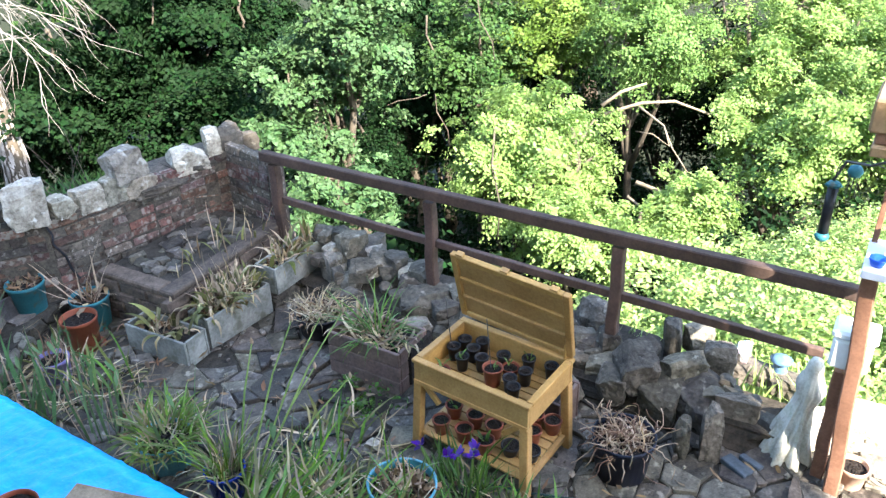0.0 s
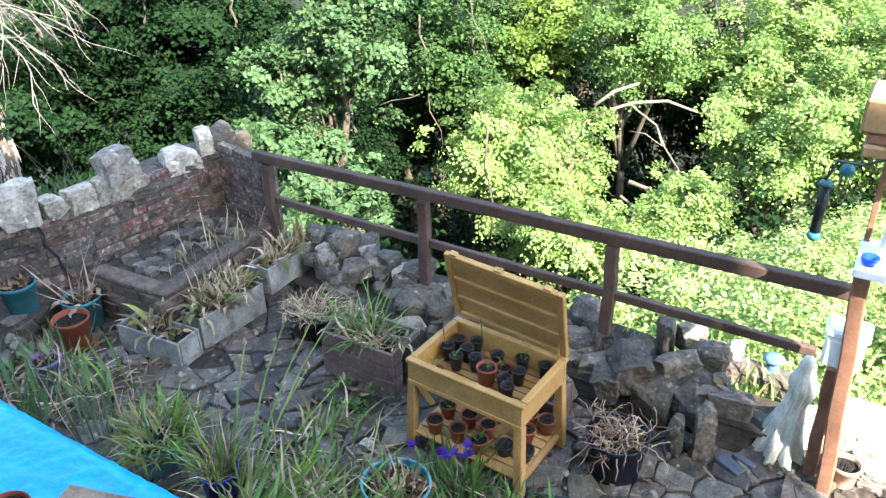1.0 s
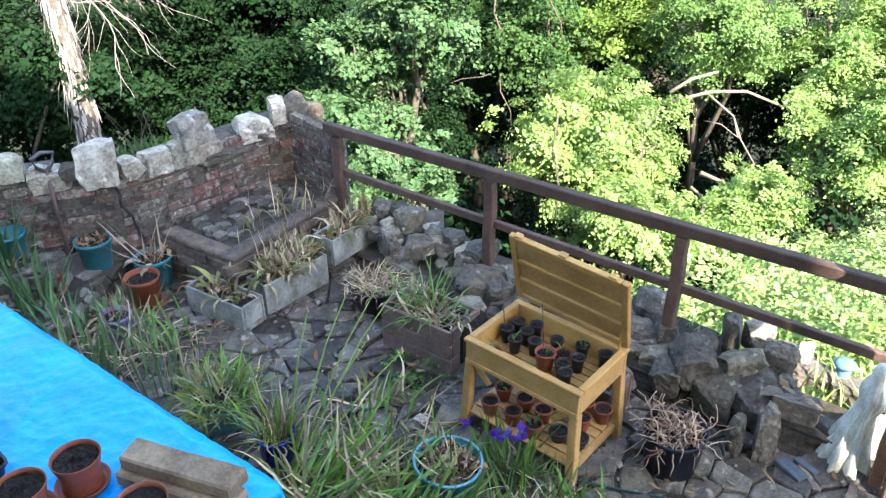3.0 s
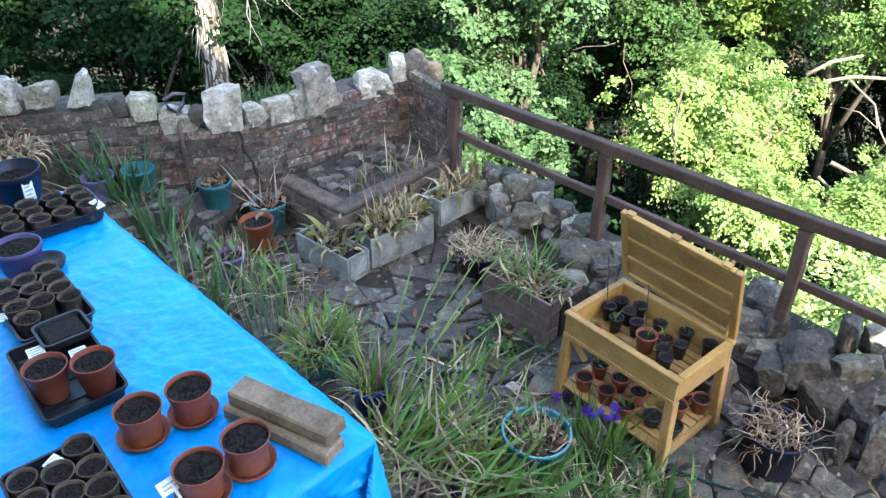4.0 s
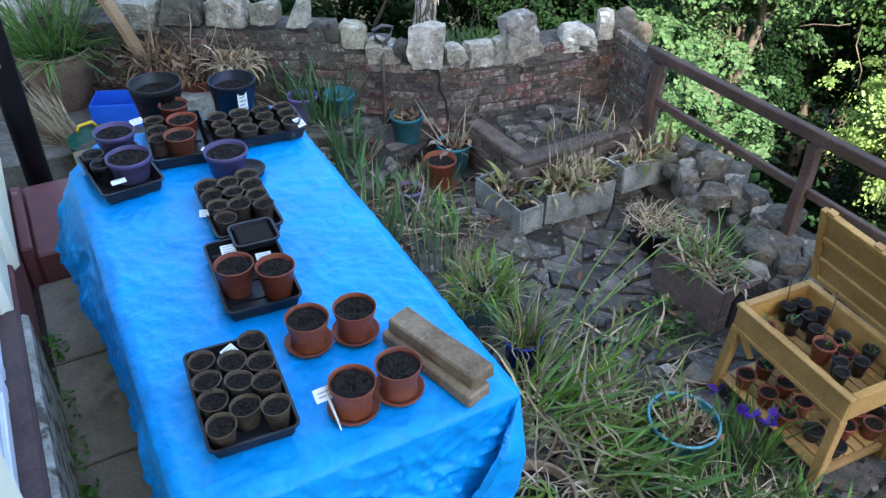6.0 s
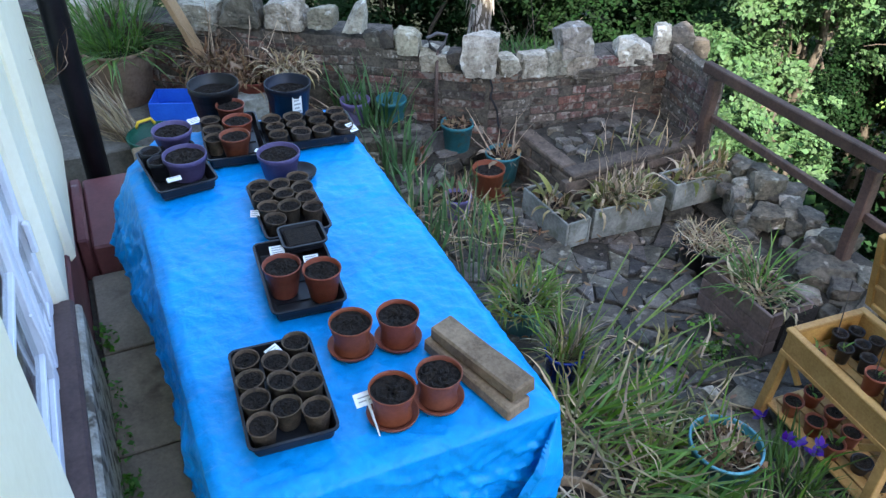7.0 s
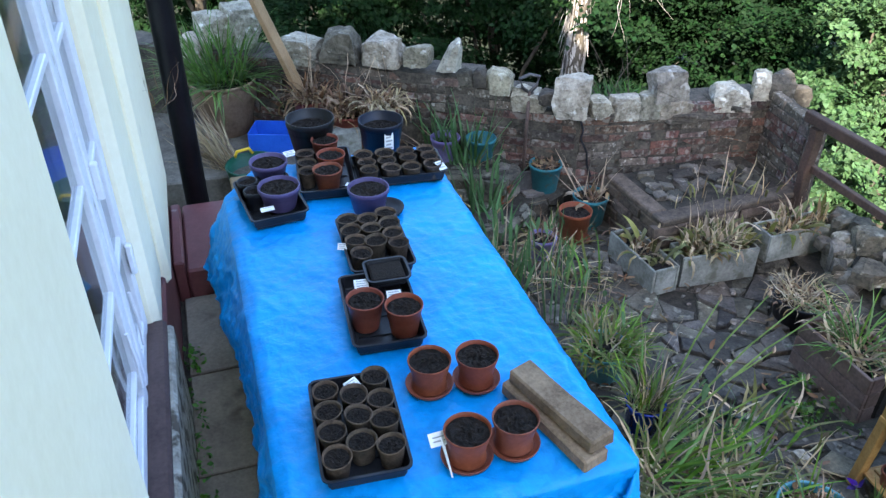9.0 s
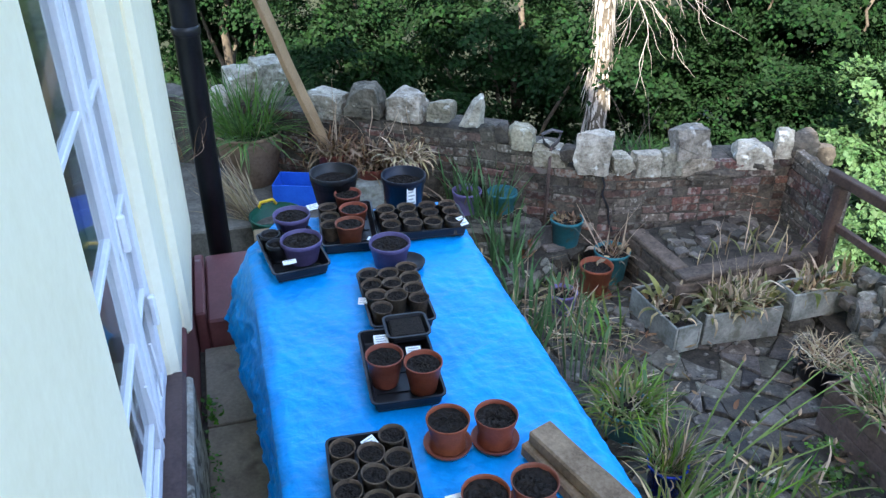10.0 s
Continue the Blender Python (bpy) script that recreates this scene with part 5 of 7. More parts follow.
def faced_edge(parent, pts, z0, z1, seed):
    """Rough stones laid in courses along an edge, and flat ones on top of it."""
    rr = random.Random(seed)
    for a, b in zip(pts, pts[1:]):
        a, b = Vector(a), Vector(b)
        n = max(1, int((b - a).length / 0.12))
        ang = math.degrees(math.atan2((b - a).y, (b - a).x))
        inward = Vector((-(b - a).y, (b - a).x)).normalized()
        courses = max(1, round((z1 - z0) / 0.075))
        for c in range(courses):
            for i in range(n):
                p = a.lerp(b, (i + 0.5 + (0.25 if c % 2 else 0)) / n)
                hh = (z1 - z0) / courses
                st = part("ledge_stone", rock_mesh("ledge_stone", (b - a).length / n * 1.05, 0.09, hh * 1.05, seed * 50 + c * 17 + i, M_ROCKDK if rr.random() < 0.7 else M_ROCKERY, 6), None, parent)
                st.matrix_basis = pose(p.x + inward.x * 0.015, p.y + inward.y * 0.015, z0 + c * hh, rr.uniform(-5, 5), 0, ang + rr.uniform(-8, 8))
        for i in range(n * 2):
            p = a.lerp(b, rr.random()) + inward * rr.uniform(0.05, 0.22)
            st = part("ledge_stone", rock_mesh("ledge_stone", rr.uniform(0.06, 0.14), rr.uniform(0.05, 0.1), rr.uniform(0.015, 0.035), seed * 70 + i, M_SLATE, 6), None, parent)
            st.matrix_basis = pose(p.x, p.y, z1 - 0.006, 0, 0, rr.uniform(0, 360))


faced_edge(rb, [(1.08, 3.42), (1.426, 3.368), (1.888, 3.631)], -0.02, 0.13, 31)
faced_edge(ub, [(1.004, 3.86), (1.3, 3.74), (1.52, 3.6), (1.66, 3.7)], 0.11, 0.28, 32)

# ---- rocks ----


def rock(x, y, z, w, h, seed, mat=M_ROCK, depth=0.8, rz=None, label="rough pale limestone lump on top of the brick wall", group="stones on the wall", category="rock", cuts=7, tilt=0, top=(0.0, 1.0)):
    ob = new("rock", rock_mesh("rock", w, w * depth, h, seed, mat, cuts, top))
    ob.matrix_world = pose(x, y, z, tilt, 0, random.Random(seed).uniform(0, 360) if rz is None else rz)
    return tagged(ob, label, category, group)


def wall_stone(x, y, z, w, h, seed, mat=M_ROCK, depth=0.75, cuts=7, top=(0.0, 1.0)):
    rock(x, y + w * depth * 0.4, z - h / 2 - 0.015, w * 1.06, h * 0.98, seed, mat, depth, random.Random(seed).uniform(-8, 8) - (33 if x < 2 else 10), cuts=cuts, top=top)


WEST_STONES = [
    (0.607, 4.551, 0.806, 0.231, 0.161), (0.820, 4.414, 0.857, 0.226, 0.205), (1.037, 4.273, 0.848, 0.262, 0.168), (1.222, 4.154, 0.850, 0.172, 0.132), (1.361, 4.063, 0.866, 0.138, 0.190),
    (1.443, 4.011, 0.752, 0.092, 0.092), (1.517, 3.963, 0.758, 0.079, 0.111), (1.616, 3.899, 0.747, 0.150, 0.150), (1.716, 3.834, 0.696, 0.098, 0.078), (1.800, 3.779, 0.640, 0.216, 0.111), (1.851, 3.746, 0.681, 0.111, 0.085),
]
EAST_STONES = [
    (1.962, 3.657, 0.699, 0.200, 0.252), (2.122, 3.627, 0.634, 0.131, 0.125), (2.259, 3.602, 0.626, 0.153, 0.146), (2.411, 3.574, 0.632, 0.148, 0.154), (2.515, 3.555, 0.748, 0.221, 0.188),
    (2.555, 3.547, 0.611, 0.184, 0.116), (2.894, 3.485, 0.655, 0.217, 0.161), (3.044, 3.457, 0.723, 0.113, 0.177), (3.169, 3.433, 0.717, 0.165, 0.157), (2.971, 3.470, 0.610, 0.212, 0.057), (3.174, 3.433, 0.606, 0.216, 0.087),
]
for i, q in enumerate(WEST_STONES):
    wall_stone(*q, 100 + i, (M_ROCKDK if i in (1, 5, 6, 10) else M_ROCK), cuts=5, top=((0.0, 1.1), (0.03, 0.8), (0.0, 0.85), (-0.03, 0.85), (0.36, 0.4), (0.0, 0.9), (-0.08, 0.9), (0.0, 1.1), (0.08, 0.9), (-0.25, 0.7), (0.0, 1.0))[i])
for i, q in enumerate(EAST_STONES):
    wall_stone(*q, 1130 + i, (M_ROCKDK if i in (8, 9, 10) else M_ROCK), cuts=5, top=((0.03, 1.0), (0.0, 1.1), (0.03, 1.1), (0.04, 1.05), (-0.1, 0.85), (0.0, 1.1), (-0.08, 0.95), (-0.05, 0.85), (-0.04, 0.95), (0.0, 1.0), (0.0, 1.0))[i])
# flat coping pieces
for i, q in enumerate(((2.407, 3.575, 0.508, 0.217, 0.054), (2.681, 3.524, 0.552, 0.380, 0.048), (2.203, 3.612, 0.554, 0.166, 0.033), (3.318, 3.406, 0.578, 0.147, 0.110))):
    rock(q[0], q[1] + 0.09, q[2] - 0.03, q[3], q[4] * 1.1, 160 + i, M_ROCKDK if i != 0 else M_ROCK, 0.7, -11, "flat stone coping piece on the brick wall", "coping stones")
# big boulders beside the house corner
for i, q in enumerate(((0.128, 4.950, 0.865), (0.288, 4.900, 0.907), (-0.004, 4.900, 0.753))):
    rock(q[0], q[1] + 0.1, q[2] - 0.2, 0.27, 0.27, 170 + i, M_ROCK, 0.8, label="large pale boulder piled beside the house corner", group="boulders by the corner", cuts=9)

# rockery along the rail: key stones, then smaller ones between
KEY = [
    (2.698, 0.341, 0.0, 0.12, 0.27, 0), (2.645, 0.445, 0.0, 0.1, 0.2, 1), (2.902, 0.286, 0.0, 0.19, 0.22, 0),
    (2.877, 0.745, 0.12, 0.26, 0.17, 0), (2.960, 0.547, 0.13, 0.2, 0.15, 0), (2.898, 0.432, 0.05, 0.27, 0.16, 1),
    (2.844, 0.604, 0.05, 0.26, 0.16, 1), (2.822, 0.806, 0.05, 0.22, 0.16, 1), (3.154, 0.433, 0.1, 0.15, 0.16, 0),
    (3.178, 0.664, 0.1, 0.12, 0.2, 1), (3.270, 0.550, 0.1, 0.16, 0.15, 0), (3.130, 2.424, 0.14, 0.24, 0.15, 0),
]
MORE = [
    (3.066, 2.186, 0.08, 0.22, 0.17, 0), (2.914, 2.523, 0.08, 0.15, 0.2, 0), (2.888, 2.361, 0.04, 0.15, 0.17, 0), (3.130, 2.762, 0.1, 0.12, 0.14, 0),
    (2.914, 1.902, 0.03, 0.28, 0.2, 1), (2.914, 1.729, 0.02, 0.22, 0.16, 1), (2.985, 2.019, 0.1, 0.16, 0.14, 1), (3.201, 1.073, 0.1, 0.2, 0.16, 0),
    (2.991, 1.042, 0.05, 0.22, 0.16, 1), (3.320, 0.283, 0.0, 0.16, 0.1, 1), (3.249, 0.068, 0.0, 0.17, 0.09, 1), (3.297, 0.151, 0.0, 0.16, 0.09, 1),
]
for i, (x, y, z, w, h, dk) in enumerate(KEY + MORE):
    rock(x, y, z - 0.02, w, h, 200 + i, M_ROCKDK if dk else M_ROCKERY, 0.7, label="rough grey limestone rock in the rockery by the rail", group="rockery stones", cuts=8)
for i in range(120):
    y = rng.uniform(0.25, 2.72)
    x = rng.uniform(2.72, 3.06) + (0.03 if y > 1.6 else -0.02)
    s = rng.uniform(0.07, 0.17)
    if y < 0.95 and x < 2.84:
        continue
    hgt = 0.03 + max(0.0, (x - 2.66) * 0.42) + 0.14 * max(0.0, y - 1.9) * (x > 2.85)
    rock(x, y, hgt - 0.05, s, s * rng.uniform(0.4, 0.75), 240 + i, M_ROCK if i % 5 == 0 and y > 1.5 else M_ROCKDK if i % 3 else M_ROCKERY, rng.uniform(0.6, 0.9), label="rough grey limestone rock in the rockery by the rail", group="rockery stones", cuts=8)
bank = new("rockery_bank", rock_mesh("rockery_bank", 0.6, 2.7, 0.13, 77, M_SOILGAP, 2))
bank.matrix_world = pose(3.02, 1.45, -0.03)
tagged(bank, "bank of dark earth under the rockery stones", "earth bank", kind="structure")


# ---- planters ----
def trough(x, y, z, rz, ln, w, h, label, t=0.014, soil=0.8, flare=0.0, mat=M_GREYBOX):
    ob = thing("trough_planter", pose(x, y, z, 0, 0, rz), label, "planter", "grey troughs")
    for nm, b in (("side", (-ln / 2, ln / 2, -w / 2, -w / 2 + t)), ("side", (-ln / 2, ln / 2, w / 2 - t, w / 2)), ("end", (-ln / 2, -ln / 2 + t, -w / 2 + t + 0.002, w / 2 - t - 0.002)), ("end", (ln / 2 - t, ln / 2, -w / 2 + t + 0.002, w / 2 - t - 0.002))):
        part(nm, box_bm(*b, 0, h, 0.003), mat, ob)
    part("base", box_bm(-ln / 2 + t, ln / 2 - t, -w / 2 + t, w / 2 - t, 0.002, 0.02, 0), mat, ob)
    sb = box_bm(-ln / 2 + t + 0.001, ln / 2 - t - 0.001, -w / 2 + t + 0.001, w / 2 - t - 0.001, 0.02, h * soil, 0)
    bmesh.ops.subdivide_edges(sb, edges=sb.edges, cuts=6, use_grid_fill=True)
    for v in sb.verts:
        if v.co.z > h * soil - 0.004:
            v.co.z += 0.02 * noise.noise(v.co * 30 + Vector((x * 9, 0, 0)))
    part("soil", sb, M_SOIL, ob)
    return ob


def broad_leaves(name, n, spread, size, mat, parent, seed, z, squash=(1, 1), ln=(0.08, 0.16)):
    """Wilted bulb foliage: wide, floppy leaves."""
    return tuft(name, n, spread, ln, (size * 0.6, size * 1.4), (0.1, 1.0), (0.8, 2.8), mat, parent, seed, z, segs=6, squash=squash)


def withered(ob, seed, z, half, n=(26, 60), h=(0.15, 0.34)):
    """Yellowing bulb leaves and dry stalks in a trough."""
    sq = (1.0, half[1] / half[0])
    broad_leaves("leaves", int(n[0] * 1.0), half[0], 0.024, L_WILT, ob, seed, z, sq, (0.09, 0.23))
    broad_leaves("dead_leaves", int(n[0] * 1.5), half[0], 0.014, L_DRY, ob, seed + 1, z, sq, (0.08, 0.22))
    broad_leaves("brown_leaves", int(n[0] * 0.8), half[0], 0.016, L_DEAD, ob, seed + 4, z, sq, (0.06, 0.14))
    tuft("dry_stalk_layer", int(n[1] * 0.6), half[0], h, (0.003, 0.006), (0.0, 0.5), (-0.3, 1.0), L_DRY, ob, seed + 2, z, squash=sq)
    tuft("seed_head", n[1] // 4, half[0], (0.025, 0.04), (0.007, 0.012), (0.0, 0.6), (0.0, 0.5), L_DRY, ob, seed + 3, z + h[0] * 1.1, squash=sq, segs=3, each=True)


ta = trough(2.05, 2.915, -0.005, 94, 0.41, 0.155, 0.155, "short grey stone-effect trough with wilted leaves")
withered(ta, 400, 0.11, (0.15, 0.05), (14, 12), (0.06, 0.14))
tb = trough(2.385, 2.79, -0.005, -4, 0.43, 0.155, 0.185, "long grey stone-effect trough full of yellowing leaves")
withered(tb, 410, 0.145, (0.19, 0.06), (74, 52))
tc = trough(2.825, 2.745, 0.10, 1, 0.42, 0.15, 0.16, "grey stone-effect trough with withered stalks")
withered(tc, 420, 0.12, (0.19, 0.06), (24, 40), (0.1, 0.22))
rock(2.72, 2.75, -0.02, 0.2, 0.125, 431, M_ROCKDK, label="flat rock holding up a trough", group="rockery stones")
rock(2.9, 2.74, -0.02, 0.2, 0.125, 432, M_ROCKDK, label="flat rock holding up a trough", group="rockery stones")
# stalks standing behind, out of the plinth
pl = thing("dry_plants", pose(2.55, 3.05, 0.28), "dry seed stalks growing from the brick raised bed", "dry plants", kind="stuff")
tuft("stalks", 18, 0.4, (0.12, 0.3), (0.003, 0.006), (0.0, 0.45), (-0.2, 1.2), L_DRY, pl, 440, 0.0, squash=(1, 0.3))
tuft("leaves", 16, 0.4, (0.08, 0.16), (0.006, 0.014), (0.1, 0.8), (0.8, 2.4), L_WILT, pl, 441, 0.0, squash=(1, 0.3))


def crate(x, y, rz, ln, w, h):
    """A planter of horizontal boards."""
    ob = thing("crate_planter", pose(x, y, -0.01, 0, 0, rz), "brown wooden crate planter with green grassy leaves", "planter")
    for i in range(3):
        z0 = h * i / 3
        for sx in (-1, 1):
            part("board", box_bm(sx * w / 2 - 0.009, sx * w / 2 + 0.009, -ln / 2, ln / 2, z0 + 0.002, z0 + h / 3 - 0.003, 0.003), M_CRATE, ob)
            part("board", box_bm(-w / 2 + 0.011, w / 2 - 0.011, sx * (ln / 2 - 0.009) - 0.009, sx * (ln / 2 - 0.009) + 0.009, z0 + 0.002, z0 + h / 3 - 0.003, 0.003), M_CRATE, ob)
    part("soil", box_bm(-w / 2 + 0.012, w / 2 - 0.012, -ln / 2 + 0.02, ln / 2 - 0.02, 0.01, h * 0.86, 0.01), M_SOIL, ob)
    return ob


cr = crate(2.465, 1.885, 1, 0.41, 0.23, 0.245)
tuft("leaves", 64, 0.05, (0.16, 0.34), (0.004, 0.007), (0.2, 1.2), (0.8, 1.9), L_GRASS, cr, 450, 0.2, squash=(1, 1.6))
cr.children[-1].location = (0.06, -0.03, 0)
tuft("dead_leaves", 120, 0.13, (0.05, 0.16), (0.005, 0.014), (0.8, 1.7), (0.2, 1.2), L_DRY, cr, 451, 0.215, squash=(0.8, 1.4))
tuft("dead_leaves", 60, 0.13, (0.04, 0.1), (0.008, 0.02), (1.0, 1.7), (0.1, 0.6), L_DEAD, cr, 452, 0.215, squash=(0.8, 1.4))


def oval_planter(x, y, r, h, label, seed, mat=M_BLACK, dry=160, roots=False):
    ob = pot("black_planter", x, y, -0.01, r, r * 0.82, h, mat, label, "black planters", 0.85, seed, rim=0.012, category="planter")
    tuft("dead_leaves", dry, r * 0.9, (0.07, 0.19), (0.003, 0.007), (0.7, 1.5), (0.6, 2.0), L_DRY, ob, seed + 1, h * 0.92, kink=0.35)
    tuft("dead_leaves", dry // 2, r * 0.8, (0.05, 0.14), (0.006, 0.016), (0.9, 1.7), (0.0, 1.0), L_DEAD, ob, seed + 2, h * 0.86)
    if roots:
        rr = random.Random(seed)
        for _ in range(110):
            a, q = rr.random() * 6.28, r * rr.uniform(0.0, 0.9)
            p = [Vector((q * math.cos(a), q * math.sin(a), h * 0.86))]
            d = Vector((math.cos(a) * 0.5 + rr.uniform(-0.7, 0.7), math.sin(a) * 0.5 + rr.uniform(-0.7, 0.7), rr.uniform(0.2, 1.4))).normalized()
            for k in range(8):
                d = (d + Vector((rr.uniform(-0.75, 0.75), rr.uniform(-0.75, 0.75), rr.uniform(-0.75, 0.3)))).normalized()
                nxt = p[-1] + d * rr.uniform(0.012, 0.029)
                if nxt.xy.length < r * 0.95 and nxt.z < h * 0.86:
                    nxt.z = h * 0.88 + rr.uniform(0, 0.02)
                p.append(nxt)
            part("stem", mesh_of("stem", *tube(p, rr.uniform(0.002, 0.0034), 5, 0.7), L_DRY if rr.random() < 0.5 else L_DEAD, True), None, ob)
    return ob


oval_planter(2.58, 2.33, 0.138, 0.15, "round black planter heaped with straw-coloured dead grass", 460)
oval_planter(2.415, 0.625, 0.125, 0.2, "round black planter with tangled pale dry stems", 470, M_NAVY, 16, True)

# pots by the wall
p1 = pot("teal_pot", 1.826, 3.689, 0.128, 0.094, 0.075, 0.17, M_TEAL, "teal plastic pot of brown leaf litter on the ledge", "teal pots", 0.9, 481, rim=0.01, soil_mat=M_SOIL)
tuft("dead_leaves", 60, 0.07, (0.03, 0.07), (0.008, 0.016), (0.9, 1.7), (0.0, 0.8), L_DEAD, p1, 482, 0.155)
p2 = pot("teal_pot", 2.007, 3.445, -0.01, 0.1, 0.08, 0.2, M_TEAL, "teal plastic pot with withered stems and leaves", "teal pots", 0.9, 483, rim=0.01)
tuft("dry_stalk", 16, 0.06, (0.16, 0.36), (0.004, 0.008), (0.1, 1.1), (-0.6, 0.6), L_DRY, p2, 484, 0.18, each=True, kink=0.12)
tuft("dead_leaves", 7, 0.09, (0.06, 0.13), (0.02, 0.035), (1.0, 1.9), (0.3, 1.4), L_DRY, p2, 485, 0.19)
tuft("dead_leaves", 30, 0.06, (0.06, 0.16), (0.006, 0.014), (0.5, 1.6), (0.2, 1.2), L_DEAD, p2, 486, 0.18)
p3 = pot("teal_pot", 1.488, 3.870, 0.278, 0.085, 0.068, 0.15, M_TEAL, "teal plastic pot half hidden by tall leaves", "teal pots", 0.55, 487, rim=0.012)
pot("terracotta_pot", 1.846, 3.312, -0.008, 0.09, 0.072, 0.195, M_TERRA, "terracotta-coloured plastic pot of soil on the paving", "", 0.86, 488, saucer=0.1)
p5 = pot("terracotta_pot", 1.535, 3.651, 0.128, 0.07, 0.055, 0.11, M_TERRA, "terracotta pot tipped on its saucer beside leaves", "", 0.8, 489, saucer=0.08)
pot("lilac_pot", 1.300, 3.960, 0.278, 0.085, 0.068, 0.14, M_LILAC, "faded lilac plastic pot beside the wall", "lilac pots", 0.7, 490)
p7 = pot("lilac_pot", 1.607, 3.206, -0.01, 0.075, 0.062, 0.14, M_LILAC, "faded lilac plastic pot with dry stems", "lilac pots", 0.85, 491)
tuft("dry_stalk", 26, 0.05, (0.08, 0.2), (0.003, 0.006), (0.0, 0.9), (-0.2, 1.2), L_DEAD, p7, 492, 0.12, each=True)

# garden fork or spade leaning on the wall
spade = thing("spade", pose(1.69, 3.70, 0.12), "old spade with a worn D-handle leaning on the wall", "spade")
part("shaft", mesh_of("shaft", *tube([(0, 0, 0.1), (0.03, 0.06, 0.36), (0.055, 0.11, 0.58)], 0.011, 8, 0.9), M_RAIL, True), None, spade)
part("handle", mesh_of("handle", *tube([(0.055, 0.11, 0.57), (0.015, 0.118, 0.605), (0.0, 0.125, 0.655), (0.06, 0.13, 0.67), (0.118, 0.125, 0.655), (0.1, 0.118, 0.605), (0.057, 0.11, 0.57)], 0.011, 7), M_IRON, True), None, spade)
part("blade", box_bm(-0.08, 0.08, -0.012, -0.004, 0.004, 0.14, 0.003), M_IRON, spade)

# ---- cold frame on legs ----
def cold_frame():
    W, D, zt = 0.535, 0.36, 0.462
    ob = thing("cold_frame", pose(2.075, 0.895, 0, 0, 0, -4), "golden pine cold frame on legs with its lid raised", "cold frame")
    t = 0.016
    # local x runs to the back, y along the front
    for nm, b in (("front_panel", (0, t, 0, W)), ("back_panel", (D - t, D, 0, W)), ("side_panel", (t + 0.001, D - t - 0.001, 0.001, t)), ("side_panel", (t + 0.001, D - t - 0.001, W - t, W - 0.001))):
        part(nm, box_bm(*b, zt - 0.115, zt - 0.018, 0.002), M_WOOD, ob)
    for b in ((-0.006, 0.024, -0.006, W + 0.006), (D - 0.024, D + 0.006, -0.006, W + 0.006), (0.026, D - 0.026, -0.006, 0.024), (0.026, D - 0.026, W - 0.024, W + 0.006)):
        part("top_trim", box_bm(*b, zt - 0.018, zt, 0.003), M_WOOD, ob)
    for b in ((-0.005, 0.0, 0, W), (D, D + 0.005, 0, W)):
        part("bottom_trim", box_bm(*b, zt - 0.118, zt - 0.1, 0.001), M_WOOD, ob)
    for x in (0.002, D - 0.04):
        for y in (0.002, W - 0.04):
            bm = bmesh.new()
            box_bm(x, x + 0.038, y, y + 0.038, 0.0, zt - 0.117, 0.003, bm)
            for v in bm.verts:
                k = 1 - v.co.z / zt
                v.co.x += (0.018 if x < 0.1 else -0.018) * -k
                v.co.y += (0.02 if y < 0.1 else -0.02) * -k
            part("leg", bm, M_WOOD, ob)
    for y, s in ((0.045, 1), (W - 0.045, -1)):
        bm = bmesh.new()
        box_bm(0.004, 0.02, -0.012, 0.012, -0.055, 0.055, 0.002, bm)
        br = part("brace", bm, M_WOOD, ob)
        br.matrix_basis = pose(0.002, y + 0.03 * s, zt - 0.155, 45 * s, 0, 0)
    # slatted floor and shelf
    for z, n, x0, x1 in ((zt - 0.112, 8, 0.02, D - 0.02), (0.075, 7, 0.0, D)):
        for i in range(n):
            c = x0 + (x1 - x0) * (i + 0.5) / n
            wd = (x1 - x0) / n * 0.42
            part("slat", box_bm(c - wd, c + wd, 0.018, W - 0.018, z, z + 0.01, 0.0015), M_WOOD, ob)
    for y in (0.0, W - 0.02):
        part("shelf_rail", box_bm(0.0, D, y, y + 0.02, 0.045, 0.073, 0.002), M_WOOD, ob)
    # lid, hinged at the back
    lid = part("lid", box_bm(-0.004, 0.004, 0.028, W - 0.028, 0.028, 0.345, 0.001), M_WOOD, ob, "raised pine lid panel with cross bars")
    lid.matrix_basis = pose(D + 0.006, 0, zt + 0.004, 3, -17, 0)
    for b in ((-0.014, 0.012, 0, 0.03, 0.0, 0.37), (-0.014, 0.012, W - 0.03, W, 0.0, 0.37), (-0.014, 0.012, 0.031, W - 0.031, 0.34, 0.37), (-0.014, 0.012, 0.031, W - 0.031, 0.0, 0.028)):
        part("lid_frame", box_bm(*b, 0.003), M_WOOD, lid)
    for z in (0.125, 0.235):
        part("lid_bar", box_bm(-0.016, -0.003, 0.031, W - 0.031, z - 0.011, z + 0.011, 0.002), M_WOOD, lid)
    for y in (0.05, W * 0.5, W - 0.06):
        part("hinge_block", box_bm(-0.012, 0.014, y, y + 0.035, 0.371, 0.379, 0.002), M_WOOD, lid)
    part("lid_stay", mesh_of("lid_stay", *tube([(D - 0.02, 0.03, zt), (D - 0.005, 0.035, zt + 0.1)], 0.006, 6), M_WOOD), None, ob)
    m = ob.matrix_world
    zi, zs = zt - 0.1, 0.087
    rr = random.Random(8)
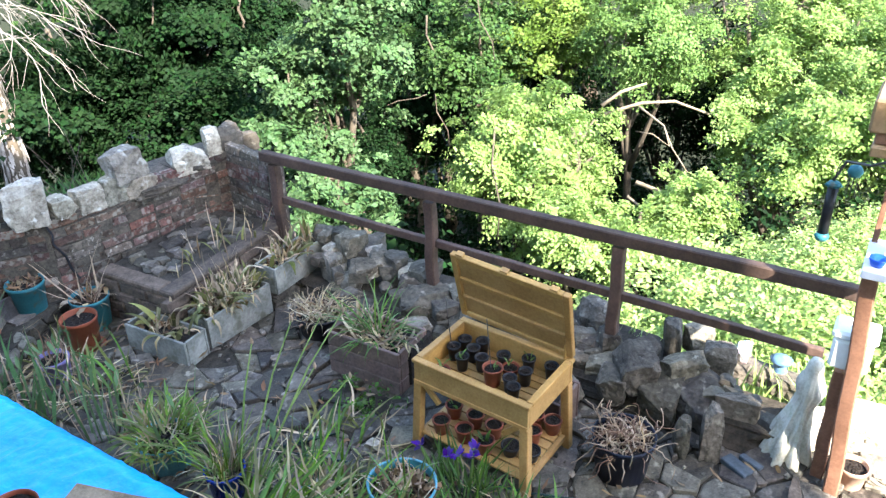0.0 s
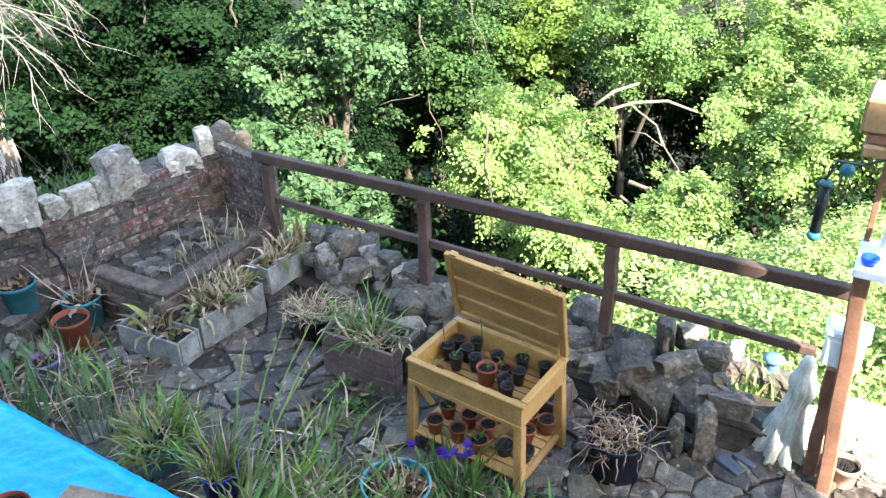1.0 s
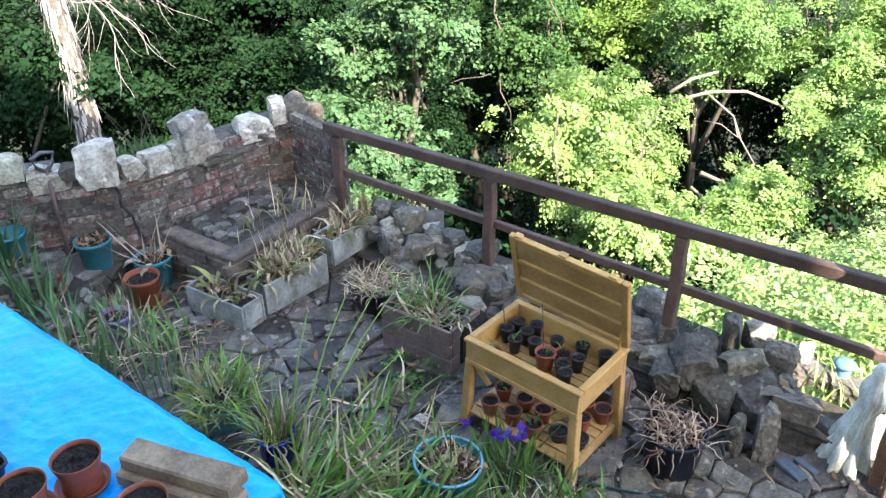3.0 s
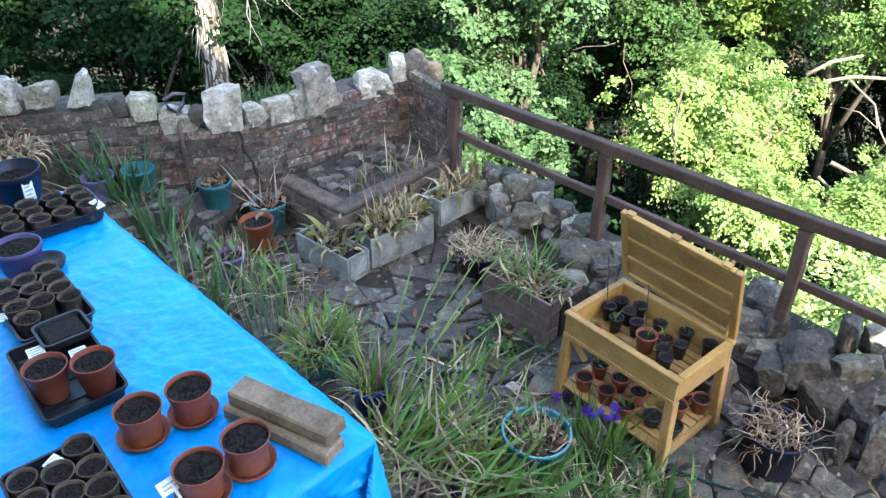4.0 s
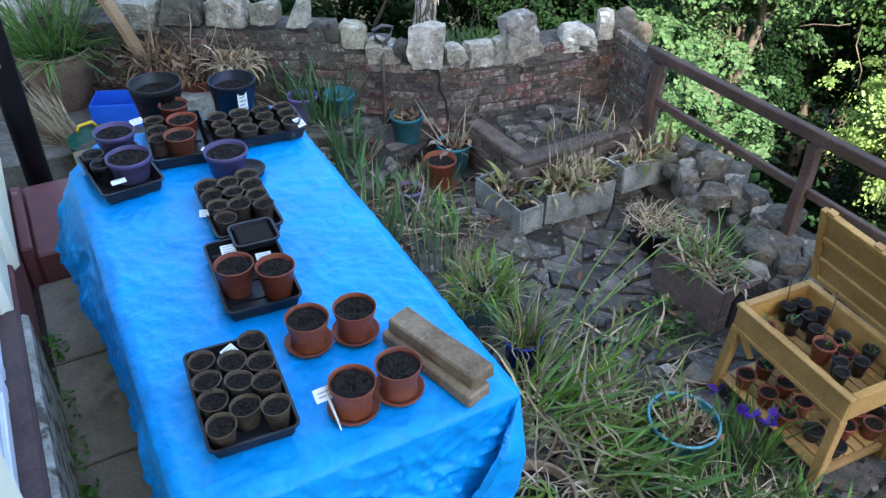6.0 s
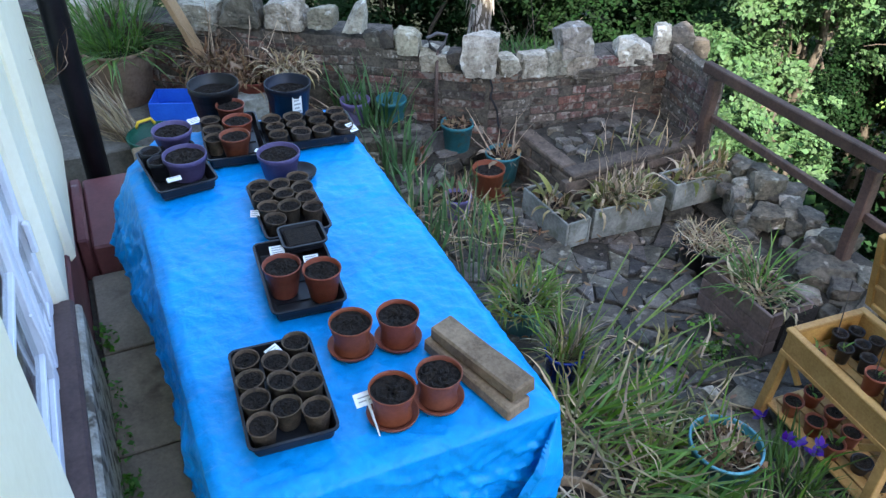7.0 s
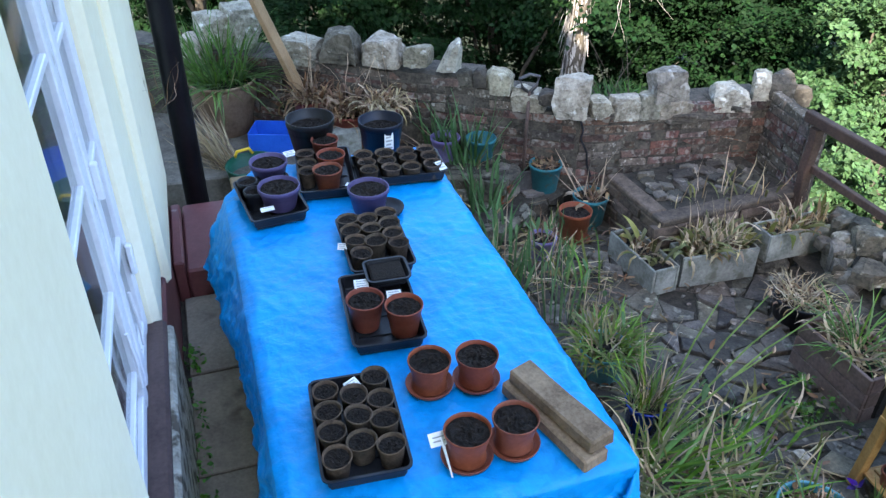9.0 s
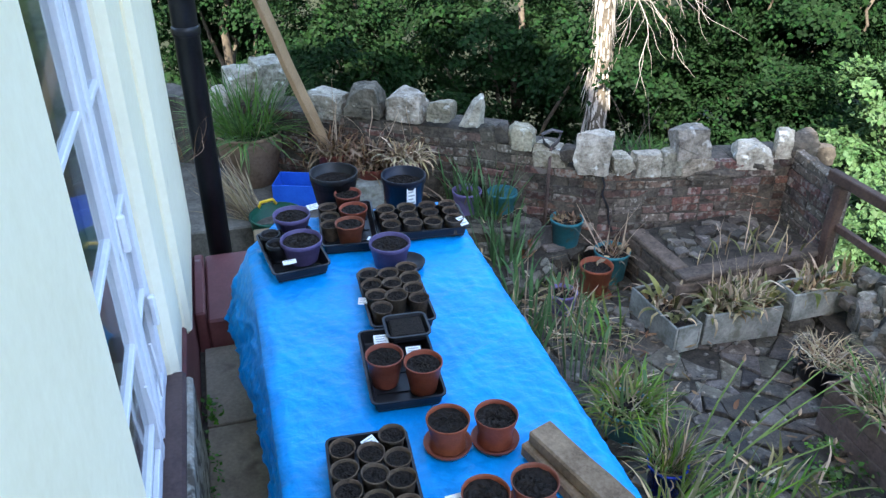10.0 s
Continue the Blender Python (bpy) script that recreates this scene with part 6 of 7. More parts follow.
    inside = [(0.06, 0.44, 1), (0.2, 0.475, 0), (0.27, 0.465, 0), (0.16, 0.405, 0), (0.235, 0.4, 0), (0.3, 0.395, 0), (0.15, 0.25, 2), (0.2, 0.335, 0), (0.265, 0.27, 0), (0.3, 0.17, 0), (0.22, 0.14, 0), (0.31, 0.07, 0), (0.23, 0.215, 1), (0.11, 0.13, 0), (0.15, 0.17, 0)]
    for i, (x, y, kind) in enumerate(inside):
        p = m @ Vector((x, y, zi))
        mat, nm, lb = ((M_BLACK, "black_pot", "small black plastic seedling pot in the cold frame"), (M_TERRA, "terracotta_pot", "low terracotta-coloured pot in the cold frame"), (M_TERRA, "terracotta_pot", "bright terracotta pot with a seedling and canes"))[kind]
        r = (0.028, 0.036, 0.041)[kind]
        q = pot(nm, p.x, p.y, p.z, r, r * 0.76, (0.07, 0.05, 0.085)[kind], mat, lb, "pots in the cold frame", 0.86, 500 + i, rim=0.006, rimh=0.012)
        if kind == 2 or i % 3 == 0:
            tuft("seedling", 5, 0.012, (0.02, 0.055), (0.005, 0.009), (0.0, 0.9), (0.3, 1.4), L_BRIGHT, q, 520 + i, 0.06)
        if kind == 2 or i == 1:
            part("cane", mesh_of("cane", *tube([(0.01, 0.0, 0.05), (0.03, 0.01, 0.3)], 0.0022, 5), M_IRON), None, q)
    shelf = [(0.05, 0.44, 1), (0.16, 0.45, 1), (0.06, 0.33, 1), (0.16, 0.34, 1), (0.26, 0.36, 0), (0.05, 0.22, 1), (0.15, 0.24, 1), (0.25, 0.26, 0), (0.1, 0.13, 0), (0.3, 0.13, 1), (0.21, 0.09, 1), (0.12, 0.045, 0), (0.31, 0.05, 1), (0.3, 0.45, 0)]
    for i, (x, y, kind) in enumerate(shelf):
        p = m @ Vector((x, y, zs))
        q = pot("terracotta_pot" if kind else "black_pot", p.x, p.y, p.z, 0.038, 0.028, 0.07 if kind else 0.05, M_TERRA if kind else M_BLACK, "terracotta-coloured pot of gritty soil on the lower shelf" if kind else "small black pot on the lower shelf", "pots on the shelf", 0.9, 540 + i, rim=0.006, rimh=0.012)
        if i % 4 == 1:
            tuft("seedling", 6, 0.012, (0.03, 0.06), (0.006, 0.012), (0.2, 1.1), (0.3, 1.4), L_GRASS, q, 560 + i, 0.065)
    cx = m @ Vector((D + 0.1, 0.3, 0))
    box = thing("crate_planter", pose(cx.x, cx.y, -0.01, 0, 0, -4), "dark brown wooden planter behind the cold frame", "planter")
    for sx in (-1, 1):
        part("board", box_bm(sx * 0.09 - 0.008, sx * 0.09 + 0.008, -0.25, 0.25, 0.0, 0.2, 0.003), M_CRATE, box)
        part("board", box_bm(-0.08, 0.08, sx * 0.24 - 0.008, sx * 0.24 + 0.008, 0.0, 0.2, 0.003), M_CRATE, box)
    part("soil", box_bm(-0.08, 0.08, -0.23, 0.23, 0.01, 0.17, 0.004), M_SOIL, box)


cold_frame()


# ---- potted plants between the table and the paving ----
def strappy(x, y, z, n, ln, w, lean, bend, mat, seed, label, spread=0.1, name="leafy_plant", dead=0, category="plant"):
    ob = thing(name, pose(x, y, z), label, category)
    tuft("leaves", n, spread, ln, w, lean, bend, mat, ob, seed, 0.0, segs=7)
    if dead:
        tuft("dead_leaves", dead, spread * 1.2, (ln[0] * 0.6, ln[1] * 0.8), (w[0] * 0.7, w[1]), (0.5, 1.5), (0.3, 1.6), L_DRY, ob, seed + 1, 0.0, segs=6)
    return ob


# cobalt pot with grassy bulbs
bp = pot("blue_pot", 1.488, 1.925, -0.01, 0.078, 0.062, 0.16, M_COBALT, "cobalt blue glazed pot of grassy leaves", "", 0.9, 601, rim=0.014)
tuft("leaves", 40, 0.06, (0.14, 0.3), (0.004, 0.007), (0.0, 0.9), (0.2, 1.6), L_STRAP, bp, 602, 0.14, kink=0.12)
tuft("wilted_leaves", 40, 0.07, (0.1, 0.24), (0.004, 0.008), (0.2, 1.3), (0.3, 1.8), L_WILT, bp, 606, 0.14, kink=0.14)
tuft("dead_leaves", 60, 0.07, (0.08, 0.2), (0.003, 0.006), (0.2, 1.3), (0.2, 1.5), L_DRY, bp, 603, 0.14)
tuft("flower_stalk", 6, 0.05, (0.32, 0.48), (0.004, 0.006), (0.0, 0.3), (-0.2, 0.4), L_DRY, bp, 604, 0.14, each=True)
ag = pot("aqua_pot", 1.492, 2.278, -0.01, 0.11, 0.09, 0.16, M_AQUA, "pale blue pot hidden by grassy bulb leaves", "aqua pots", 0.9, 605, rim=0.01)
tuft("leaves", 100, 0.12, (0.08, 0.24), (0.005, 0.01), (0.3, 1.6), (0.5, 2.0), L_STRAP, ag, 606, 0.14, kink=0.12)
tuft("wilted_leaves", 70, 0.13, (0.08, 0.22), (0.006, 0.011), (0.4, 1.6), (0.4, 2.0), L_WILT, ag, 609, 0.14, kink=0.14)
tuft("leaves", 50, 0.1, (0.1, 0.22), (0.006, 0.01), (0.3, 1.3), (0.5, 2.0), L_YELLOW, ag, 608, 0.14)
tuft("dead_leaves", 70, 0.11, (0.08, 0.2), (0.004, 0.007), (0.6, 1.6), (0.2, 1.5), L_DRY, ag, 607, 0.14)
# aqua-rimmed tub of dead bulbs
tp = pot("aqua_pot", 1.743, 1.248, -0.01, 0.128, 0.108, 0.2, M_TEAL, "wide teal pot with a pale blue rim and dry bulbs", "aqua pots", 0.84, 611, rim=0.012)
part("rim_band", mesh_of("rim_band", *lathe([(0.127, 0.194), (0.133, 0.19), (0.134, 0.202), (0.129, 0.205), (0.125, 0.201)], 36, 0.02, 3), M_AQUA, True), None, tp, "pale blue worn rim")
tuft("dead_leaves", 150, 0.1, (0.03, 0.09), (0.008, 0.026), (0.9, 1.9), (-0.4, 1.4), L_DEAD, tp, 612, 0.175, kink=0.6)
tuft("dead_leaves", 26, 0.1, (0.04, 0.12), (0.003, 0.008), (0.5, 1.8), (-0.5, 1.6), L_DRY, tp, 613, 0.175, kink=0.6)
part("bulb", soil_mesh("bulb", 0.035, 0.2, 5, L_DRY, 0.9), None, tp, "papery dry bulb")
tuft("dry_stalk", 8, 0.1, (0.1, 0.24), (0.004, 0.006), (0.1, 0.9), (-0.4, 0.6), L_DRY, tp, 614, 0.16, each=True, kink=0.15)
tuft("leaves", 22, 0.11, (0.1, 0.22), (0.004, 0.007), (0.0, 0.8), (0.0, 1.0), L_GRASS, tp, 615, 0.17)
sp = pot("aqua_pot", 1.574, 1.584, -0.01, 0.062, 0.05, 0.1, M_AQUA, "small pale blue pot with dry bulb leaves", "aqua pots", 0.85, 616)
tuft("dead_leaves", 40, 0.06, (0.05, 0.13), (0.004, 0.009), (0.3, 1.6), (0.0, 1.4), L_DRY, sp, 617, 0.08, kink=0.5)
st = pot("stone_pot", 1.082, 1.228, -0.01, 0.125, 0.1, 0.21, M_OLDWOOD, "weathered grey-brown clay pot below the table corner", "", 0.85, 621, rim=0.03)
tuft("leaves", 40, 0.09, (0.2, 0.42), (0.006, 0.01), (0.7, 1.4), (0.2, 1.1), L_STRAP, st, 622, 0.18, az=0.1)
tuft("dead_leaves", 40, 0.1, (0.1, 0.3), (0.004, 0.008), (0.6, 1.6), (0.1, 1.3), L_DRY, st, 623, 0.18)


def sprawl(x, y, n, ln, seed, label, spread=0.12, az=0.3, dry=40, brown=20, mat=L_STRAP, lean=(0.5, 1.2), w=(0.007, 0.012), z=0.01, bend=(0.3, 1.1)):
    """Long bulb leaves flopping one way over straw and brown litter."""
    ob = thing("bulb_plant", pose(x, y, 0.0), label, "plant")
    tuft("leaves", n, spread, (ln[0] * 0.95, ln[1] * 1.12), w, lean, bend, mat, ob, seed, z, az=az, segs=9, kink=0.06)
    tuft("wilted_leaves", int(dry * 0.7), spread * 1.2, (ln[0] * 0.8, ln[1]), (0.006, 0.012), (0.6, 1.5), (0.2, 1.2), L_WILT, ob, seed + 3, max(0.02, z * 0.9), segs=7, kink=0.14)
    tuft("dead_leaves", int(dry * 0.8), spread * 1.35, (ln[0] * 0.7, ln[1]), (0.004, 0.01), (0.6, 1.5), (0.2, 1.1), L_DRY, ob, seed + 1, max(0.02, z * 0.8), segs=7, kink=0.2)
    tuft("dead_leaves", brown, spread * 1.3, (0.04, 0.1), (0.01, 0.022), (1.0, 1.6), (-0.2, 0.5), L_DEAD, ob, seed + 2, 0.02)
    return ob


sprawl(1.392, 1.557, 34, (0.18, 0.4), 625, "long green and straw bulb leaves flopping from the table corner", 0.12, -0.15, 50, 16, lean=(1.0, 1.45), z=0.14, bend=(0.1, 0.6))
sprawl(1.461, 1.345, 36, (0.16, 0.38), 628, "sprawling clump of green and straw-coloured bulb leaves", 0.14, -0.3, 50, 30, lean=(1.0, 1.45), z=0.1, bend=(0.1, 0.6))
sprawl(1.494, 1.162, 34, (0.12, 0.3), 631, "sprawling green bulb leaves over brown litter", 0.13, -0.2, 40, 30, L_GRASS, (0.7, 1.45), z=0.08, bend=(0.1, 0.7))
sprawl(1.888, 1.677, 7, (0.12, 0.26), 634, "thin straw and a few grass blades on the paving", 0.15, 0.6, 40, 10, L_GRASS, (0.1, 1.2))
sprawl(1.629, 1.532, 10, (0.12, 0.28), 637, "thin straw and brown litter on the paving", 0.13, 0.6, 50, 30, L_STRAP)
strappy(1.870, 1.007, 0.0, 80, (0.1, 0.24), (0.004, 0.008), (0.1, 1.3), (0.2, 1.4), L_GRASS, 640, "grassy iris foliage at the edge of the paving", 0.15, dead=60)
strappy(1.655, 0.993, 0.0, 80, (0.1, 0.24), (0.004, 0.008), (0.1, 1.3), (0.2, 1.4), L_GRASS, 642, "grassy iris foliage at the edge of the paving", 0.15, dead=60)
strappy(1.884, 0.789, 0.0, 70, (0.1, 0.22), (0.005, 0.009), (0.2, 1.2), (0.2, 1.4), L_GRASS, 644, "grassy iris foliage at the edge of the paving", 0.14, dead=60)
sprawl(1.656, 2.873, 8, (0.16, 0.34), 646, "thin bulb leaves over straw beside the table", 0.12, 1.2, 34, 14, L_GRASS, (0.0, 0.9))
sprawl(1.616, 2.487, 14, (0.08, 0.18), 649, "low straw-mixed bulb leaves on the paving", 0.14, 0.4, 44, 24)
sprawl(1.714, 3.309, 6, (0.12, 0.26), 652, "dry bulb debris beside the lilac pot", 0.13, 0.8, 40, 40, L_BLUEGREEN, (0.0, 0.9))
# long arching stems over the paving
stem = thing("allium_stalks", pose(1.349, 1.737, 0.0), "long green allium stalks arching over the paving", "plant stalks")
for i, (dx, dy, zz) in enumerate(((0.72, 0.30, 0.47), (0.90, 0.16, 0.46), (0.86, 0.26, 0.42), (0.62, 0.10, 0.36), (0.48, 0.3, 0.5), (0.7, -0.02, 0.3))):
    pts = [Vector((0.02 * i, 0, 0.02)), Vector((dx * 0.3, dy * 0.3, zz * 0.45)), Vector((dx * 0.65, dy * 0.65, zz * 0.82)), Vector((dx, dy, zz))]
    sk = part("stalk", mesh_of("stalk", *tube(pts, 0.0062, 6, 0.45), L_STRAP, True), None, stem)
    bv, bf = lathe([(0.002, -0.012), (0.008, 0.0), (0.006, 0.014), (0.001, 0.026)], 8)
    part("bud", mesh_of("bud", [Vector(v) + pts[-1] for v in bv], bf, L_DRY, True), None, sk, "pale papery bud")
tuft("leaves", 12, 0.05, (0.25, 0.5), (0.007, 0.012), (0.8, 1.3), (0.0, 0.6), L_STRAP, stem, 655, 0.02, az=0.3, segs=8)
# tall blue-green leaves along the table's far side
for i, (q, n, ln) in enumerate((((1.476, 3.921), 66, (0.36, 0.62)), ((1.385, 4.082), 46, (0.3, 0.54)), ((1.471, 3.594), 48, (0.32, 0.56)), ((1.447, 3.310), 14, (0.3, 0.5)), ((1.421, 2.986), 14, (0.28, 0.5)))):
    strappy(q[0] - 0.05, q[1], 0.12 if i < 2 else 0.0, n, ln, (0.009, 0.017), (0.0, 0.45), (0.0, 1.0), L_BLUEGREEN, 1640 + 2 * i, "tall blue-green strap leaves beside the table", 0.09, dead=26)
for i, q in enumerate(((1.382, 3.083), (1.541, 3.020), (1.500, 2.630), (1.456, 2.682), (1.666, 1.711), (1.549, 2.310))):
    gob = thing("bulb_stalks", pose(q[0], q[1], 0.0), "grey-green bulb stalks with drooping tips", "plant stalks")
    tuft("stalk", 6, 0.09, (0.3, 0.5), (0.006, 0.01), (0.0, 0.3), (0.0, 0.5), L_BLUEGREEN, gob, 660 + i, each=True)
    tuft("dry_stalk", 5, 0.12, (0.28, 0.5), (0.003, 0.006), (0.0, 0.35), (-0.2, 0.3), L_DRY, gob, 670 + i, each=True, kink=0.08)
    tuft("hooded_leaf", 4, 0.09, (0.05, 0.09), (0.011, 0.018), (2.2, 3.0), (0.0, 0.3), L_BLUEGREEN, gob, 680 + i, 0.36, each=True)

# violet irises
iris = thing("iris", pose(1.978, 1.122, 0.0), "violet irises in flower among grassy leaves", "flower")
tuft("leaves", 60, 0.1, (0.15, 0.3), (0.006, 0.01), (0.0, 0.7), (0.1, 1.0), L_GRASS, iris, 690)
for i, (q) in enumerate(((1.867, 1.244), (1.878, 1.088), (1.955, 1.055), (1.896, 1.030), (1.871, 1.125))):
    lx, ly = q[0] - iris.location.x, q[1] - iris.location.y
    zz = 0.28 + 0.02 * (i % 2)
    part("stalk", mesh_of("stalk", *tube([(lx * 0.4, ly * 0.4, 0.0), (lx * 0.8, ly * 0.8, zz * 0.6), (lx, ly, zz)], 0.004, 5), L_GRASS), None, iris)
    bl = tuft("petals", 10, 0.01, (0.022, 0.04), (0.009, 0.017), (0.2, 1.5), (0.3, 1.6), L_PETAL, iris, 700 + i, zz, "violet petals")
    bl.location = (lx, ly, 0)

# low weeds and small litter on the paving
wd = thing("weeds", pose(2.261, 1.857, -0.01), "low green weeds growing between paving stones", "weeds", kind="stuff")
part("foliage", leaf_cloud("foliage", [(rng.uniform(-0.14, 0.14), rng.uniform(-0.25, 0.12), 0.03, rng.uniform(0.03, 0.07)) for _ in range(16)], 300, 0.04, L_GRASS, 71), None, wd)
for i, q in enumerate(((2.011, 1.599), (1.993, 1.515), (1.948, 1.819), (1.702, 1.644))):
    rock(q[0], q[1], -0.01, 0.07, 0.03, 720 + i, M_ROCK, 0.7, label="broken pale flat stone lying on the paving", group="loose pale stones")
hose = new("hose", mesh_of("hose", *tube([(1.747, 1.964, 0.015), (1.990, 1.757, 0.015), (1.761, 1.931, 0.015), (2.068, 0.994, 0.015), (2.091, 0.892, 0.013), (2.150, 0.736, 0.012), (2.214, 0.574, 0.012), (2.254, 0.364, 0.012)], 0.0055, 8), M_HOSE, True))
tagged(hose, "thin dark green garden hose lying on the paving", "hose")

# bluish slates laid among the paving
M_BLUESLATE = material("blue_grey_slate", (0.035, 0.046, 0.056), (0.09, 0.11, 0.13), 14, 0.7, 0.5, 70)
for x, y, w, ln, rz in ((2.66, 0.215, 0.06, 0.125, 62), (2.71, 0.17, 0.032, 0.1, 66)):
    ob = new("slate_slab", bpy.data.meshes.new("slate_slab"))
    sb = box_bm(-ln / 2, ln / 2, -w / 2, w / 2, 0.0, 0.03, 0.004)
    sb.to_mesh(ob.data)
    sb.free()
    ob.data.materials.append(M_BLUESLATE)
    ob.matrix_world = pose(x, y, -0.008, 0, 0, rz)
    tagged(ob, "smooth blue-grey slate slab let into the paving", "slab", "blue slates")

# ---- sunny end of the terrace ----
def statue(x, y):
    """A draped standing figure as one plain shape."""
    vs, fs = lathe([(0.001, 0), (0.12, 0), (0.125, 0.03), (0.098, 0.12), (0.077, 0.22), (0.06, 0.3), (0.052, 0.345), (0.066, 0.385), (0.07, 0.42), (0.062, 0.45), (0.048, 0.472), (0.045, 0.495), (0.043, 0.52), (0.03, 0.548), (0.001, 0.558)], 72)
    out = []
    for v in vs:
        a = math.atan2(v[1], v[0])
        k = max(0.0, 1 - v[2] / 0.36)
        f = 1 + (0.07 + 0.15 * k) * math.sin(8 * a + 11 * v[2]) * (v[2] < 0.44) + (0.04 + 0.09 * k) * math.sin(21 * a - 17 * v[2]) * (v[2] < 0.44)
        sw = 0.05 * k
        lean = 0.05 * v[2]
        arm = 0.035 * max(0.0, 1 - abs(v[2] - 0.36) / 0.07) * max(0.0, math.cos(a - 3.6))
        out.append((v[0] * f - sw + lean * 0.22 + arm * math.cos(a), v[1] * f * 0.85 + sw * 0.8 - lean * 0.97 + arm * math.sin(a), v[2]))
    ob = new("statue", mesh_of("statue", out, fs, M_STATUE, True))
    ob.matrix_world = pose(x, y, -0.005, 0, 0, 20) @ Matrix.Scale(0.84, 4)
    tagged(ob, "weathered cream garden statue in flowing drapery", "statue")


statue(2.900, 0.051)
bt = thing("bird_table", pose(0, 0, 0), "brown timber bird table with a roof and feeding tray", "bird table")
PB, PT = Vector((2.722, -0.135, -0.02)), Vector((2.750, -0.064, 0.996))
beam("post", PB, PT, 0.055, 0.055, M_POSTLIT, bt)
TX, TY, TZ2 = PT.x + 0.02, PT.y - 0.1, PT.z
part("tray", box_bm(TX - 0.13, TX + 0.13, TY - 0.13, TY + 0.13, TZ2 + 0.002, TZ2 + 0.035, 0.004), M_PAINT, bt, "pale painted tray")
for y in (TY - 0.115, TY + 0.115):
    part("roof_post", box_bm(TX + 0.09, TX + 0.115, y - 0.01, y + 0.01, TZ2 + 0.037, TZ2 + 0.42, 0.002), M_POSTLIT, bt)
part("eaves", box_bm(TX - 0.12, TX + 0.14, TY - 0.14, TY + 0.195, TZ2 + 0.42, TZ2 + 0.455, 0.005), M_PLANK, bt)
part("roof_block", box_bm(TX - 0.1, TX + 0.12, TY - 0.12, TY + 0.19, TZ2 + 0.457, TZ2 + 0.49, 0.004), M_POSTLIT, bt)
part("roof", box_bm(TX - 0.11, TX + 0.13, TY - 0.13, TY + 0.215, TZ2 + 0.492, TZ2 + 0.6, 0.008), M_PLANK, bt)
part("arm", mesh_of("arm", *tube([(TX, TY + 0.12, TZ2 + 0.38), (2.86, 0.02, 1.31), (2.93, 0.10, 1.285), (2.95, 0.13, 1.2)], 0.005, 6), M_IRON), None, bt, "thin black hanging arm")
fd = thing("bird_feeder", pose(2.950, 0.125, 1.088), "hanging tube bird feeder with teal cap and base", "bird feeder")
part("tube", mesh_of("tube", *lathe([(0.001, -0.1), (0.019, -0.1), (0.019, 0.09), (0.001, 0.09)], 14), M_BLACK, True), None, fd)
part("cap", mesh_of("cap", *lathe([(0.001, 0.092), (0.03, 0.092), (0.018, 0.106), (0.001, 0.11)], 16), M_TEAL, True), None, fd)
part("base", mesh_of("base", *lathe([(0.001, -0.13), (0.02, -0.13), (0.027, -0.115), (0.021, -0.101), (0.001, -0.101)], 16), M_TEAL, True), None, fd)
part("hook", mesh_of("hook", *tube([(0, 0, 0.11), (0.004, 0, 0.16), (0.0, -0.01, 0.19)], 0.002, 5), M_IRON), None, fd)
f2 = thing("bird_feeder", pose(2.970, 0.068, 1.238), "small hanging feeder with a teal globe top", "bird feeder")
part("globe", mesh_of("globe", *lathe([(0.001, -0.025), (0.02, -0.018), (0.027, 0.0), (0.02, 0.018), (0.001, 0.026)], 14), M_TEAL, True), None, f2)
part("cage", mesh_of("cage", *join([tube([(0.018 * math.cos(a), 0.018 * math.sin(a), -0.02), (0.018 * math.cos(a), 0.018 * math.sin(a), -0.1)], 0.0016, 4) for a in np.arange(0, 6.2, 0.785)]), M_IRON), None, f2)
part("hook", mesh_of("hook", *tube([(0, 0, 0.02), (-0.01, -0.03, 0.05), (-0.05, -0.12, 0.04)], 0.002, 5), M_IRON), None, f2)
dm = pot("seed_hopper", TX, TY + 0.02, TZ2 + 0.036, 0.05, 0.06, 0.12, M_WHITE, "clear plastic seed hopper standing on the bird table", "", 0, 731, category="feeder")
bd = thing("seed_dish", pose(TX - 0.08, TY + 0.09, TZ2 + 0.036), "small bright blue dish on the bird table", "dish")
part("bowl", mesh_of("bowl", *lathe([(0.001, 0), (0.02, 0), (0.03, 0.03), (0.026, 0.03), (0.018, 0.006), (0.001, 0.006)], 14), M_BLUETRAY, True), None, bd)
gp = thing("gate_post", pose(0, 0, 0), "short reddish-brown timber post beside the statue", "post")
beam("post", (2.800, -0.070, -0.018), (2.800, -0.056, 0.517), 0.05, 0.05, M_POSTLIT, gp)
beam("iron_strap", (2.790, -0.103, 0.038), (2.790, -0.085, 0.540), 0.012, 0.012, M_IRON, gp, "dark iron strap")
wx = Vector((2.800, -0.064, 0.552))
# made-up box in place of an unclear glaring white thing, likely a bag
wb = thing("plastic_box", pose(wx.x, wx.y, wx.z + 0.0), "plain white box standing in for a glaring white thing on the short post", "box")
part("body", box_bm(-0.06, 0.06, -0.075, 0.06, 0, 0.13, 0.012), M_WHITE, wb)
part("lid", box_bm(-0.065, 0.065, -0.085, 0.068, 0.132, 0.165, 0.01), M_WHITE, wb)
for i, (dx, dy, w, h) in enumerate(((3.0, -0.05, 0.22, 0.16), (3.05, -0.22, 0.26, 0.2), (2.95, -0.32, 0.3, 0.1), (2.86, -0.45, 0.3, 0.08))):
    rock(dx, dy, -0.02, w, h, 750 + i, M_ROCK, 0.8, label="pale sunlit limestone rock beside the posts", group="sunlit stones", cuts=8)
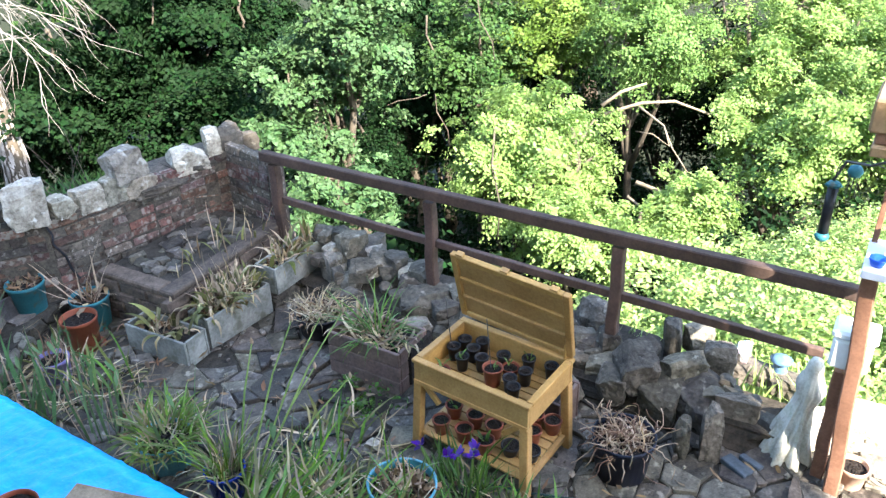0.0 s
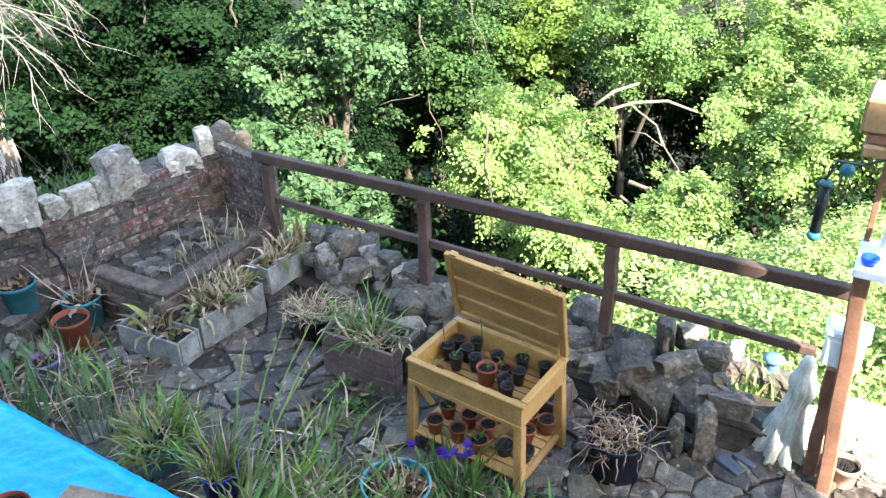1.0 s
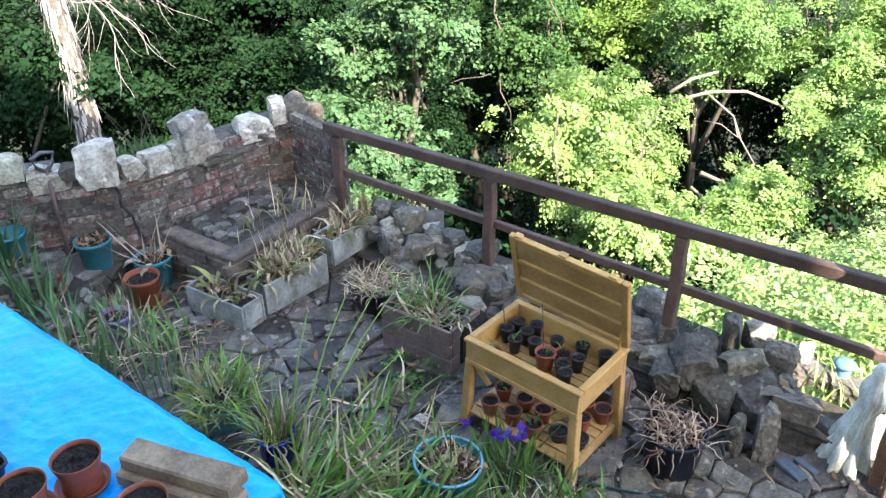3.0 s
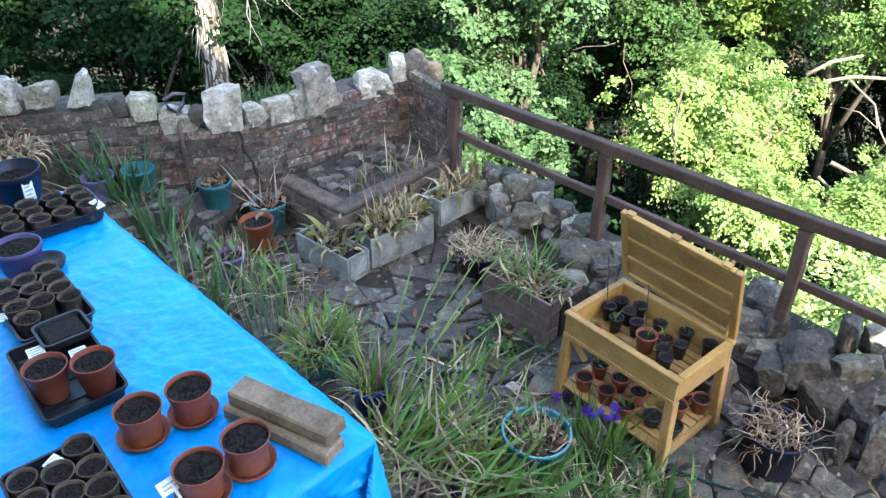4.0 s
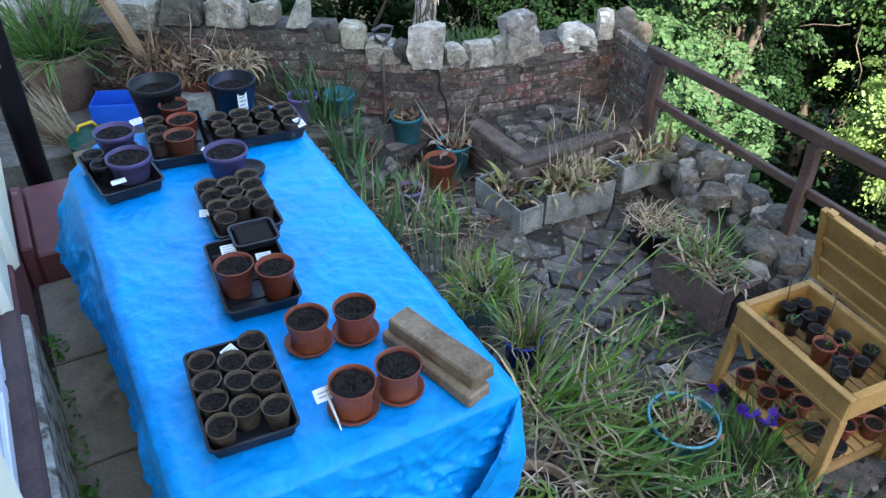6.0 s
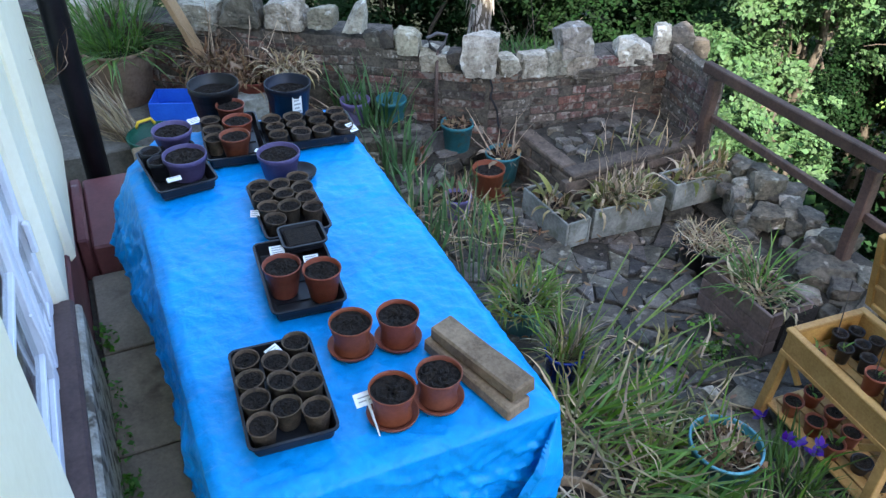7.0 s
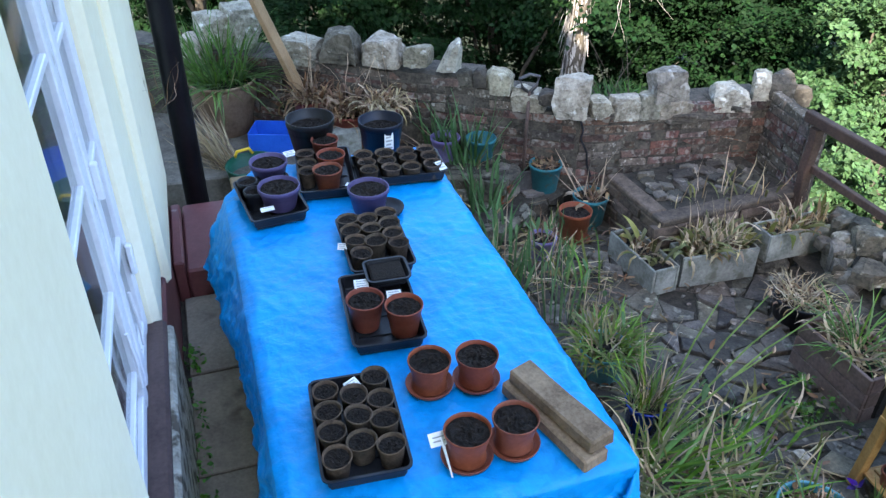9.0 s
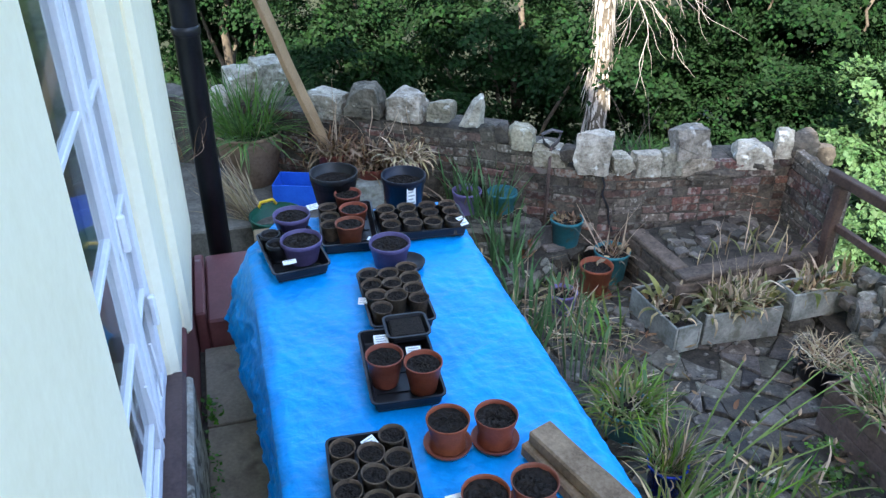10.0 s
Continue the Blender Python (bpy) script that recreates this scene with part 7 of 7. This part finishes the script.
cp = pot("cream_pot", 2.812, -0.187, -0.01, 0.06, 0.05, 0.1, M_CLAY, "small pale clay pot in the sun", "", 0.8, 735)
mush = thing("stone_ornament", pose(3.329, 0.190, -0.01), "blue-grey glazed mushroom-shaped ornament", "ornament")
part("stalk", mesh_of("stalk", *lathe([(0.001, 0), (0.05, 0), (0.042, 0.05), (0.03, 0.1), (0.03, 0.13)], 18), M_CERAMIC, True), None, mush)
part("cap", mesh_of("cap", *lathe([(0.001, 0.128), (0.045, 0.126), (0.052, 0.138), (0.03, 0.152), (0.001, 0.156)], 18), M_CERAMIC, True), None, mush)
foil = new("foil_bag", rock_mesh("foil_bag", 0.11, 0.09, 0.09, 741, material("crumpled_foil", (0.2, 0.2, 0.22), (0.75, 0.72, 0.72), 30, 0.25, 0.4, 90, metal=0.7, stain=((0.4, 0.08, 0.1), 20, 0.6)), 12))
foil.matrix_world = pose(3.355, 0.375, 0.04)
tagged(foil, "crumpled striped foil bag lying on the rockery", "bag")
rock(3.325, 0.364, -0.02, 0.2, 0.08, 742, M_ROCKDK, label="flat grey rock under a foil bag", group="rockery stones")

# ---- landing behind the table ----
LZ = 0.28
big = pot("clay_planter", 0.122, 4.744, LZ, 0.2, 0.145, 0.34, M_OLDCLAY, "large pale clay planter with a broken rim", "", 0.85, 801, rim=0.014, category="planter")
tuft("leaves", 420, 0.15, (0.26, 0.54), (0.005, 0.009), (0.2, 1.5), (0.3, 1.2), L_GRASS, big, 802, 0.32)
tuft("leaves", 22, 0.16, (0.4, 0.62), (0.004, 0.008), (0.9, 1.5), (0.8, 1.6), L_GRASS, big, 804, 0.3)
tuft("dead_leaves", 12, 0.15, (0.2, 0.45), (0.004, 0.006), (0.8, 1.4), (0.8, 1.8), L_DRY, big, 803, 0.3)
for i, q in enumerate(((0.60, 4.40), (0.80, 4.28), (0.985, 4.17))):
    d = pot("red_pot", q[0], q[1], LZ, 0.1, 0.078, 0.29 if i != 1 else 0.22, M_REDPOT, "red-brown pot overhung with dry grass", "red pots by the wall", 0.85, 810 + i)
    tuft("dead_leaves", 190, 0.095, (0.1, 0.24), (0.004, 0.011), (0.5, 1.5), (1.5, 2.8), L_DRY if i == 2 else L_DEAD, d, 815 + i, 0.29 if i != 1 else 0.22)
    tuft("dead_leaves", 30, 0.08, (0.08, 0.16), (0.012, 0.026), (0.3, 1.4), (0.8, 2.2), L_DEAD, d, 825 + i, 0.29)
    tuft("dry_stalk", 4, 0.06, (0.3, 0.5), (0.003, 0.005), (0.0, 0.4), (0.0, 1.2), L_DRY, d, 818 + i, 0.29, each=True)
straw = thing("straw_heap", pose(0.064, 4.257, 0.28), "heap of dry straw-coloured stems by the pipe", "straw", kind="stuff")
tuft("stems", 150, 0.09, (0.2, 0.42), (0.004, 0.007), (0.3, 1.2), (-0.1, 0.4), L_DRY, straw, 821, az=2.7, kink=0.06)
bx = thing("blue_box", pose(0.371, 4.382, LZ, 0, 0, -20), "bright blue plastic storage box", "box")
for b in ((-0.14, 0.14, -0.1, -0.094), (-0.14, 0.14, 0.094, 0.1), (-0.14, -0.134, -0.092, 0.092), (0.134, 0.14, -0.092, 0.092)):
    part("side", box_bm(*b, 0.0, 0.135, 0.002), M_BLUETRAY, bx)
part("floor", box_bm(-0.133, 0.133, -0.093, 0.093, 0.0, 0.006, 0), M_BLUETRAY, bx)
tub = pot("green_tub", 0.202, 4.067, 0.15, 0.15, 0.115, 0.21, M_GREENTUB, "dark green flexible tub with yellow handles", "", 0.55, 831, rim=0.012, category="tub", rz=0, soil_mat=M_CLAY)
part("handle", mesh_of("handle", *tube([(-0.09, 0.118, 0.20), (-0.075, 0.122, 0.232), (-0.005, 0.138, 0.236), (0.012, 0.14, 0.204)], 0.009, 8), M_YELLOW, True), None, tub, "yellow handle grip")
part("handle", mesh_of("handle", *tube([(-0.01, -0.14, 0.20), (0.0, -0.14, 0.232), (0.07, -0.125, 0.234), (0.085, -0.12, 0.204)], 0.009, 8), M_YELLOW, True), None, tub, "yellow handle grip")
gb = thing("grey_box", pose(0.70, 4.19, LZ), "pale grey block behind the table", "block")
part("block", box_bm(-0.14, 0.14, -0.06, 0.06, 0, 0.16, 0.006), M_GREYBOX, gb)
lp = thing("plank", pose(0, 0, 0), "bare timber plank leaning beside the wall", "plank")
beam("board", (0.655, 4.355, 0.29), (0.214, 4.660, 1.559), 0.084, 0.035, M_PLANK, lp)
tw = thing("dry_twigs", pose(-0.2, 3.72, 0.9), "thin dry twigs beside the pier and drainpipe", "twigs", kind="stuff")
tuft("twigs", 8, 0.05, (0.15, 0.35), (0.003, 0.005), (0.2, 1.0), (-0.5, 0.5), L_DEAD, tw, 841)

# ---- pieces of walls and paving ----
def brick_meshes(name, ln, dp, ht, mat, count=6):
    out = []
    for k in range(count):
        rr = random.Random(k * 7 + 1)
        bm = box_bm(-ln / 2, ln / 2, -dp / 2, dp / 2, -ht / 2, ht / 2, 0.004)
        for v in bm.verts:
            v.co += Vector((rr.uniform(-0.005, 0.004), rr.uniform(-0.003, 0.003), rr.uniform(-0.004, 0.003)))
        me = bpy.data.meshes.new(name)
        bm.to_mesh(me)
        bm.free()
        me.materials.append(mat)
        out.append(me)
    return out


COURSE, BRICK = 0.053, 0.172
FULL = [brick_meshes("brick", BRICK - 0.007, 0.05, COURSE - 0.007, m) for m in (M_BRICK, M_BRICK_RED, M_BRICK_LIME)]
HALF = [brick_meshes("brick", BRICK / 2 - 0.007, 0.05, COURSE - 0.007, m) for m in (M_BRICK, M_BRICK_RED, M_BRICK_LIME)]
for name, (line, top) in LINES.items():
    ln = (line[1] - line[0]).length
    d = (line[1] - line[0]).normalized()
    ang = math.degrees(math.atan2(d.y, d.x))
    for c in range(0, 15):
        z = c * COURSE + COURSE / 2 - 0.01
        s = 0.0
        first = True
        while s < ln - 0.03:
            half = (c % 2 and first) or rng.random() < 0.12 or s + BRICK > ln
            first = False
            w = BRICK / 2 if half else BRICK
            mid = s + w / 2
            s += w
            if mid > ln or z + COURSE / 2 > top(mid, ln) + 0.02 or rng.random() < 0.015:
                continue
            if z < 0.28 and name == "wall_north_east" and mid > 0.25 and z < 0.2:
                continue
            if name == "wall_north_west" and mid < 0.6:
                continue
            patch = noise.noise(Vector((mid * 2.2 + ln * 7, z * 4.5, 3.0))) + rng.uniform(-0.35, 0.35)
            b = part("brick", rng.choice((HALF if half else FULL)[1 if patch > 0.2 else 2 if patch < -0.22 else 0]), None, WALLS[name])
            if name == "wall_corner":
                p = along(line, mid) + Vector((0.02 + rng.uniform(-0.005, 0.004), 0, z))
            else:
                p = along(line, mid, 0.02 + rng.uniform(-0.006, 0.007)) + Vector((0, 0, z))
            b.matrix_basis = pose(p.x, p.y, p.z + rng.uniform(-0.004, 0.004), rng.uniform(-2, 2), rng.uniform(-1.8, 1.8), ang + rng.uniform(-2.4, 2.4))
PF = brick_meshes("brick", 0.19, 0.05, 0.056, M_PLINTH)
for c in range(4):
    z = 0.033 + c * 0.065
    for i in range(5):
        b = part("brick", PF[(i + c) % 6], None, plinth)
        b.matrix_basis = pose(0.1 + 0.2 * i - (0.1 if c % 2 else 0) + (0.05 if c % 2 and i == 0 else 0), 0.024, z)
    for i in range(3):
        b = part("brick", PF[(i * 2 + c) % 6], None, plinth)
        b.matrix_basis = pose(0.024, 0.16 + 0.2 * i - (0.06 if c % 2 else 0), z, 0, 0, 90)


def cells(x0, x1, y0, y1, step, seed):
    """Irregular polygons that fill a rectangle: the cells nearest to jittered points."""
    rr = random.Random(seed)
    pts = []
    nx, ny = int((x1 - x0) / step) + 1, int((y1 - y0) / step) + 1
    for j in range(-1, ny + 1):
        for i in range(-1, nx + 1):
            if rr.random() < 0.22:
                continue
            pts.append(Vector((x0 + (i + 0.5 + rr.uniform(-0.46, 0.46)) * step, y0 + (j + 0.5 + rr.uniform(-0.46, 0.46)) * step)))
    for p in pts:
        near = sorted(pts, key=lambda q: (q - p).length_squared)[1:15]
        poly = [p + Vector(c) * step * 1.6 for c in ((-1, -1), (1, -1), (1, 1), (-1, 1))]
        for q in near:
            n, m = q - p, (p + q) / 2
            out = []
            for a, b in zip(poly, poly[1:] + poly[:1]):
                da, db = (a - m).dot(n), (b - m).dot(n)
                if da <= 0:
                    out.append(a)
                if da * db < 0:
                    out.append(a + (b - a) * (da / (da - db)))
            poly = out
            if len(poly) < 3:
                break
        if len(poly) >= 3:
            yield p, poly


def stone_geo(p, poly, rr, gap=0.011):
    """A flat stone with a chamfered top edge, its top uneven."""
    n = len(poly)
    tilt = (rr.uniform(-0.09, 0.09), rr.uniform(-0.09, 0.09))
    hgt = rr.uniform(0.0, 0.03)
    rings = []
    for k, (gp, z) in enumerate(((gap * 0.6, -0.03), (gap * 0.6, hgt - 0.006), (gap * 1.3, hgt))):
        ring = []
        for a in poly:
            v = a - p
            v = v * max(0.3, 1 - gp / max(0.03, v.length))
            ring.append((v.x, v.y, z + (v.x * tilt[0] + v.y * tilt[1] if k else 0)))
        rings.append(ring)
    vs = [v for r in rings for v in r]
    fs = [(k * n + i, k * n + (i + 1) % n, (k + 1) * n + (i + 1) % n, (k + 1) * n + i) for k in range(2) for i in range(n)]
    mid = sum((Vector(v) for v in rings[2]), Vector((0, 0, 0))) / n
    vs.append((mid.x + rr.uniform(-0.02, 0.02), mid.y + rr.uniform(-0.02, 0.02), mid.z + rr.uniform(-0.004, 0.007)))
    fs += [(2 * n + i, 2 * n + (i + 1) % n, 3 * n) for i in range(n)]
    return vs, fs


def shards(p, poly, rr):
    """Some pieces are broken in two along a straight line."""
    if rr.random() < 0.42:
        a = rr.random() * math.pi
        n = Vector((math.cos(a), math.sin(a)))
        o = rr.uniform(-0.025, 0.025)
        for sgn in (1, -1):
            out = []
            for q, r in zip(poly, poly[1:] + poly[:1]):
                dq, dr = ((q - p).dot(n) - o) * sgn, ((r - p).dot(n) - o) * sgn
                if dq <= 0:
                    out.append(q)
                if dq * dr < 0:
                    out.append(q + (r - q) * (dq / (dq - dr)))
            if len(out) >= 3:
                yield sum(out, Vector((0, 0))) / len(out), out
    else:
        yield p, poly


rest = []
made = 0
rr = random.Random(44)
for p, poly in [s for c in cells(1.0, 3.1, -3.0, 3.75, 0.128, 9) for s in shards(c[0], c[1], rr)]:
    ok = all(0.96 < a.x < 3.12 for a in poly) and p.y < wall_y(p.x) - 0.15
    if not ok:
        continue
    jig = [a + Vector((rr.uniform(-0.012, 0.012), rr.uniform(-0.012, 0.012))) for a in poly]
    vs, fs = stone_geo(p, jig, rr)
    if 1.55 < p.x < 2.6 and 0.5 < p.y < 2.9 and made < 300:
        ob = part("paving_stone", mesh_of("paving_stone", vs, fs, M_SLATE), None, pave_bed)
        ob.location = (p.x, p.y, -0.012)
        made += 1
    else:
        rest.append(([Vector(v) + Vector((p.x, p.y, -0.012)) for v in vs], fs))
far_stones = part("paving_rest", mesh_of("paving_rest", *join(rest), M_SLATE_REST), None, pave_bed)
far_stones["kind"] = "stuff"
# path slabs
slab = None
for i in range(14):
    y1 = 3.405 - 0.598 * i
    for j in range(2):
        x0 = -0.262 + 0.6 * j
        sbm = box_bm(-0.295, 0.295, -0.294, 0.294, -0.028, 0.0, 0.005) if slab is None else None
        ob = part("slab", sbm if slab is None else slab, M_SLAB, path)
        slab = ob.data
        ob.location = (x0 + 0.297, y1 - 0.297, rng.uniform(-0.003, 0.003))

# chips of stone and dead leaves scattered over the paving
litter = thing("paving_litter", pose(0, 0, 0), "small stone chips, dirt and brown leaf scraps on the paving", "litter", kind="stuff")
chips = []
for _ in range(900):
    x, y = rr.uniform(1.02, 3.0), rr.uniform(-0.3, 3.3)
    if y > wall_y(x) - 0.2:
        continue
    k = rr.uniform(0.006, 0.022) * (1.6 if rr.random() < 0.12 else 1)
    a = rr.random() * 6.28
    vs = []
    for z, f in ((0, 1.0), (0.5, 0.7)):
        for q in range(4):
            e = a + q * 1.57 + rr.uniform(-0.4, 0.4)
            vs.append((x + k * f * math.cos(e), y + k * f * 0.7 * math.sin(e), z * k + rr.uniform(-0.002, 0.002) + 0.002))
    chips.append((vs, [(4, 5, 6, 7)] + [(q, (q + 1) % 4, 4 + (q + 1) % 4, 4 + q) for q in range(4)]))
M_CHIP = material("stone_chips", (0.05, 0.042, 0.03), (0.22, 0.19, 0.15), 30, 0.9, 0.5, 90, hue=0.6, island=True)
part("chips", mesh_of("chips", *join(chips), M_CHIP), None, litter)
bits = []
for _ in range(620):
    x, y = rr.uniform(1.0, 2.95), rr.uniform(-0.3, 3.4)
    near = 1.0 if x < 1.55 or y > 2.7 else 0.3
    if y > wall_y(x) - 0.15 or rr.random() > near:
        continue
    bits.append((x, y, 0.012 + rr.uniform(0, 0.012), rr.random() * 6.28, rr.uniform(1.3, 1.6), rr.uniform(-0.3, 0.4), rr.uniform(0.03, 0.09), rr.uniform(0.003, 0.02)))
part("leaf_scraps", mesh_of("leaf_scraps", *blades(bits, 4, 0.3), L_DEAD, True), None, litter)

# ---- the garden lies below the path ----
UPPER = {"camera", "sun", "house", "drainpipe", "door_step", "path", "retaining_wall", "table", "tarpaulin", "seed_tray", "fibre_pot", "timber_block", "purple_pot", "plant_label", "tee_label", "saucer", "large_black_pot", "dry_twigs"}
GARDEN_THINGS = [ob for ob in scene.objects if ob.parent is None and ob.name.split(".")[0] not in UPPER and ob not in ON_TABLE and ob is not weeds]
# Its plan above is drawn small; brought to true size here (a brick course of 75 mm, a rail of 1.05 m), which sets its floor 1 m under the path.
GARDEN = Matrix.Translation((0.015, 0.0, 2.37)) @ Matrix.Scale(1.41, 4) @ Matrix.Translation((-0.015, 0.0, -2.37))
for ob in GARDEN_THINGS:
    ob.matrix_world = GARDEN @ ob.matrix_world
